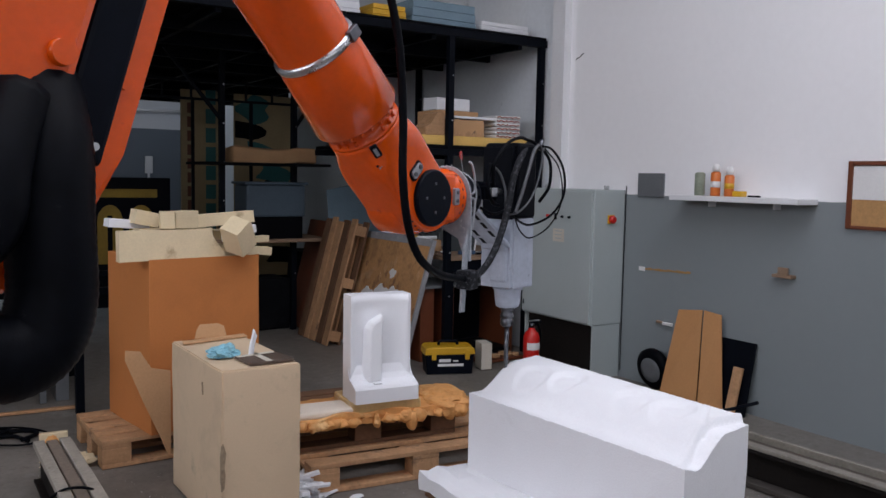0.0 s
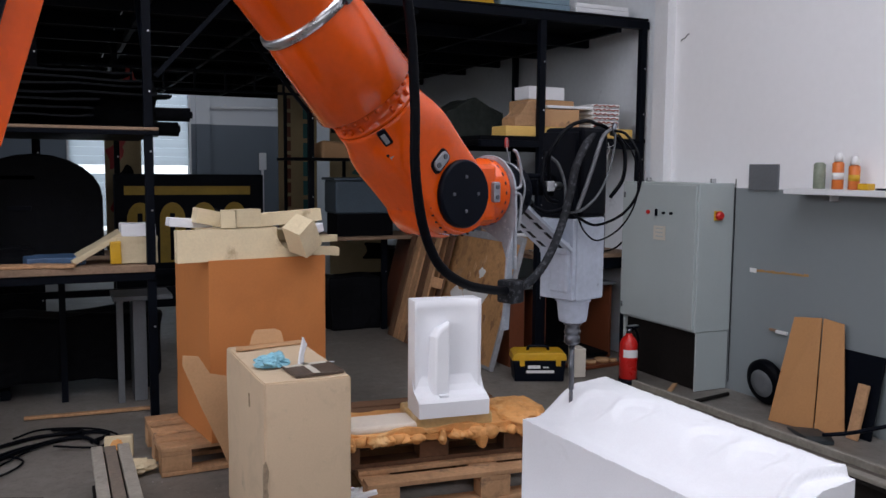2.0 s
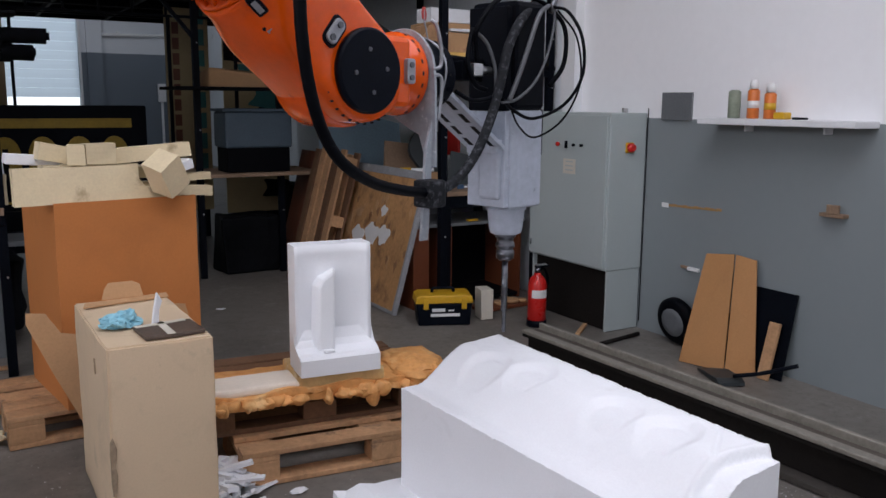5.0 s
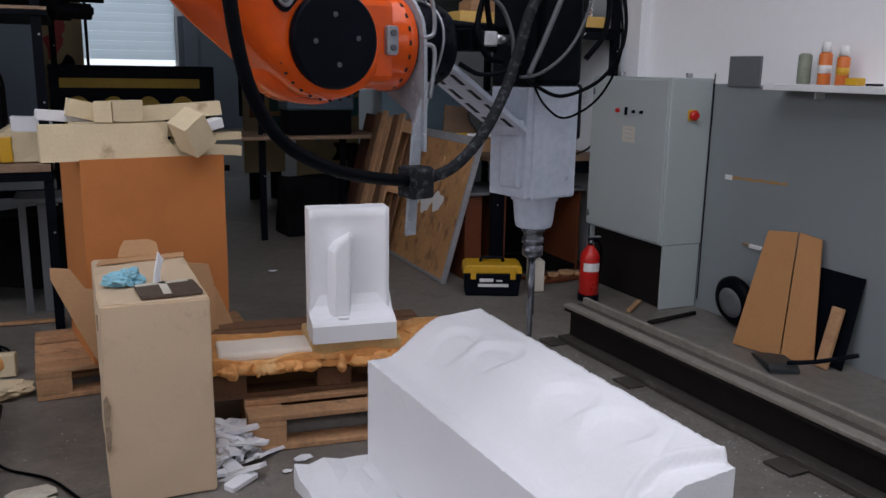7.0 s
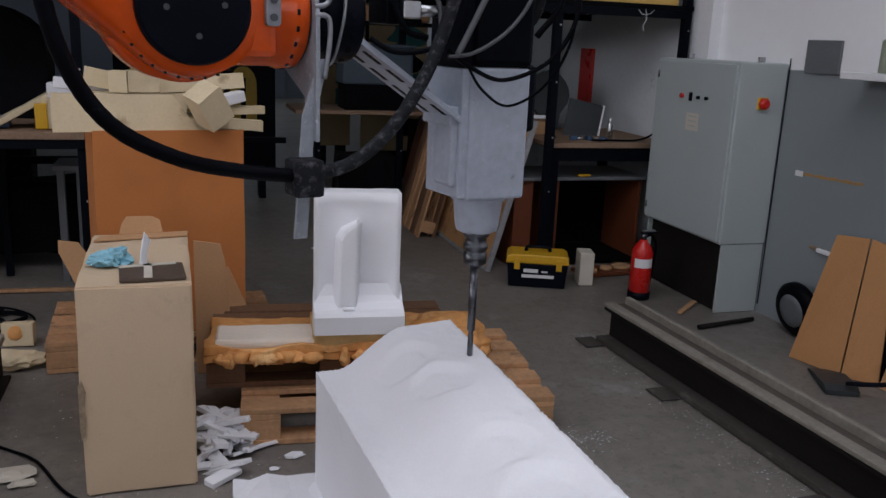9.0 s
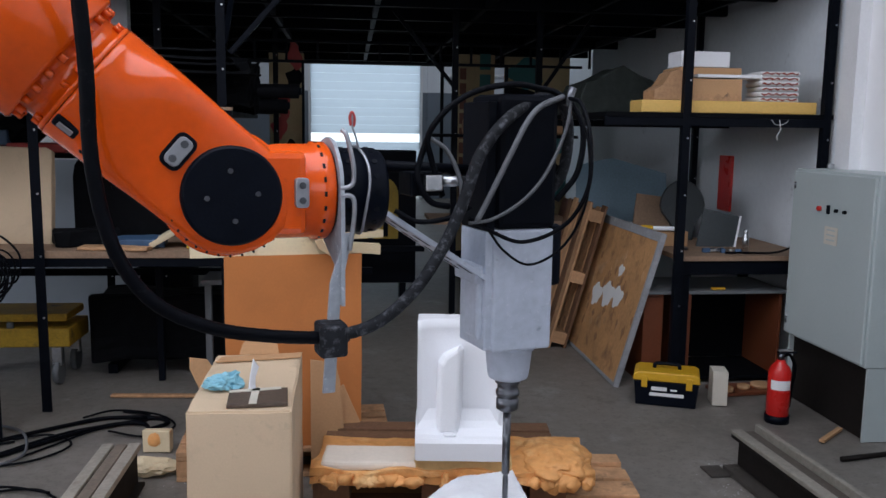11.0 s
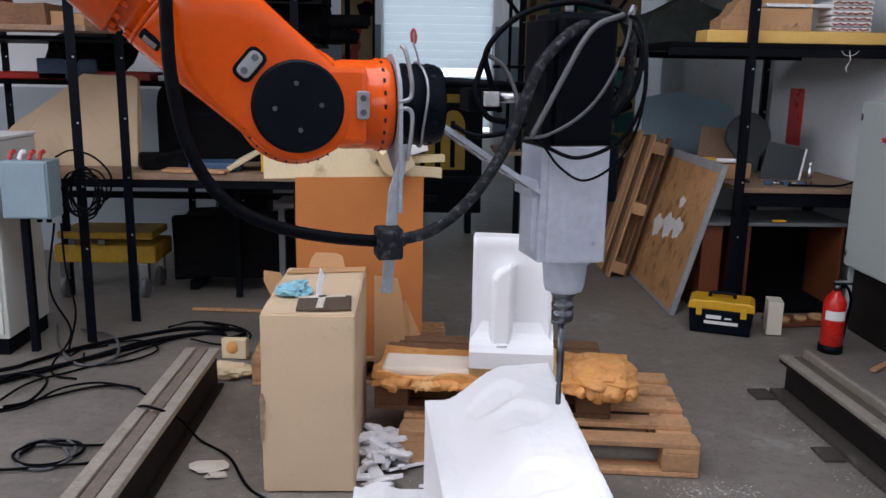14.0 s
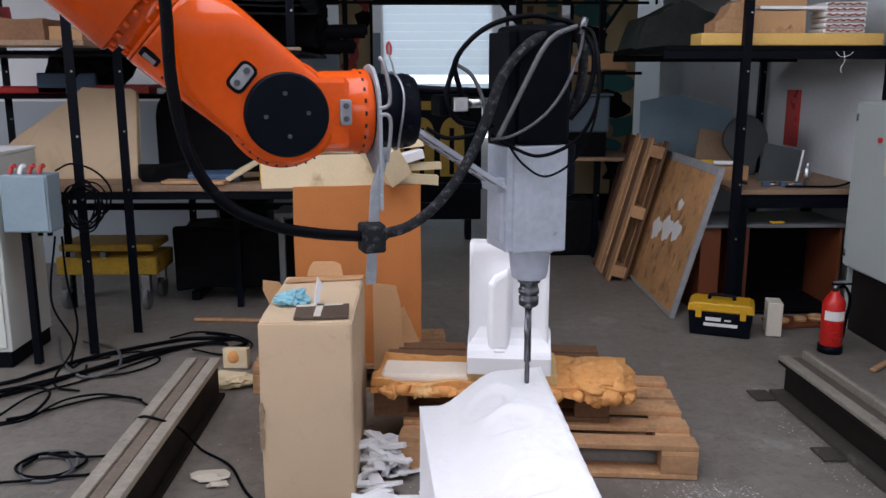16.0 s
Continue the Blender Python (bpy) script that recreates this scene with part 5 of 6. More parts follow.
for k, (x, y, s) in enumerate(((7.72, 8.95, 0.05), (7.80, 8.98, 0.04), (7.86, 8.92, 0.05), (7.66, 9.05, 0.035), (7.98, 8.95, 0.04))):
    t = thing("hand_tool", "small dark tool lying on the bench", "tool", pose(x, y, 0.863, 0, 0, 40 * k), "tools on the bench")
    bpart("head", (0, 0, 0), (s, s * 0.5, s * 0.6), M_DARKMETAL if k % 2 else M_BLUE, t, 0.004)
    rpart("shaft", (s, s * 0.25, 0.012), (s * 2.4, s * 0.25, 0.012), 0.008, M_METAL, t, seg=10)
bm = bmesh.new()
box(bm, (0, 0, 0), (0.09, 0.03, 0.015), 0.004)
solo("yellow_marker", bm, M_YELLOW, "yellow marker on the cupboard top", "marker", pose(7.78, 8.9, 0.624, 0, 0, 5))
bm = bmesh.new()
box(bm, (8.425, 10.12, 1.02), (8.447, 10.34, 1.46), 0.004)
solo("red_board", bm, M_RED, "red board fixed to the wall behind the bench", "board")
for name, label, pts, x, m_, mp in (
    ("blue_sheet", "pale blue plastic sheet leaning behind the boards", [(0, 0), (0.75, 0), (0.75, 0.42), (0.3, 0.55), (0, 0.48)], 0.012, M_SHEET, pose(7.32, 10.62, 0.897, -18, 0, -12)),
    ("dark_chair_back", "dark padded panel leaning on the bench wall", [(0.10, 0), (0.24, 0), (0.25, 0.12)] + [(0.17 + 0.16 * math.cos(radians(a)) * (1 - 0.15 * math.sin(radians(a))), 0.28 + 0.16 * math.sin(radians(a))) for a in range(-50, 231, 20)] + [(0.09, 0.12)], 0.05, M_DARKPANEL, pose(7.68, 9.62, 0.863, -10, 0, -6)),
    ("folded_tarp", "grey-green folded tarp on the shelf", [(0, 0), (0.7, 0), (0.62, 0.22), (0.35, 0.33), (0.08, 0.2)], 0.4, M_COVER, pose(6.98, 9.5, 1.757, 0, 0, 6)),
    ("brown_crate", "worn brown board leaning under the sheet", [(0, 0), (0.42, 0), (0.36, 0.30), (0.06, 0.34)], 0.03, M_SHELFWOOD, pose(7.52, 9.78, 0.865, -22, 0, -6))):
    bm = bmesh.new()
    plate(bm, pts, "y", 0, x, 0.006)
    if m_ is M_COVER:
        bmesh.ops.subdivide_edges(bm, edges=bm.edges, cuts=3, use_grid_fill=True)
        rough(bm, 0.02, 7)
    solo(name, bm, m_, label, name.split("_")[1], mp)

# boards leaning on the rack
M_GLUE = mat("dried_glue", (0.27, 0.135, 0.06), 0.6, var=0.25, scale=20, bump=0.2)
lean = thing("leaning_board", "used plywood board with a grey rim and pale paint blots, leaning", "board", Matrix.Translation((7.13, 8.86, 0.004)) @ pose(0, 0, 0, 0, 15.5, 0))
bm = bmesh.new()
box(bm, (0, 0, 0), (0.03, 1.45, 1.03), 0.003)
part("panel", bm, M_PLY, lean)
for a, b in (((-0.004, -0.003, -0.002), (0.034, 0.022, 1.035)), ((-0.004, 0.023, 0.975), (0.034, 1.452, 1.036)), ((-0.004, 0.023, -0.002), (0.034, 1.452, 0.022))):
    bpart("rim", a, b, M_BOARDRIM, lean)
rnd = random.Random(3)
for y, z, s in ((0.62, 0.50, 0.11), (0.85, 0.46, 0.10), (0.42, 0.52, 0.09), (0.5, 0.7, 0.05)):
    bm = bmesh.new()
    pts = [(y + s * math.cos(a) * (1 + 0.25 * math.sin(3 * a)), z + 0.8 * s * math.sin(a) * (1 + 0.2 * math.cos(5 * a))) for a in (2 * math.pi * k / 22 for k in range(22))]
    plate(bm, pts, "x", -0.0035, -0.0005)
    part("paint_blot", bm, M_PAPER, lean)
for k in range(34):
    y, z = rnd.gauss(0.62, 0.26), rnd.gauss(0.52, 0.17)
    bm = bmesh.new()
    pts = [(y + 0.035 * rnd.uniform(0.2, 1) * math.cos(a), z + 0.045 * rnd.uniform(0.3, 1.2) * math.sin(a)) for a in (2 * math.pi * j / 11 for j in range(11))]
    plate(bm, pts, "x", -0.003, -0.0006)
    part("glue_mark", bm, M_GLUE if k % 3 else M_CARTON2, lean)
fr = thing("slatted_frame", "slatted wooden pallet standing on its edge and leaning", "pallet", Matrix.Translation((6.93, 9.85, 0.004)) @ pose(0, 0, 0, 0, 15, 0))
for j in range(5):
    for x in (0.0, 0.118):
        bpart("slat", (x, 0.132 * j, 0), (x + 0.018, 0.132 * j + 0.098, 1.15 - 0.02 * (j % 3)), M_OLDWOOD if (j + (x > 0)) % 3 == 1 else M_WOOD, fr)
for z in (0.05, 0.53, 1.01):
    bpart("rail", (0.0185, 0, z), (0.1175, 0.625, z + 0.09), M_WOOD, fr)
bm = bmesh.new()
box(bm, (0, 0, 0), (0.022, 0.75, 1.08), 0.003)
solo("brown_board", bm, M_BROWN, "dark brown board leaning behind the plywood", "board", Matrix.Translation((7.07, 10.35, 0.004)) @ pose(0, 0, 0, 0, 14, 0))

# on the deck
for k, (x, w_, h, m_, lab) in enumerate(((6.2, 0.55, 0.16, M_POLY, "white foam boards stacked on the deck"), (6.85, 0.3, 0.12, M_YELLOW, "yellow case on the deck"), (7.2, 0.6, 0.2, M_SHEET, "pale plastic crate on the deck"), (7.85, 0.5, 0.10, M_POLY, "white foam boards stacked on the deck"), (8.1, 0.25, 0.16, M_YELLOWWOOD, "yellow wooden box on the deck"))):
    t = thing("deck_load", lab, "stored goods", pose(x, 8.9 if k != 4 else 9.2, DZ + 0.021))
    for j in range(3):
        bpart("layer", (0.004 * j, 0, h / 3 * j), (w_ - 0.006 * j, 0.28, h / 3 * (j + 1) - 0.002), m_, t, 0.004)

# ---- left rack ----
lr = thing("left_rack", "black steel shelving with rough wooden boards", "shelf rack")
for x, y in ((3.60, 8.23), (3.715, 8.635), (2.3, 8.23), (3.72, 10.0), (4.1, 10.0), (2.4, 10.0)):
    angle_post(lr, x, y, 0, 2.6, 0.055)
bpart("shelf_board", (2.2, 8.22, 1.735), (3.68, 8.62, 1.765), M_SHELFWOOD, lr)
bpart("shelf_board", (2.2, 8.64, 1.695), (4.78, 10.0, 1.72), M_STEEL, lr)
bpart("shelf_lip", (3.75, 8.64, 1.722), (4.78, 8.70, 1.74), M_SHELFWOOD, lr)
bpart("shelf_board", (2.2, 8.63, 0.885), (4.74, 9.7, 0.925), M_SHELFWOOD, lr)
beam(lr, (2.2, 8.66, 0.884), (4.74, 8.66, 0.884), 0.04, 0.05)
bpart("shelf_board", (2.2, 9.3, 1.42), (4.1, 10.0, 1.45), M_DECK, lr)
for x in (3.1, 4.25):
    beam(lr, (x, 9.2, 0.88), (x, 9.2, 0.0), 0.04, 0.04)
beam(lr, (2.2, 9.9, 0.62), (5.6, 9.9, 0.62), 0.04, 0.05)
beam(lr, (3.4, 11.2, 0.60), (6.1, 11.2, 0.60), 0.04, 0.05)

bm = bmesh.new()
plate(bm, [(-0.80, 0.0), (0.0, 0.0), (0.004, 0.55), (-0.03, 0.57), (-0.33, 0.575), (-0.45, 0.48), (-0.58, 0.39), (-0.74, 0.28), (-0.86, 0.17), (-0.83, 0.05)], "y", 0, 0.07, 0.004)
bmesh.ops.triangulate(bm, faces=bm.faces)
bmesh.ops.subdivide_edges(bm, edges=bm.edges, cuts=2)
rough(bm, 0.008, 9)
solo("foam_cutout", bm, M_FOAM, "large cream foam cutout standing on the shelf", "foam cutout", pose(3.67, 8.95, 0.926, -5, 0, 0))
bm = bmesh.new()
bmesh.ops.create_icosphere(bm, subdivisions=3, radius=1)
for v in bm.verts:
    v.co = Vector((v.co.x * 0.30, v.co.y * 0.2, max(-0.16, v.co.z * 0.2))) * (1 + 0.25 * noise.noise(v.co * 2))
solo("covered_roll", bm, M_TARP, "dark covered bundle on the shelf", "bundle", pose(3.2, 9.55, 1.62))
for k, (x, y, z, l, r, a) in enumerate(((4.02, 9.58, 1.78, 1.0, 0.05, 4), (4.05, 9.66, 1.875, 1.05, 0.048, -3), (3.95, 9.80, 1.78, 0.95, 0.055, 2))):
    t = thing("rolled_sheet", "black rolled sheet lying on the upper shelf", "roll", pose(x, y, z, 0, 0, a), "rolls on the shelf")
    bm = bmesh.new()
    turned(bm, (0, 0, 0), (l, 0, 0), ((0, r * 0.55), (0.0, r), (0.5, r * 0.96), (1, r), (1, r * 0.5)), 20)
    rough(bm, 0.012, 6, k)
    part("roll", bm, M_TARP, t)
    rpart("core", (l - 0.02, 0, 0), (l + 0.015, 0, 0), r * 0.5, M_STEEL, t)
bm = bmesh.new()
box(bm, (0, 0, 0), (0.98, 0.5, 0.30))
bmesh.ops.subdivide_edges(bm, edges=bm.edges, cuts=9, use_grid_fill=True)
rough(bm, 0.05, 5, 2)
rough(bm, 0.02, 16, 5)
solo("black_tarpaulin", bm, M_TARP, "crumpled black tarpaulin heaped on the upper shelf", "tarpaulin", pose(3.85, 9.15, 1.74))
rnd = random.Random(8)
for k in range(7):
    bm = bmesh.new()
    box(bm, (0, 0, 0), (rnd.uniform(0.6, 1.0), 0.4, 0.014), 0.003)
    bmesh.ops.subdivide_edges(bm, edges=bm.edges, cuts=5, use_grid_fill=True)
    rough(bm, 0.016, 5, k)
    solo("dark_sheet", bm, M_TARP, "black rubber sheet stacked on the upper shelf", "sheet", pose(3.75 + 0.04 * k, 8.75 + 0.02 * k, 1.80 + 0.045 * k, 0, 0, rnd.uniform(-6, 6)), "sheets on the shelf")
for k, (x, y, w_, h, m_, lab) in enumerate(((2.5, 8.28, 0.5, 0.08, M_SHELFWOOD, "brown wooden offcut on the upper board"), (3.05, 8.27, 0.4, 0.11, M_OLDWOOD, "dark wooden offcut on the upper board"), (2.75, 8.45, 0.35, 0.2, M_REDMATT, "red carton on the upper board"), (3.45, 8.35, 0.16, 0.07, M_CARTON2, "small carton on the upper board"))):
    bm = bmesh.new()
    box(bm, (0, 0, 0), (w_, 0.25, h))
    bmesh.ops.subdivide_edges(bm, edges=bm.edges, cuts=4, use_grid_fill=True)
    rough(bm, 0.015, 8, k)
    solo("shelf_load", bm, m_, lab, "stored goods", pose(x, y, 1.767, 0, 0, 3 * k))
for k, (x, w_, h, m_) in enumerate(((2.6, 0.5, 0.05, M_RED), (3.2, 0.45, 0.06, M_REDMATT), (3.7, 0.3, 0.04, M_POLY), (2.9, 0.4, 0.14, M_BLUE))):
    bm = bmesh.new()
    box(bm, (0, 0, 0), (w_, 0.3, h), 0.01)
    solo("flat_case", bm, m_, "flat coloured case on the middle shelf", "case", pose(x, 9.35, 1.452))
for k, (p, m_, lab, sz) in enumerate((((4.05, 8.72, 0.93, 0, 0, 8), M_BLUE, "folded dark blue cover on the shelf", (0.32, 0.2, 0.05)), ((4.30, 8.70, 0.93, 0, -30, 6), M_FOAMCUT, "cream foam board propped on the shelf", (0.34, 0.22, 0.03)),
        ((4.53, 8.72, 0.93, 0, 0, 3), M_FOAMCUT, "cream foam box on the shelf", (0.24, 0.2, 0.16)), ((4.50, 8.70, 0.932, 0, 0, 3), M_YELLOW, "yellow container on the shelf", (0.06, 0.02, 0.13)),
        ((4.56, 8.72, 1.09, 0, 0, 0), M_POLY, "white foam piece on the shelf", (0.2, 0.14, 0.08)), ((3.75, 8.75, 0.93, 0, 0, 20), M_TARP, "dark rag on the shelf", (0.35, 0.25, 0.09)), ((3.9, 8.66, 0.928, 0, 0, -8), M_WOOD, "loose board on the shelf", (0.4, 0.1, 0.02)))):
    bm = bmesh.new()
    box(bm, (0, 0, 0), sz, 0.006)
    bmesh.ops.subdivide_edges(bm, edges=bm.edges, cuts=3, use_grid_fill=True)
    rough(bm, 0.008 if m_ is not M_TARP else 0.03, 10, k)
    solo("shelf_item", bm, m_, lab, "stored goods", pose(*p))
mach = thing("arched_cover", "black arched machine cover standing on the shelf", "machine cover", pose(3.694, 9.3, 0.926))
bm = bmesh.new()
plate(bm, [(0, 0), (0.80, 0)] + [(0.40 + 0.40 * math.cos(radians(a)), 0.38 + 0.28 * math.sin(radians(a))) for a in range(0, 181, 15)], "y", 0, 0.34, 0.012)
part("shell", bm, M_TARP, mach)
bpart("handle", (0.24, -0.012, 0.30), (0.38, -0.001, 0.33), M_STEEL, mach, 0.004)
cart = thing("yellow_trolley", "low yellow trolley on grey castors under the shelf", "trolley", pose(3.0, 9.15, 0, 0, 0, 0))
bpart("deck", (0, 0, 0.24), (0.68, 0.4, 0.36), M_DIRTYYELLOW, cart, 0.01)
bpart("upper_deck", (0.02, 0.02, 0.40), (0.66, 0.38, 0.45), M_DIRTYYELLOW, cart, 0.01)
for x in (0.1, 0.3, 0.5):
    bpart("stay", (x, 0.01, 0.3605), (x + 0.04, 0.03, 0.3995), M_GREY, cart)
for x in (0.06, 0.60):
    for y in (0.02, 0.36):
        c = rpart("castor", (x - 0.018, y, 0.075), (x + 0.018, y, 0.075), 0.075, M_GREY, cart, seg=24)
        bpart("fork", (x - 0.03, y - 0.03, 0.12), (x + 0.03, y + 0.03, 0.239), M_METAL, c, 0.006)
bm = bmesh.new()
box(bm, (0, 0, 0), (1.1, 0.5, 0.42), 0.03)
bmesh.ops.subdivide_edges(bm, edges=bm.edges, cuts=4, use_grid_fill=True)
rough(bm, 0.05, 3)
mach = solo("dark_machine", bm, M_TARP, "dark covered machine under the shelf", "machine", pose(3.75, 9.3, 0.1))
for x in (0.1, 0.95):
    bpart("skid", (x, 0.05, -0.095), (x + 0.06, 0.45, -0.03), M_STEEL, mach)

# control cabinet and junction box
cc = thing("control_cabinet", "pale grey control cabinet on a black plinth", "control cabinet", pose(2.55, 7.97, 0))
bpart("plinth", (0.01, 0.01, 0), (0.69, 0.49, 0.09), M_STEEL, cc)
bpart("body", (0, 0, 0.091), (0.70, 0.50, 1.16), M_PALECAB, cc, 0.008)
bpart("door", (0.02, -0.018, 0.12), (0.68, -0.0005, 1.14), M_PALECAB, cc, 0.004)
bpart("top_rim", (-0.005, -0.005, 1.161), (0.705, 0.505, 1.18), M_WHITE, cc, 0.004)
jb = thing("junction_box", "blue-grey steel junction box with cables below", "junction box", pose(3.32, 7.88, 0.775))
bpart("stand", (0.04, 0.09, -0.755), (0.08, 0.13, -0.001), M_STEEL, jb)
bpart("body", (0, 0, 0), (0.245, 0.16, 0.30), M_JBOX, jb, 0.006)
bpart("lid", (0.008, -0.012, 0.008), (0.237, -0.0005, 0.292), M_JBOX, jb, 0.004)
for x in (0.15, 0.20):
    rpart("gland", (x, 0.08, -0.03), (x, 0.08, 0), 0.014, M_BLACKCAP, jb)
for k in range(4):
    hpart("plug", [(0.03 + 0.05 * k, 0.06, 0.30), (0.04 + 0.05 * k, 0.07, 0.335), (0.06 + 0.05 * k, 0.06, 0.345)], 0.012, M_REDMATT if k != 1 else M_POLY, jb)
coil = thing("cable_coil", "black cable coiled and hung on the rack post", "cable coil")
for k in range(9):
    wide, tall, cx, cz = 0.070 + 0.007 * (k * 5 % 7), 0.105 + 0.008 * (k * 3 % 6), 3.665 + 0.012 * math.sin(2.3 * k), 0.885 + 0.018 * math.cos(1.7 * k)
    hpart("loop", [(cx + wide * math.cos(a), 8.09 + 0.02 * math.sin(a + k) - 0.005 * k, cz + tall * math.sin(a + 0.25 * math.sin(k))) for a in (2 * math.pi * j / 14 for j in range(15))], 0.0048, M_RUBBER, coil, seg=8, steps=4)
hpart("tail", [(3.56, 8.0, 1.085), (3.64, 8.02, 1.12), (3.75, 8.04, 1.08), (3.82, 8.06, 0.98), (3.79, 8.08, 0.86), (3.72, 8.09, 0.84)], 0.0055, M_RUBBER, coil, seg=8)
CABLES = (
    [(3.58, 7.96, 0.74), (3.59, 7.95, 0.5), (3.62, 7.96, 0.25), (3.57, 7.95, 0.02), (3.60, 8.05, 0.01), (3.72, 8.12, 0.01)],
    [(3.54, 7.97, 0.74), (3.52, 7.9, 0.4), (3.60, 7.93, 0.15), (3.55, 7.8, 0.02), (3.62, 7.65, 0.01), (3.75, 7.6, 0.01)],
    [(2.9, 7.45, 0.012), (3.33, 7.72, 0.012), (3.43, 7.85, 0.012), (3.63, 8.12, 0.012), (3.99, 8.40, 0.012), (4.15, 8.45, 0.012), (4.36, 8.43, 0.012), (4.44, 8.34, 0.012), (4.35, 8.24, 0.012)],
    [(2.9, 7.30, 0.014), (3.45, 7.66, 0.014), (3.80, 8.0, 0.014), (4.10, 8.30, 0.014), (4.30, 8.34, 0.014), (4.38, 8.2, 0.014)],
    [(2.9, 7.1, 0.012), (3.41, 7.55, 0.012), (3.70, 7.92, 0.012), (3.95, 8.22, 0.012), (4.25, 8.38, 0.012), (4.30, 8.5, 0.012), (4.15, 8.56, 0.012)],
    [(3.2, 7.0, 0.012), (3.57, 7.21, 0.012), (3.70, 7.34, 0.012), (3.88, 7.49, 0.012), (4.05, 7.50, 0.012), (4.16, 7.40, 0.012)],
    [(3.3, 6.55, 0.012), (3.86, 6.62, 0.012), (4.06, 6.66, 0.012), (4.20, 6.72, 0.012), (4.25, 6.86, 0.09), (4.33, 6.80, 0.20), (4.42, 6.74, 0.222), (4.50, 6.80, 0.15), (4.55, 6.90, 0.012), (4.71, 6.74, 0.012), (4.86, 6.46, 0.012), (5.1, 6.28, 0.012)],
    [(3.86, 6.75, 0.012), (3.90, 6.86, 0.012), (4.02, 6.88, 0.012), (4.10, 6.80, 0.012), (4.04, 6.68, 0.012), (3.92, 6.66, 0.016), (3.84, 6.74, 0.02), (3.90, 6.85, 0.024), (4.0, 6.82, 0.024), (4.12, 6.84, 0.012), (4.22, 6.86, 0.012)],
    [(3.64, 7.98, 0.012), (3.72, 7.80, 0.012), (3.92, 7.86, 0.012), (4.02, 8.05, 0.012), (3.88, 8.2, 0.012), (3.7, 8.15, 0.012)],
)
for k, pts in enumerate(CABLES):
    bm = bmesh.new()
    hose(bm, pts, 0.011 if k in (2, 3, 4) else 0.006, seg=8, steps=10)
    solo("floor_cable", bm, M_RUBBER, "black cable snaking over the floor", "cable", group="cables on the floor")

LOOSE = (
    [(3.50, 7.29), (3.55, 7.54), (3.72, 7.76), (3.92, 8.04), (4.11, 8.28), (4.37, 8.44)],
    [(3.29, 8.46), (3.48, 8.05), (3.70, 7.79), (3.84, 7.90), (3.71, 8.24), (3.46, 8.40)],
    [(3.58, 7.13), (3.67, 7.22), (3.74, 7.43), (3.90, 7.50), (4.12, 7.44)],
    [(3.85, 6.74), (3.85, 6.87), (3.99, 6.89), (4.08, 6.76), (4.02, 6.64), (3.90, 6.66), (3.85, 6.81), (3.98, 6.85), (4.07, 6.73)],
    [(3.96, 8.45), (4.10, 8.56), (4.36, 8.46), (4.49, 8.28), (4.37, 8.13), (4.16, 8.21)],
    [(3.40, 7.51), (3.46, 7.62), (3.63, 7.54), (3.66, 7.29), (3.58, 7.20)],
)
for k, line in enumerate(LOOSE):
    bm = bmesh.new()
    hose(bm, [(x, y, 0.010 + 0.008 * (k % 3) + 0.004 * math.sin(2 * j + k)) for j, (x, y) in enumerate(line)], 0.0075 if k % 2 else 0.006, seg=8, steps=10)
    solo("floor_cable", bm, M_CABLEGREY if k in (1, 3) else M_RUBBER, "thin cable tangled on the floor by the cabinet", "cable", group="cables on the floor")

# ---- the two rails ----
rl = thing("left_rail", "grooved steel rail lying on the floor", "rail", pose(4.325, 4.2, 0, 0, 0, 0))
bpart("web", (0.03, 0, 0.02), (0.15, 3.34, 0.175), M_RAILDARK, rl, 0.004)
for x0, x1 in ((0.0, 0.050), (0.058, 0.108), (0.116, 0.168)):
    bpart("rail_strip", (x0, 0, 0.176), (x1, 3.34, 0.205 if x0 != 0.058 else 0.200), M_RAILPALE if x0 != 0.058 else M_RAILBROWN, rl, 0.004)
bpart("base_flange", (0.0, 0, 0.002), (0.18, 3.34, 0.019), M_RAILDARK, rl, 0.003)
bm = bmesh.new()
bmesh.ops.create_icosphere(bm, subdivisions=3, radius=1)
for v in bm.verts:
    v.co = Vector((v.co.x * 0.12, v.co.y * 0.07, v.co.z * 0.04)) * (1 + 0.4 * noise.noise(v.co * 2.5))
solo("foam_lump", bm, M_FOAMCUT, "lump of cream expanding foam behind the rail", "foam scrap", pose(4.50, 7.66, 0.04))
rr = thing("right_rail", "long worn steel rail on a dark beam along the floor", "rail", pose(7.436, 3.2, 0, 0, 0, 2.1))
bpart("web", (0.04, 0.01, 0.03), (0.12, 4.30, 0.165), M_RAILDARK, rr, 0.004)
bpart("base_flange", (-0.03, 0, 0.003), (0.20, 4.31, 0.028), M_FOOTPLATE, rr, 0.003)
bpart("top_flange", (0.004, 0.0, 0.166), (0.15, 4.31, 0.184), M_RAILDARK, rr, 0.003)
for x0, x1 in ((0.0, 0.058), (0.060, 0.122), (0.124, 0.152)):
    bpart("rail_strip", (x0, 0, 0.185), (x1, 4.31, 0.228 if x0 > 0.08 else 0.206 if x0 < 0.01 else 0.194), M_RAIL if x0 < 0.01 or x0 > 0.08 else M_RAILMID, rr, 0.005)
for y in (0.4, 1.5, 2.6, 3.55, 4.22):
    bpart("foot_plate", (-0.13, y, 0.002), (-0.031, y + 0.13, 0.010), M_FOOTPLATE, rr, 0.002)

# ---- by the wall ----
ec = thing("electrical_cabinet", "tall grey electrical cabinet on an open stand against the wall", "electrical cabinet")
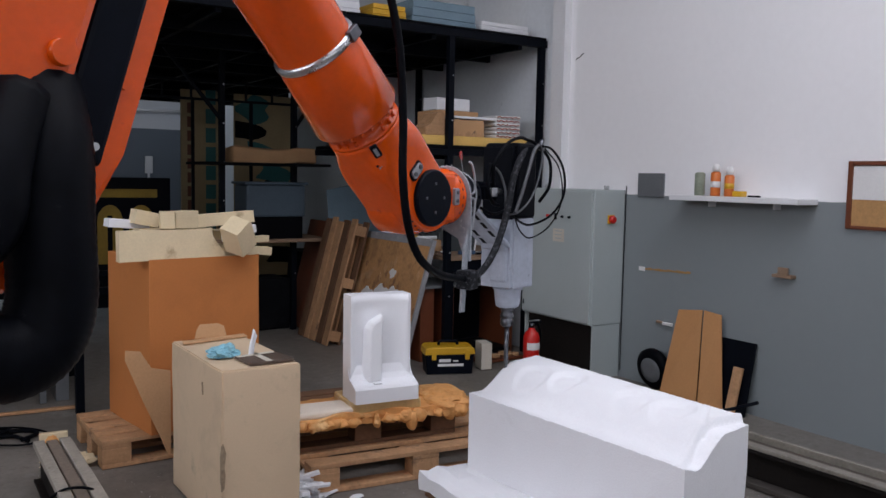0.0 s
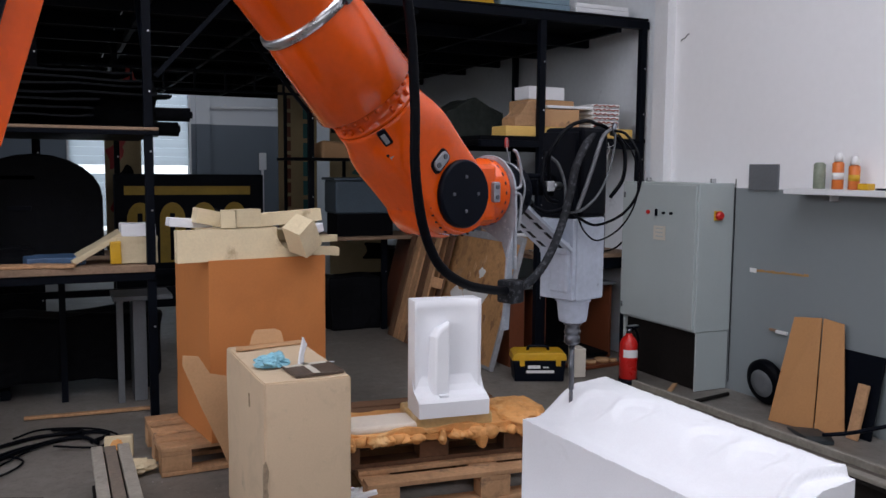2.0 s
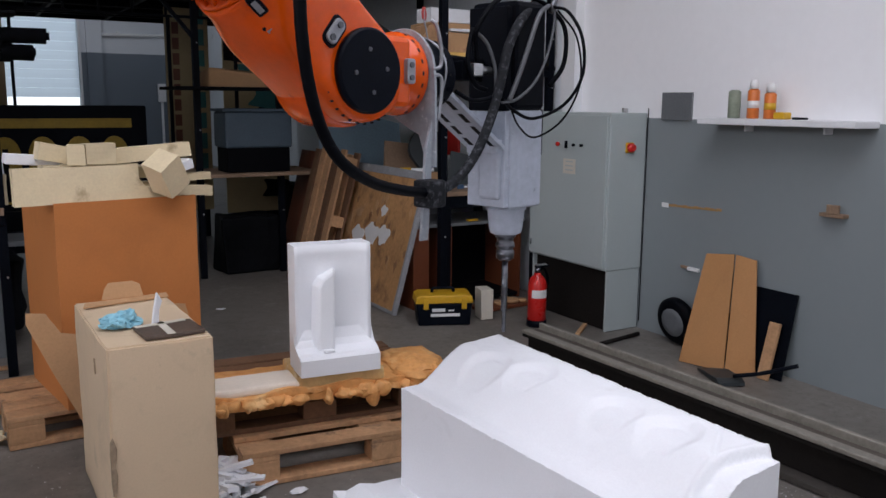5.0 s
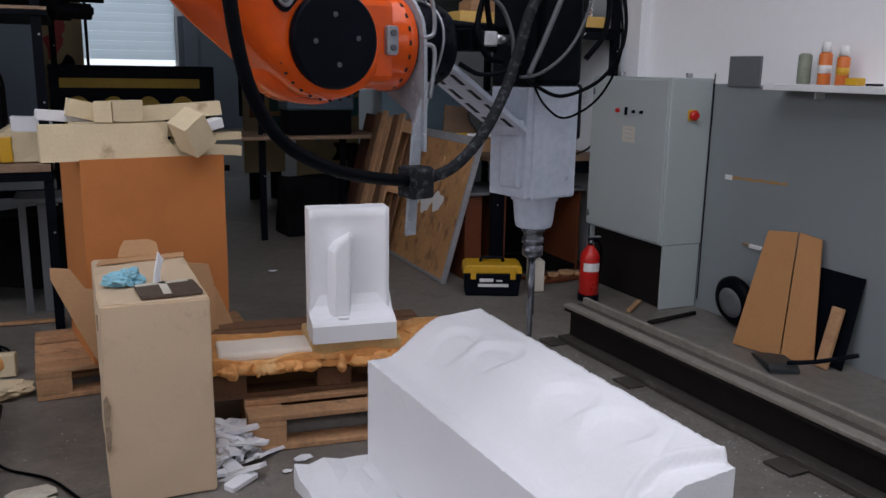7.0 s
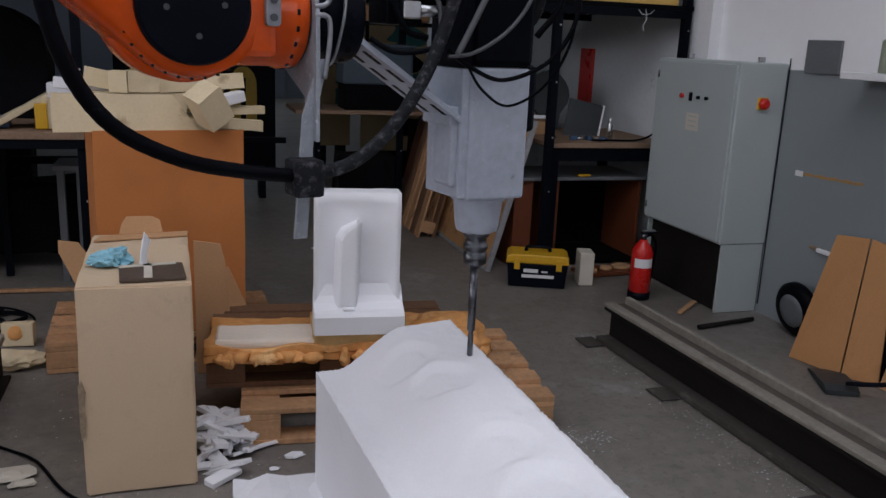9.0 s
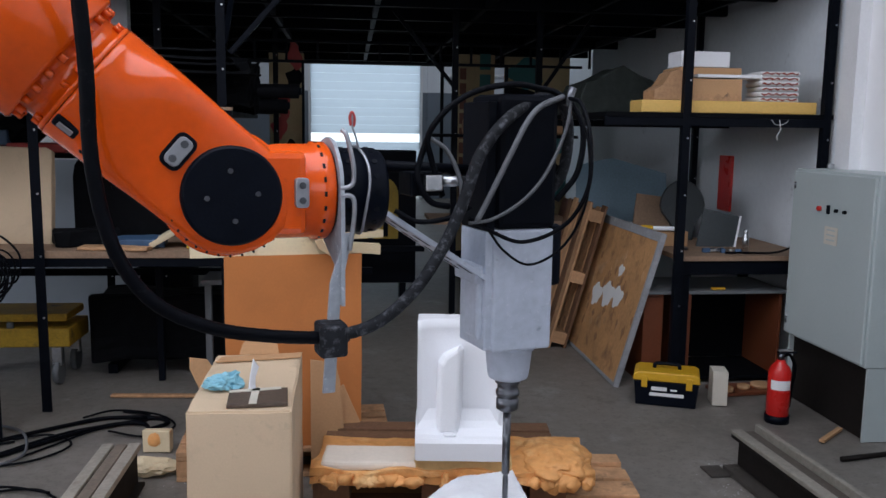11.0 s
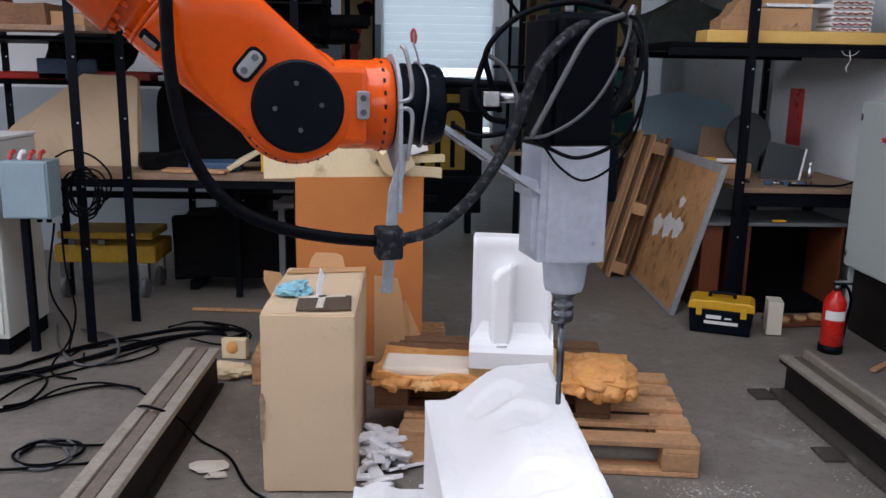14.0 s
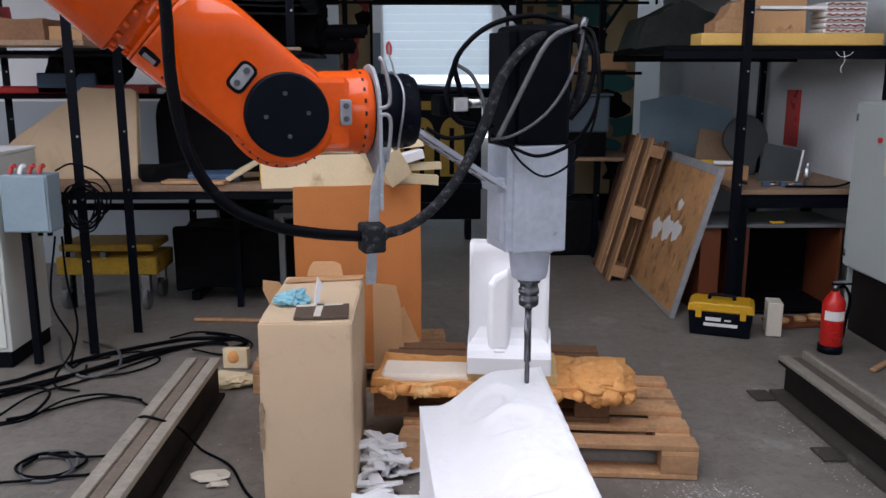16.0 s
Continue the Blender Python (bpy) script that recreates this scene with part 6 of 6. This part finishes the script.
bpart("body", (8.14, 7.795, 0.41), (8.445, 8.62, 1.43), M_CABINET, ec, 0.006)
dr = bpart("door", (8.122, 7.81, 0.425), (8.1395, 8.61, 1.415), M_CABINET, ec, 0.004)
for z in (0.5, 1.33):
    rpart("hinge", (8.118, 8.585, z - 0.02), (8.118, 8.585, z + 0.02), 0.006, M_DARKMETAL, dr, seg=10)
for y, c, r in ((8.30, M_RED, 0.014), (8.13, M_STEEL, 0.010), (8.05, M_STEEL, 0.010)):
    rpart("button", (8.105, y, 1.215), (8.1215, y, 1.215), r, c, dr, seg=14)
bpart("selector", (8.108, 8.20, 1.19), (8.1215, 8.22, 1.24), M_STEEL, dr, 0.003)
lb = bpart("label_sheet", (8.1195, 8.11, 1.02), (8.1215, 8.24, 1.12), M_OFFWHITE, dr, 0)
for k in range(3):
    bpart("print_bar", (8.1185, 8.135, 1.098 - 0.028 * k), (8.1193, 8.215, 1.106 - 0.028 * k), M_CABINET, lb, 0)
sw = bpart("main_switch", (8.267, 7.785, 1.177), (8.333, 7.7945, 1.243), M_YELLOW, ec, 0.004)
bm = bmesh.new()
turned(bm, (8.30, 7.784, 1.21), (8.30, 7.75, 1.21), ((0, 0.03), (0.6, 0.03), (0.7, 0.022), (1, 0.02)), 20)
part("knob", bm, M_RED, sw, "red rotary knob")
bpart("stand_side", (8.16, 7.80, 0.0), (8.44, 7.815, 0.409), M_CABINET, ec, 0.003)
bpart("stand_side", (8.16, 8.60, 0.0), (8.44, 8.615, 0.409), M_CABINET, ec, 0.003)
# the shaded hollow under the cabinet is put in as a near-black sheet
bpart("stand_void_sheet", (8.19, 7.816, 0.0), (8.205, 8.599, 0.409), M_RAILDARK, ec, 0.003, "near-black sheet standing in for the dark hollow of the stand")
bpart("stand_back", (8.42, 7.816, 0.0), (8.435, 8.599, 0.409), M_RAILDARK, ec, 0.003)
rpart("wall_conduit", (8.443, 7.785, 0.05), (8.443, 7.785, 1.46), 0.003, M_STEEL, ec, seg=8)
bpart("eye_bolt", (8.30, 8.55, 1.431), (8.34, 8.57, 1.46), M_METAL, ec, 0.004)
bpart("eye_bolt", (8.30, 7.86, 1.431), (8.34, 7.88, 1.46), M_METAL, ec, 0.004)

ex = thing("fire_extinguisher", "red fire extinguisher with a black hose standing on the floor", "fire extinguisher", pose(7.87, 8.16, 0))
bm = bmesh.new()
turned(bm, (0, 0, 0.03), (0, 0, 0.365), ((0, 0.056), (0.02, 0.063), (0.78, 0.063), (0.88, 0.050), (0.96, 0.026), (1, 0.022)), 32)
part("cylinder", bm, M_RED, ex)
rpart("base_ring", (0, 0, 0), (0, 0, 0.045), 0.068, M_BLACKCAP, ex, seg=28)
rpart("valve", (0, 0, 0.365), (0, 0, 0.40), 0.018, M_DARKMETAL, ex)
bpart("lever", (-0.02, -0.012, 0.401), (0.09, 0.012, 0.411), M_BLACKCAP, ex, 0.003, m=Matrix.Identity(4))
bpart("lever", (-0.02, -0.012, 0.4115), (0.07, 0.012, 0.422), M_METAL, ex, 0.003)
hpart("hose", [(0.01, 0, 0.385), (0.06, 0.01, 0.385), (0.10, 0.02, 0.31), (0.09, 0.02, 0.2), (0.072, 0.01, 0.08)], 0.009, M_RUBBER, ex)
bm = bmesh.new()
for k in range(9):
    a0, a1 = radians(200 + 12 * k), radians(212 + 12 * k)
    q = [bm.verts.new((0.0642 * math.cos(a), 0.0642 * math.sin(a), z)) for a, z in ((a0, 0.20), (a1, 0.20), (a1, 0.255), (a0, 0.255))]
    bm.faces.new(q)
lbl = part("label", bm, M_PAPER, ex, "white printed label")
lbl.modifiers.new("thick", "SOLIDIFY").thickness = 0.001

tb = thing("tool_box", "black plastic tool box with a yellow lid and handle", "tool box", pose(7.14, 8.53, 0, 0, 0, -22))
bm = bmesh.new()
plate(bm, [(0.02, 0), (0.37, 0), (0.385, 0.15), (0.005, 0.15)], "y", 0.0, 0.20, 0.008)
part("body", bm, M_BLACKCAP, tb)
bm = bmesh.new()
plate(bm, [(-0.002, 0.151), (0.392, 0.151), (0.385, 0.195), (0.36, 0.21), (0.03, 0.21), (0.005, 0.195)], "y", -0.008, 0.208, 0.01)
part("lid", bm, M_YELLOW, tb, "yellow lid")
for x in (0.05, 0.31):
    bpart("latch", (x, -0.018, 0.115), (x + 0.035, -0.0085, 0.185), M_YELLOW, tb, 0.003)
bm = bmesh.new()
hose(bm, [(0.12, 0.1, 0.205), (0.125, 0.1, 0.232), (0.15, 0.1, 0.238), (0.24, 0.1, 0.238), (0.265, 0.1, 0.232), (0.27, 0.1, 0.205)], 0.011, seg=8)
part("handle", bm, M_BLACKCAP, tb)
for a, b in (((0.11, -0.003, 0.095), (0.20, -0.001, 0.118)), ((0.10, -0.003, 0.062), (0.30, -0.001, 0.082)), ((0.22, -0.003, 0.098), (0.26, -0.001, 0.108))):
    bpart("print_bar", a, b, M_PAPER, tb, 0)
bm = bmesh.new()
box(bm, (0, 0, 0), (0.09, 0.14, 0.21), 0.005)
rough(bm, 0.003, 12)
solo("white_foam_brick", bm, M_OFFWHITE, "off-white foam brick standing beside the tool box", "foam brick", pose(7.61, 8.45, 0.003, 0, 0, -14))

sh = thing("wall_shelf", "small white shelf fixed to the wall", "shelf", kind="")
bpart("board", (8.25, 6.20, 1.378), (8.449, 7.19, 1.412), M_WHITE, sh, 0.004)
for y in (6.45, 6.95):
    bpart("bracket", (8.38, y, 1.34), (8.449, y + 0.012, 1.3775), M_WHITE, sh, 0.003)


def can(y, x, r, h, m_, label, top, band=None):
    t = thing("spray_can", label, "can", pose(x, y, 1.4135), "cans on the shelf")
    bm = bmesh.new()
    turned(bm, (0, 0, 0), (0, 0, h), ((0, r * 0.93), (0.02, r), (0.93, r), (1, r * 0.6)), 20)
    part("body", bm, m_, t)
    if top is not None:
        bm = bmesh.new()
        turned(bm, (0, 0, h), (0, 0, h + 0.05), ((0, r * 0.8), (0.6, r * 0.75), (1, r * 0.5)), 16)
        part("cap", bm, top, t)
    if band is not None:
        bm = bmesh.new()
        turned(bm, (0, 0, h * 0.35), (0, 0, h * 0.6), ((0, r * 1.01), (1, r * 1.01)), 20)
        part("paper_band", bm, band, t)


M_TIN = mat("green_grey_tin", (0.22, 0.25, 0.19), 0.5, var=0.2, scale=20)
M_ORANGECAN = mat("orange_can", (0.62, 0.16, 0.03), 0.4, var=0.1, scale=20)
can(7.005, 8.34, 0.034, 0.155, M_TIN, "grey-green tin standing on the shelf", None)
can(6.875, 8.34, 0.032, 0.16, M_ORANGECAN, "orange spray can with a pale cap", M_PAPER, M_PAPER)
can(6.765, 8.34, 0.031, 0.14, M_ORANGECAN, "orange-red spray can with a pale cap", M_PAPER, M_YELLOW)
bm = bmesh.new()
box(bm, (8.30, 6.64, 1.4135), (8.36, 6.71, 1.45), 0.006)
solo("yellow_tub", bm, M_YELLOW, "small yellow tub on the shelf", "tub")
bm = bmesh.new()
box(bm, (8.32, 6.53, 1.4135), (8.35, 6.61, 1.425), 0.004)
solo("black_marker", bm, M_BLACKCAP, "short black marker lying on the shelf", "marker")
bm = bmesh.new()
box(bm, (8.432, 7.41, 1.388), (8.4485, 7.66, 1.56), 0.003)
rough(bm, 0.001, 20)
solo("grey_plate", bm, M_GREY, "dull grey square plate fixed on the wall", "plate")
cb = thing("cork_board", "framed cork notice board with a paper on the wall", "notice board")
bpart("cork", (8.436, 5.2, 1.27), (8.4485, 6.0, 1.42), M_CORK, cb, 0)
bpart("paper", (8.434, 5.2, 1.4205), (8.4485, 5.99, 1.61), M_PAPER, cb, 0)
for a, b in (((8.425, 5.98, 1.25), (8.4487, 6.01, 1.64)), ((8.425, 5.17, 1.25), (8.4487, 5.20, 1.64)), ((8.425, 5.2005, 1.615), (8.4487, 5.9795, 1.64)), ((8.425, 5.2005, 1.25), (8.4487, 5.9795, 1.27))):
    bpart("frame_bar", a, b, M_BROWN, cb, 0.003)
bm = bmesh.new()
box(bm, (8.40, 6.32, 0.92), (8.449, 6.46, 0.94), 0.003)
box(bm, (8.40, 6.35, 0.94), (8.415, 6.42, 0.985), 0.003)
solo("wall_hook", bm, M_SHELFWOOD, "small wooden bracket screwed to the wall", "bracket")
bm = bmesh.new()
for k in range(14):
    y = 7.55 - 0.030 * k
    box(bm, (8.4470, y - 0.018, 0.848 + 0.001 * k + 0.0015 * math.sin(k)), (8.4495, y + 0.018, 0.862 + 0.001 * k + 0.003 * math.sin(k * 2)))
solo("wall_scar", bm, M_CORK, "brown scar in the wall paint", "paint scar")
bm = bmesh.new()
box(bm, (8.447, 7.57, 0.838), (8.4495, 7.63, 0.868), 0.001)
solo("wall_chip", bm, M_PAPER, "white chip in the wall paint", "paint chip")
bm = bmesh.new()
box(bm, (8.43, 7.28, 0.468), (8.4495, 7.37, 0.490), 0.003)
peg = solo("wall_peg", bm, M_PAPER, "chipped white peg in the wall above the carton", "peg")
bm = bmesh.new()
box(bm, (8.435, 7.371, 0.475), (8.4495, 7.43, 0.492), 0.003)
part("bared_wood", bm, M_SHELFWOOD, peg)
bm = bmesh.new()
hose(bm, [(8.449, 8.405, 2.465), (8.446, 8.385, 2.478), (8.447, 8.36, 2.480), (8.446, 8.335, 2.500), (8.449, 8.315, 2.508)], 0.004, seg=6)
solo("wall_wire", bm, M_GREY, "short stub of wire poking out of the wall", "wire")

pc = thing("folded_carton", "folded brown carton leaning on the wall", "cardboard")
for pts, off in (([(8.12, 7.10, 0.003), (8.19, 6.83, 0.003), (8.36, 6.95, 0.64), (8.33, 7.13, 0.62)], 0), ([(8.19, 6.82, 0.003), (8.29, 6.695, 0.003), (8.40, 6.825, 0.62), (8.362, 6.94, 0.64)], 1)):
    bm = bmesh.new()
    a = [bm.verts.new(p) for p in pts]
    b = [bm.verts.new(Vector(p) + Vector((0.012, 0.006, 0))) for p in pts]
    bm.faces.new(a), bm.faces.new(b[::-1])
    for k in range(4):
        bm.faces.new((a[k], b[k], b[(k + 1) % 4], a[(k + 1) % 4]))
    part("panel", bm, M_CARTONFLAT, pc)
bm = bmesh.new()
box(bm, (0, 0, 0), (0.015, 0.42, 0.48), 0.003)
solo("black_chipboard_sheet", bm, M_STEEL, "black panel leaning on the wall behind the carton", "panel", Matrix.Translation((8.33, 6.56, 0.002)) @ pose(0, 0, 0, 0, 11, 0))
wh = thing("spare_wheel", "small rubber wheel leaning on the wall", "wheel", pose(8.36, 7.36, 0.155, 0, -10, 0))
bm = bmesh.new()
turned(bm, (-0.04, 0, 0), (0.04, 0, 0), ((0, 0.095), (0.05, 0.13), (0.3, 0.15), (0.7, 0.15), (0.95, 0.13), (1, 0.095)), 32)
part("tyre", bm, M_RUBBER, wh)
bm = bmesh.new()
turned(bm, (-0.046, 0, 0), (-0.038, 0, 0), ((0, 0.05), (0.5, 0.09), (1, 0.092)), 28)
part("rim", bm, M_GREY, wh)
bm = bmesh.new()
box(bm, (0, 0, 0), (0.02, 0.07, 0.32), 0.003)
solo("wood_offcut", bm, M_WOOD, "wood offcut leaning by the carton", "wood offcut", Matrix.Translation((8.27, 6.60, 0.003)) @ pose(0, 0, 0, 0, 14, 0))
dp = thing("dustpan", "dark dustpan with a black handle on the floor", "dustpan", pose(8.10, 6.60, 0.003, 0, 0, 64))
bm = bmesh.new()
plate(bm, [(0, 0), (0.30, 0), (0.30, 0.008), (0.22, 0.022), (0.04, 0.035), (0, 0.02)], "y", 0, 0.15, 0.004)
part("pan", bm, M_DARKPANEL, dp)
hpart("handle", [(0.02, 0.06, 0.05), (-0.06, -0.06, 0.09), (-0.16, -0.2, 0.16)], 0.011, M_BLACKCAP, dp)
bm = bmesh.new()
rod(bm, (7.90, 7.56, 0.014), (8.30, 7.63, 0.014), 0.013)
solo("steel_tube", bm, M_RAILDARK, "short dark steel tube lying on the floor", "tube")
for k, (x, y, l, a) in enumerate(((7.85, 7.80, 0.28, 40),)):
    bm = bmesh.new()
    box(bm, (0, 0, 0), (l, 0.030, 0.016), 0.003)
    solo("wooden_stick", bm, M_CARTON2, "narrow stick lying on the floor", "stick", pose(x + 0.1, y, 0.003, 0, 0, a))

# ---- under and behind the deck ----
sg = thing("black_sign", "large black sign box with yellow shapes, standing in the back", "sign")
bpart("box", (4.70, 11.55, 0.20), (6.05, 11.75, 1.44), M_STEEL, sg, 0.01)
bpart("yellow_bar", (4.78, 11.543, 1.25), (5.92, 11.5495, 1.33), M_SIGNYELLOW, sg, 0)
for k in range(4):
    x = 4.80 + 0.285 * k
    bm = bmesh.new()
    plate(bm, [(x + 0.115 + 0.115 * math.cos(a), 1.02 + 0.16 * math.sin(a)) for a in (math.pi * j / 10 for j in range(11))] + [(x, 0.62), (x + 0.23, 0.62)], "y", 11.543, 11.5495)
    part("yellow_shape", bm, M_SIGNYELLOW, sg)
    bpart("dark_slot", (x + 0.09, 11.541, 0.64), (x + 0.135, 11.5428, 1.08), M_STEEL, sg, 0)
for x in (4.8, 5.9):
    bpart("foot", (x, 11.55, 0), (x + 0.06, 11.75, 0.199), M_STEEL, sg)
for nm, label, x0, x1, y, z0, z1, m_, marks, mm in (
    ("tall_panel", "sand-coloured tall panel with dark upright writing", 6.56, 6.80, 13.0, 0.3, 2.45, M_MURAL, [(6.63, 6.70, 0.9 + 0.16 * k, 1.02 + 0.16 * k) for k in range(9)], M_BROWN),
    ("tall_panel", "sand-coloured tall panel with blue-green upright writing", 6.80, 7.02, 13.02, 0.3, 2.45, M_MURAL, [(6.85, 6.97, 0.75 + 0.22 * k, 0.92 + 0.22 * k) for k in range(8)], M_TEAL),
    ("painted_panel", "panel painted with teal and sand shapes", 7.05, 7.75, 12.6, 0.3, 2.4, M_MURAL, [], M_TEAL),
    ("floral_panel", "panel with dark red blossom shapes", 4.66, 5.0, 12.2, 0.4, 2.35, M_MURAL, [], M_REDMATT)):
    p = thing(nm, label, "panel")
    bpart("board", (x0, y, z0), (x1 - 0.004, y + 0.03, z1), m_, p)
    bpart("foot", (x0 + 0.05, y, 0), (x1 - 0.05, y + 0.03, z0 - 0.001), M_STEEL, p)
    for a, b, c, d_ in marks:
        bpart("writing_bar", (a, y - 0.004, c), (b, y - 0.0008, d_), mm, p, 0)
    if not marks:
        rnd = random.Random(int(x0 * 10))
        for k in range(8):
            cx, cz, s = rnd.uniform(x0 + 0.08, x1 - 0.08), z0 + 0.25 + k * 0.24, 0.07 if x1 - x0 < 0.5 else 0.2
            bm = bmesh.new()
            ph = rnd.uniform(0, 6)
            plate(bm, [(min(x1 - 0.01, max(x0 + 0.005, cx + s * (1 + 0.35 * math.sin(3 * a + ph)) * math.cos(a))), cz + 0.13 * (1 + 0.3 * math.sin(2 * a + ph)) * math.sin(a)) for a in (2 * math.pi * j / 20 for j in range(20))], "y", y - 0.003 - 0.002 * k, y - 0.001 - 0.002 * k)
            part("painted_shape", bm, mm if k % 3 else M_TARP, p)
crate = thing("plastic_crate", "pale blue plastic crate on the back shelf", "crate")
bpart("body", (6.48, 10.6, 1.10), (7.06, 10.95, 1.40), M_CRATE, crate, 0.02)
bpart("rim", (6.46, 10.58, 1.401), (7.08, 10.97, 1.425), M_CRATE, crate, 0.006)
bpart("stand", (6.5, 10.62, 0.896), (7.04, 10.93, 1.099), M_DECK, crate, 0.006)
t = thing("grey_stool", "small grey side table beside the carton", "side table", pose(4.52, 9.0, 0))
bpart("top", (0, 0, 0.66), (0.36, 0.34, 0.69), M_GREY, t)
bpart("panel", (0.12, 0.05, 0), (0.2, 0.3, 0.659), M_GREY, t)
bpart("foot", (0.02, 0.02, 0), (0.06, 0.06, 0.659), M_GREY, t)
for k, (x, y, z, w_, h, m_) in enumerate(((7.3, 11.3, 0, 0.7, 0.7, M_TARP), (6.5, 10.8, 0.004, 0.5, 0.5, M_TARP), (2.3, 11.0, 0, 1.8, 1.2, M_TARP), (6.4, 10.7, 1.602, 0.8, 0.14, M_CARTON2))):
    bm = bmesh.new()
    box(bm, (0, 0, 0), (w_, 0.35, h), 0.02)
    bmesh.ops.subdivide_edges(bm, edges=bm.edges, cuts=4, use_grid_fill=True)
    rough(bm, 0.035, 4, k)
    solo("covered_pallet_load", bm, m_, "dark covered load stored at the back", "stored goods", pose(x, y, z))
bm = bmesh.new()
rod(bm, (7.60, 23.95, 2.90), (9.70, 23.95, 2.95), 0.035)
box(bm, (7.92, 23.93, 2.90), (7.98, 23.999, 2.99), 0.004)
solo("wall_pipe", bm, M_WHITE, "thin pale pipe along the far wall", "pipe")
bm = bmesh.new()
box(bm, (8.75, 23.90, 1.45), (8.92, 23.99, 1.86), 0.01)
box(bm, (8.81, 23.94, 0.3), (8.86, 23.99, 1.45), 0.004)
solo("wall_switch", bm, M_POLY, "pale switch box with a conduit on the far wall", "switch box")

# white dust and flecks of foam trodden into the floor
rnd = random.Random(21)
verts, faces = [], []
for k in range(2600):
    q = rnd.random()
    if q < 0.55:
        x, y = rnd.gauss(7.22, 0.06), 4.6 + 3.0 * rnd.random() ** 0.8
    elif q < 0.80:
        x, y = rnd.gauss(6.60, 0.11), rnd.gauss(6.50, 0.055)
    elif q < 0.93:
        x, y = rnd.gauss(5.1, 0.35), rnd.gauss(6.25, 0.2)
    else:
        x, y = rnd.gauss(4.7, 0.2), rnd.gauss(7.1, 0.4)
    s, a = 0.0005 + 0.0026 * rnd.random() ** 4, rnd.uniform(0, 6)
    n = len(verts)
    for j in range(5):
        r = s * rnd.uniform(0.5, 1.4)
        verts.append((x + 1.6 * r * math.cos(a + j * 1.256), y + r * math.sin(a + j * 1.256), 0.0015))
    verts.append((x, y, 0.0015 + s * 0.35))
    faces += [(n + j, n + (j + 1) % 5, n + 5) for j in range(5)]
me = bpy.data.meshes.new("floor_flecks")
me.from_pydata(verts, [], faces)
me.materials.append(M_POLY)
tagged(new("floor_flecks", me), "white foam flecks and dust scattered on the floor", "dust", kind="stuff")


motions()
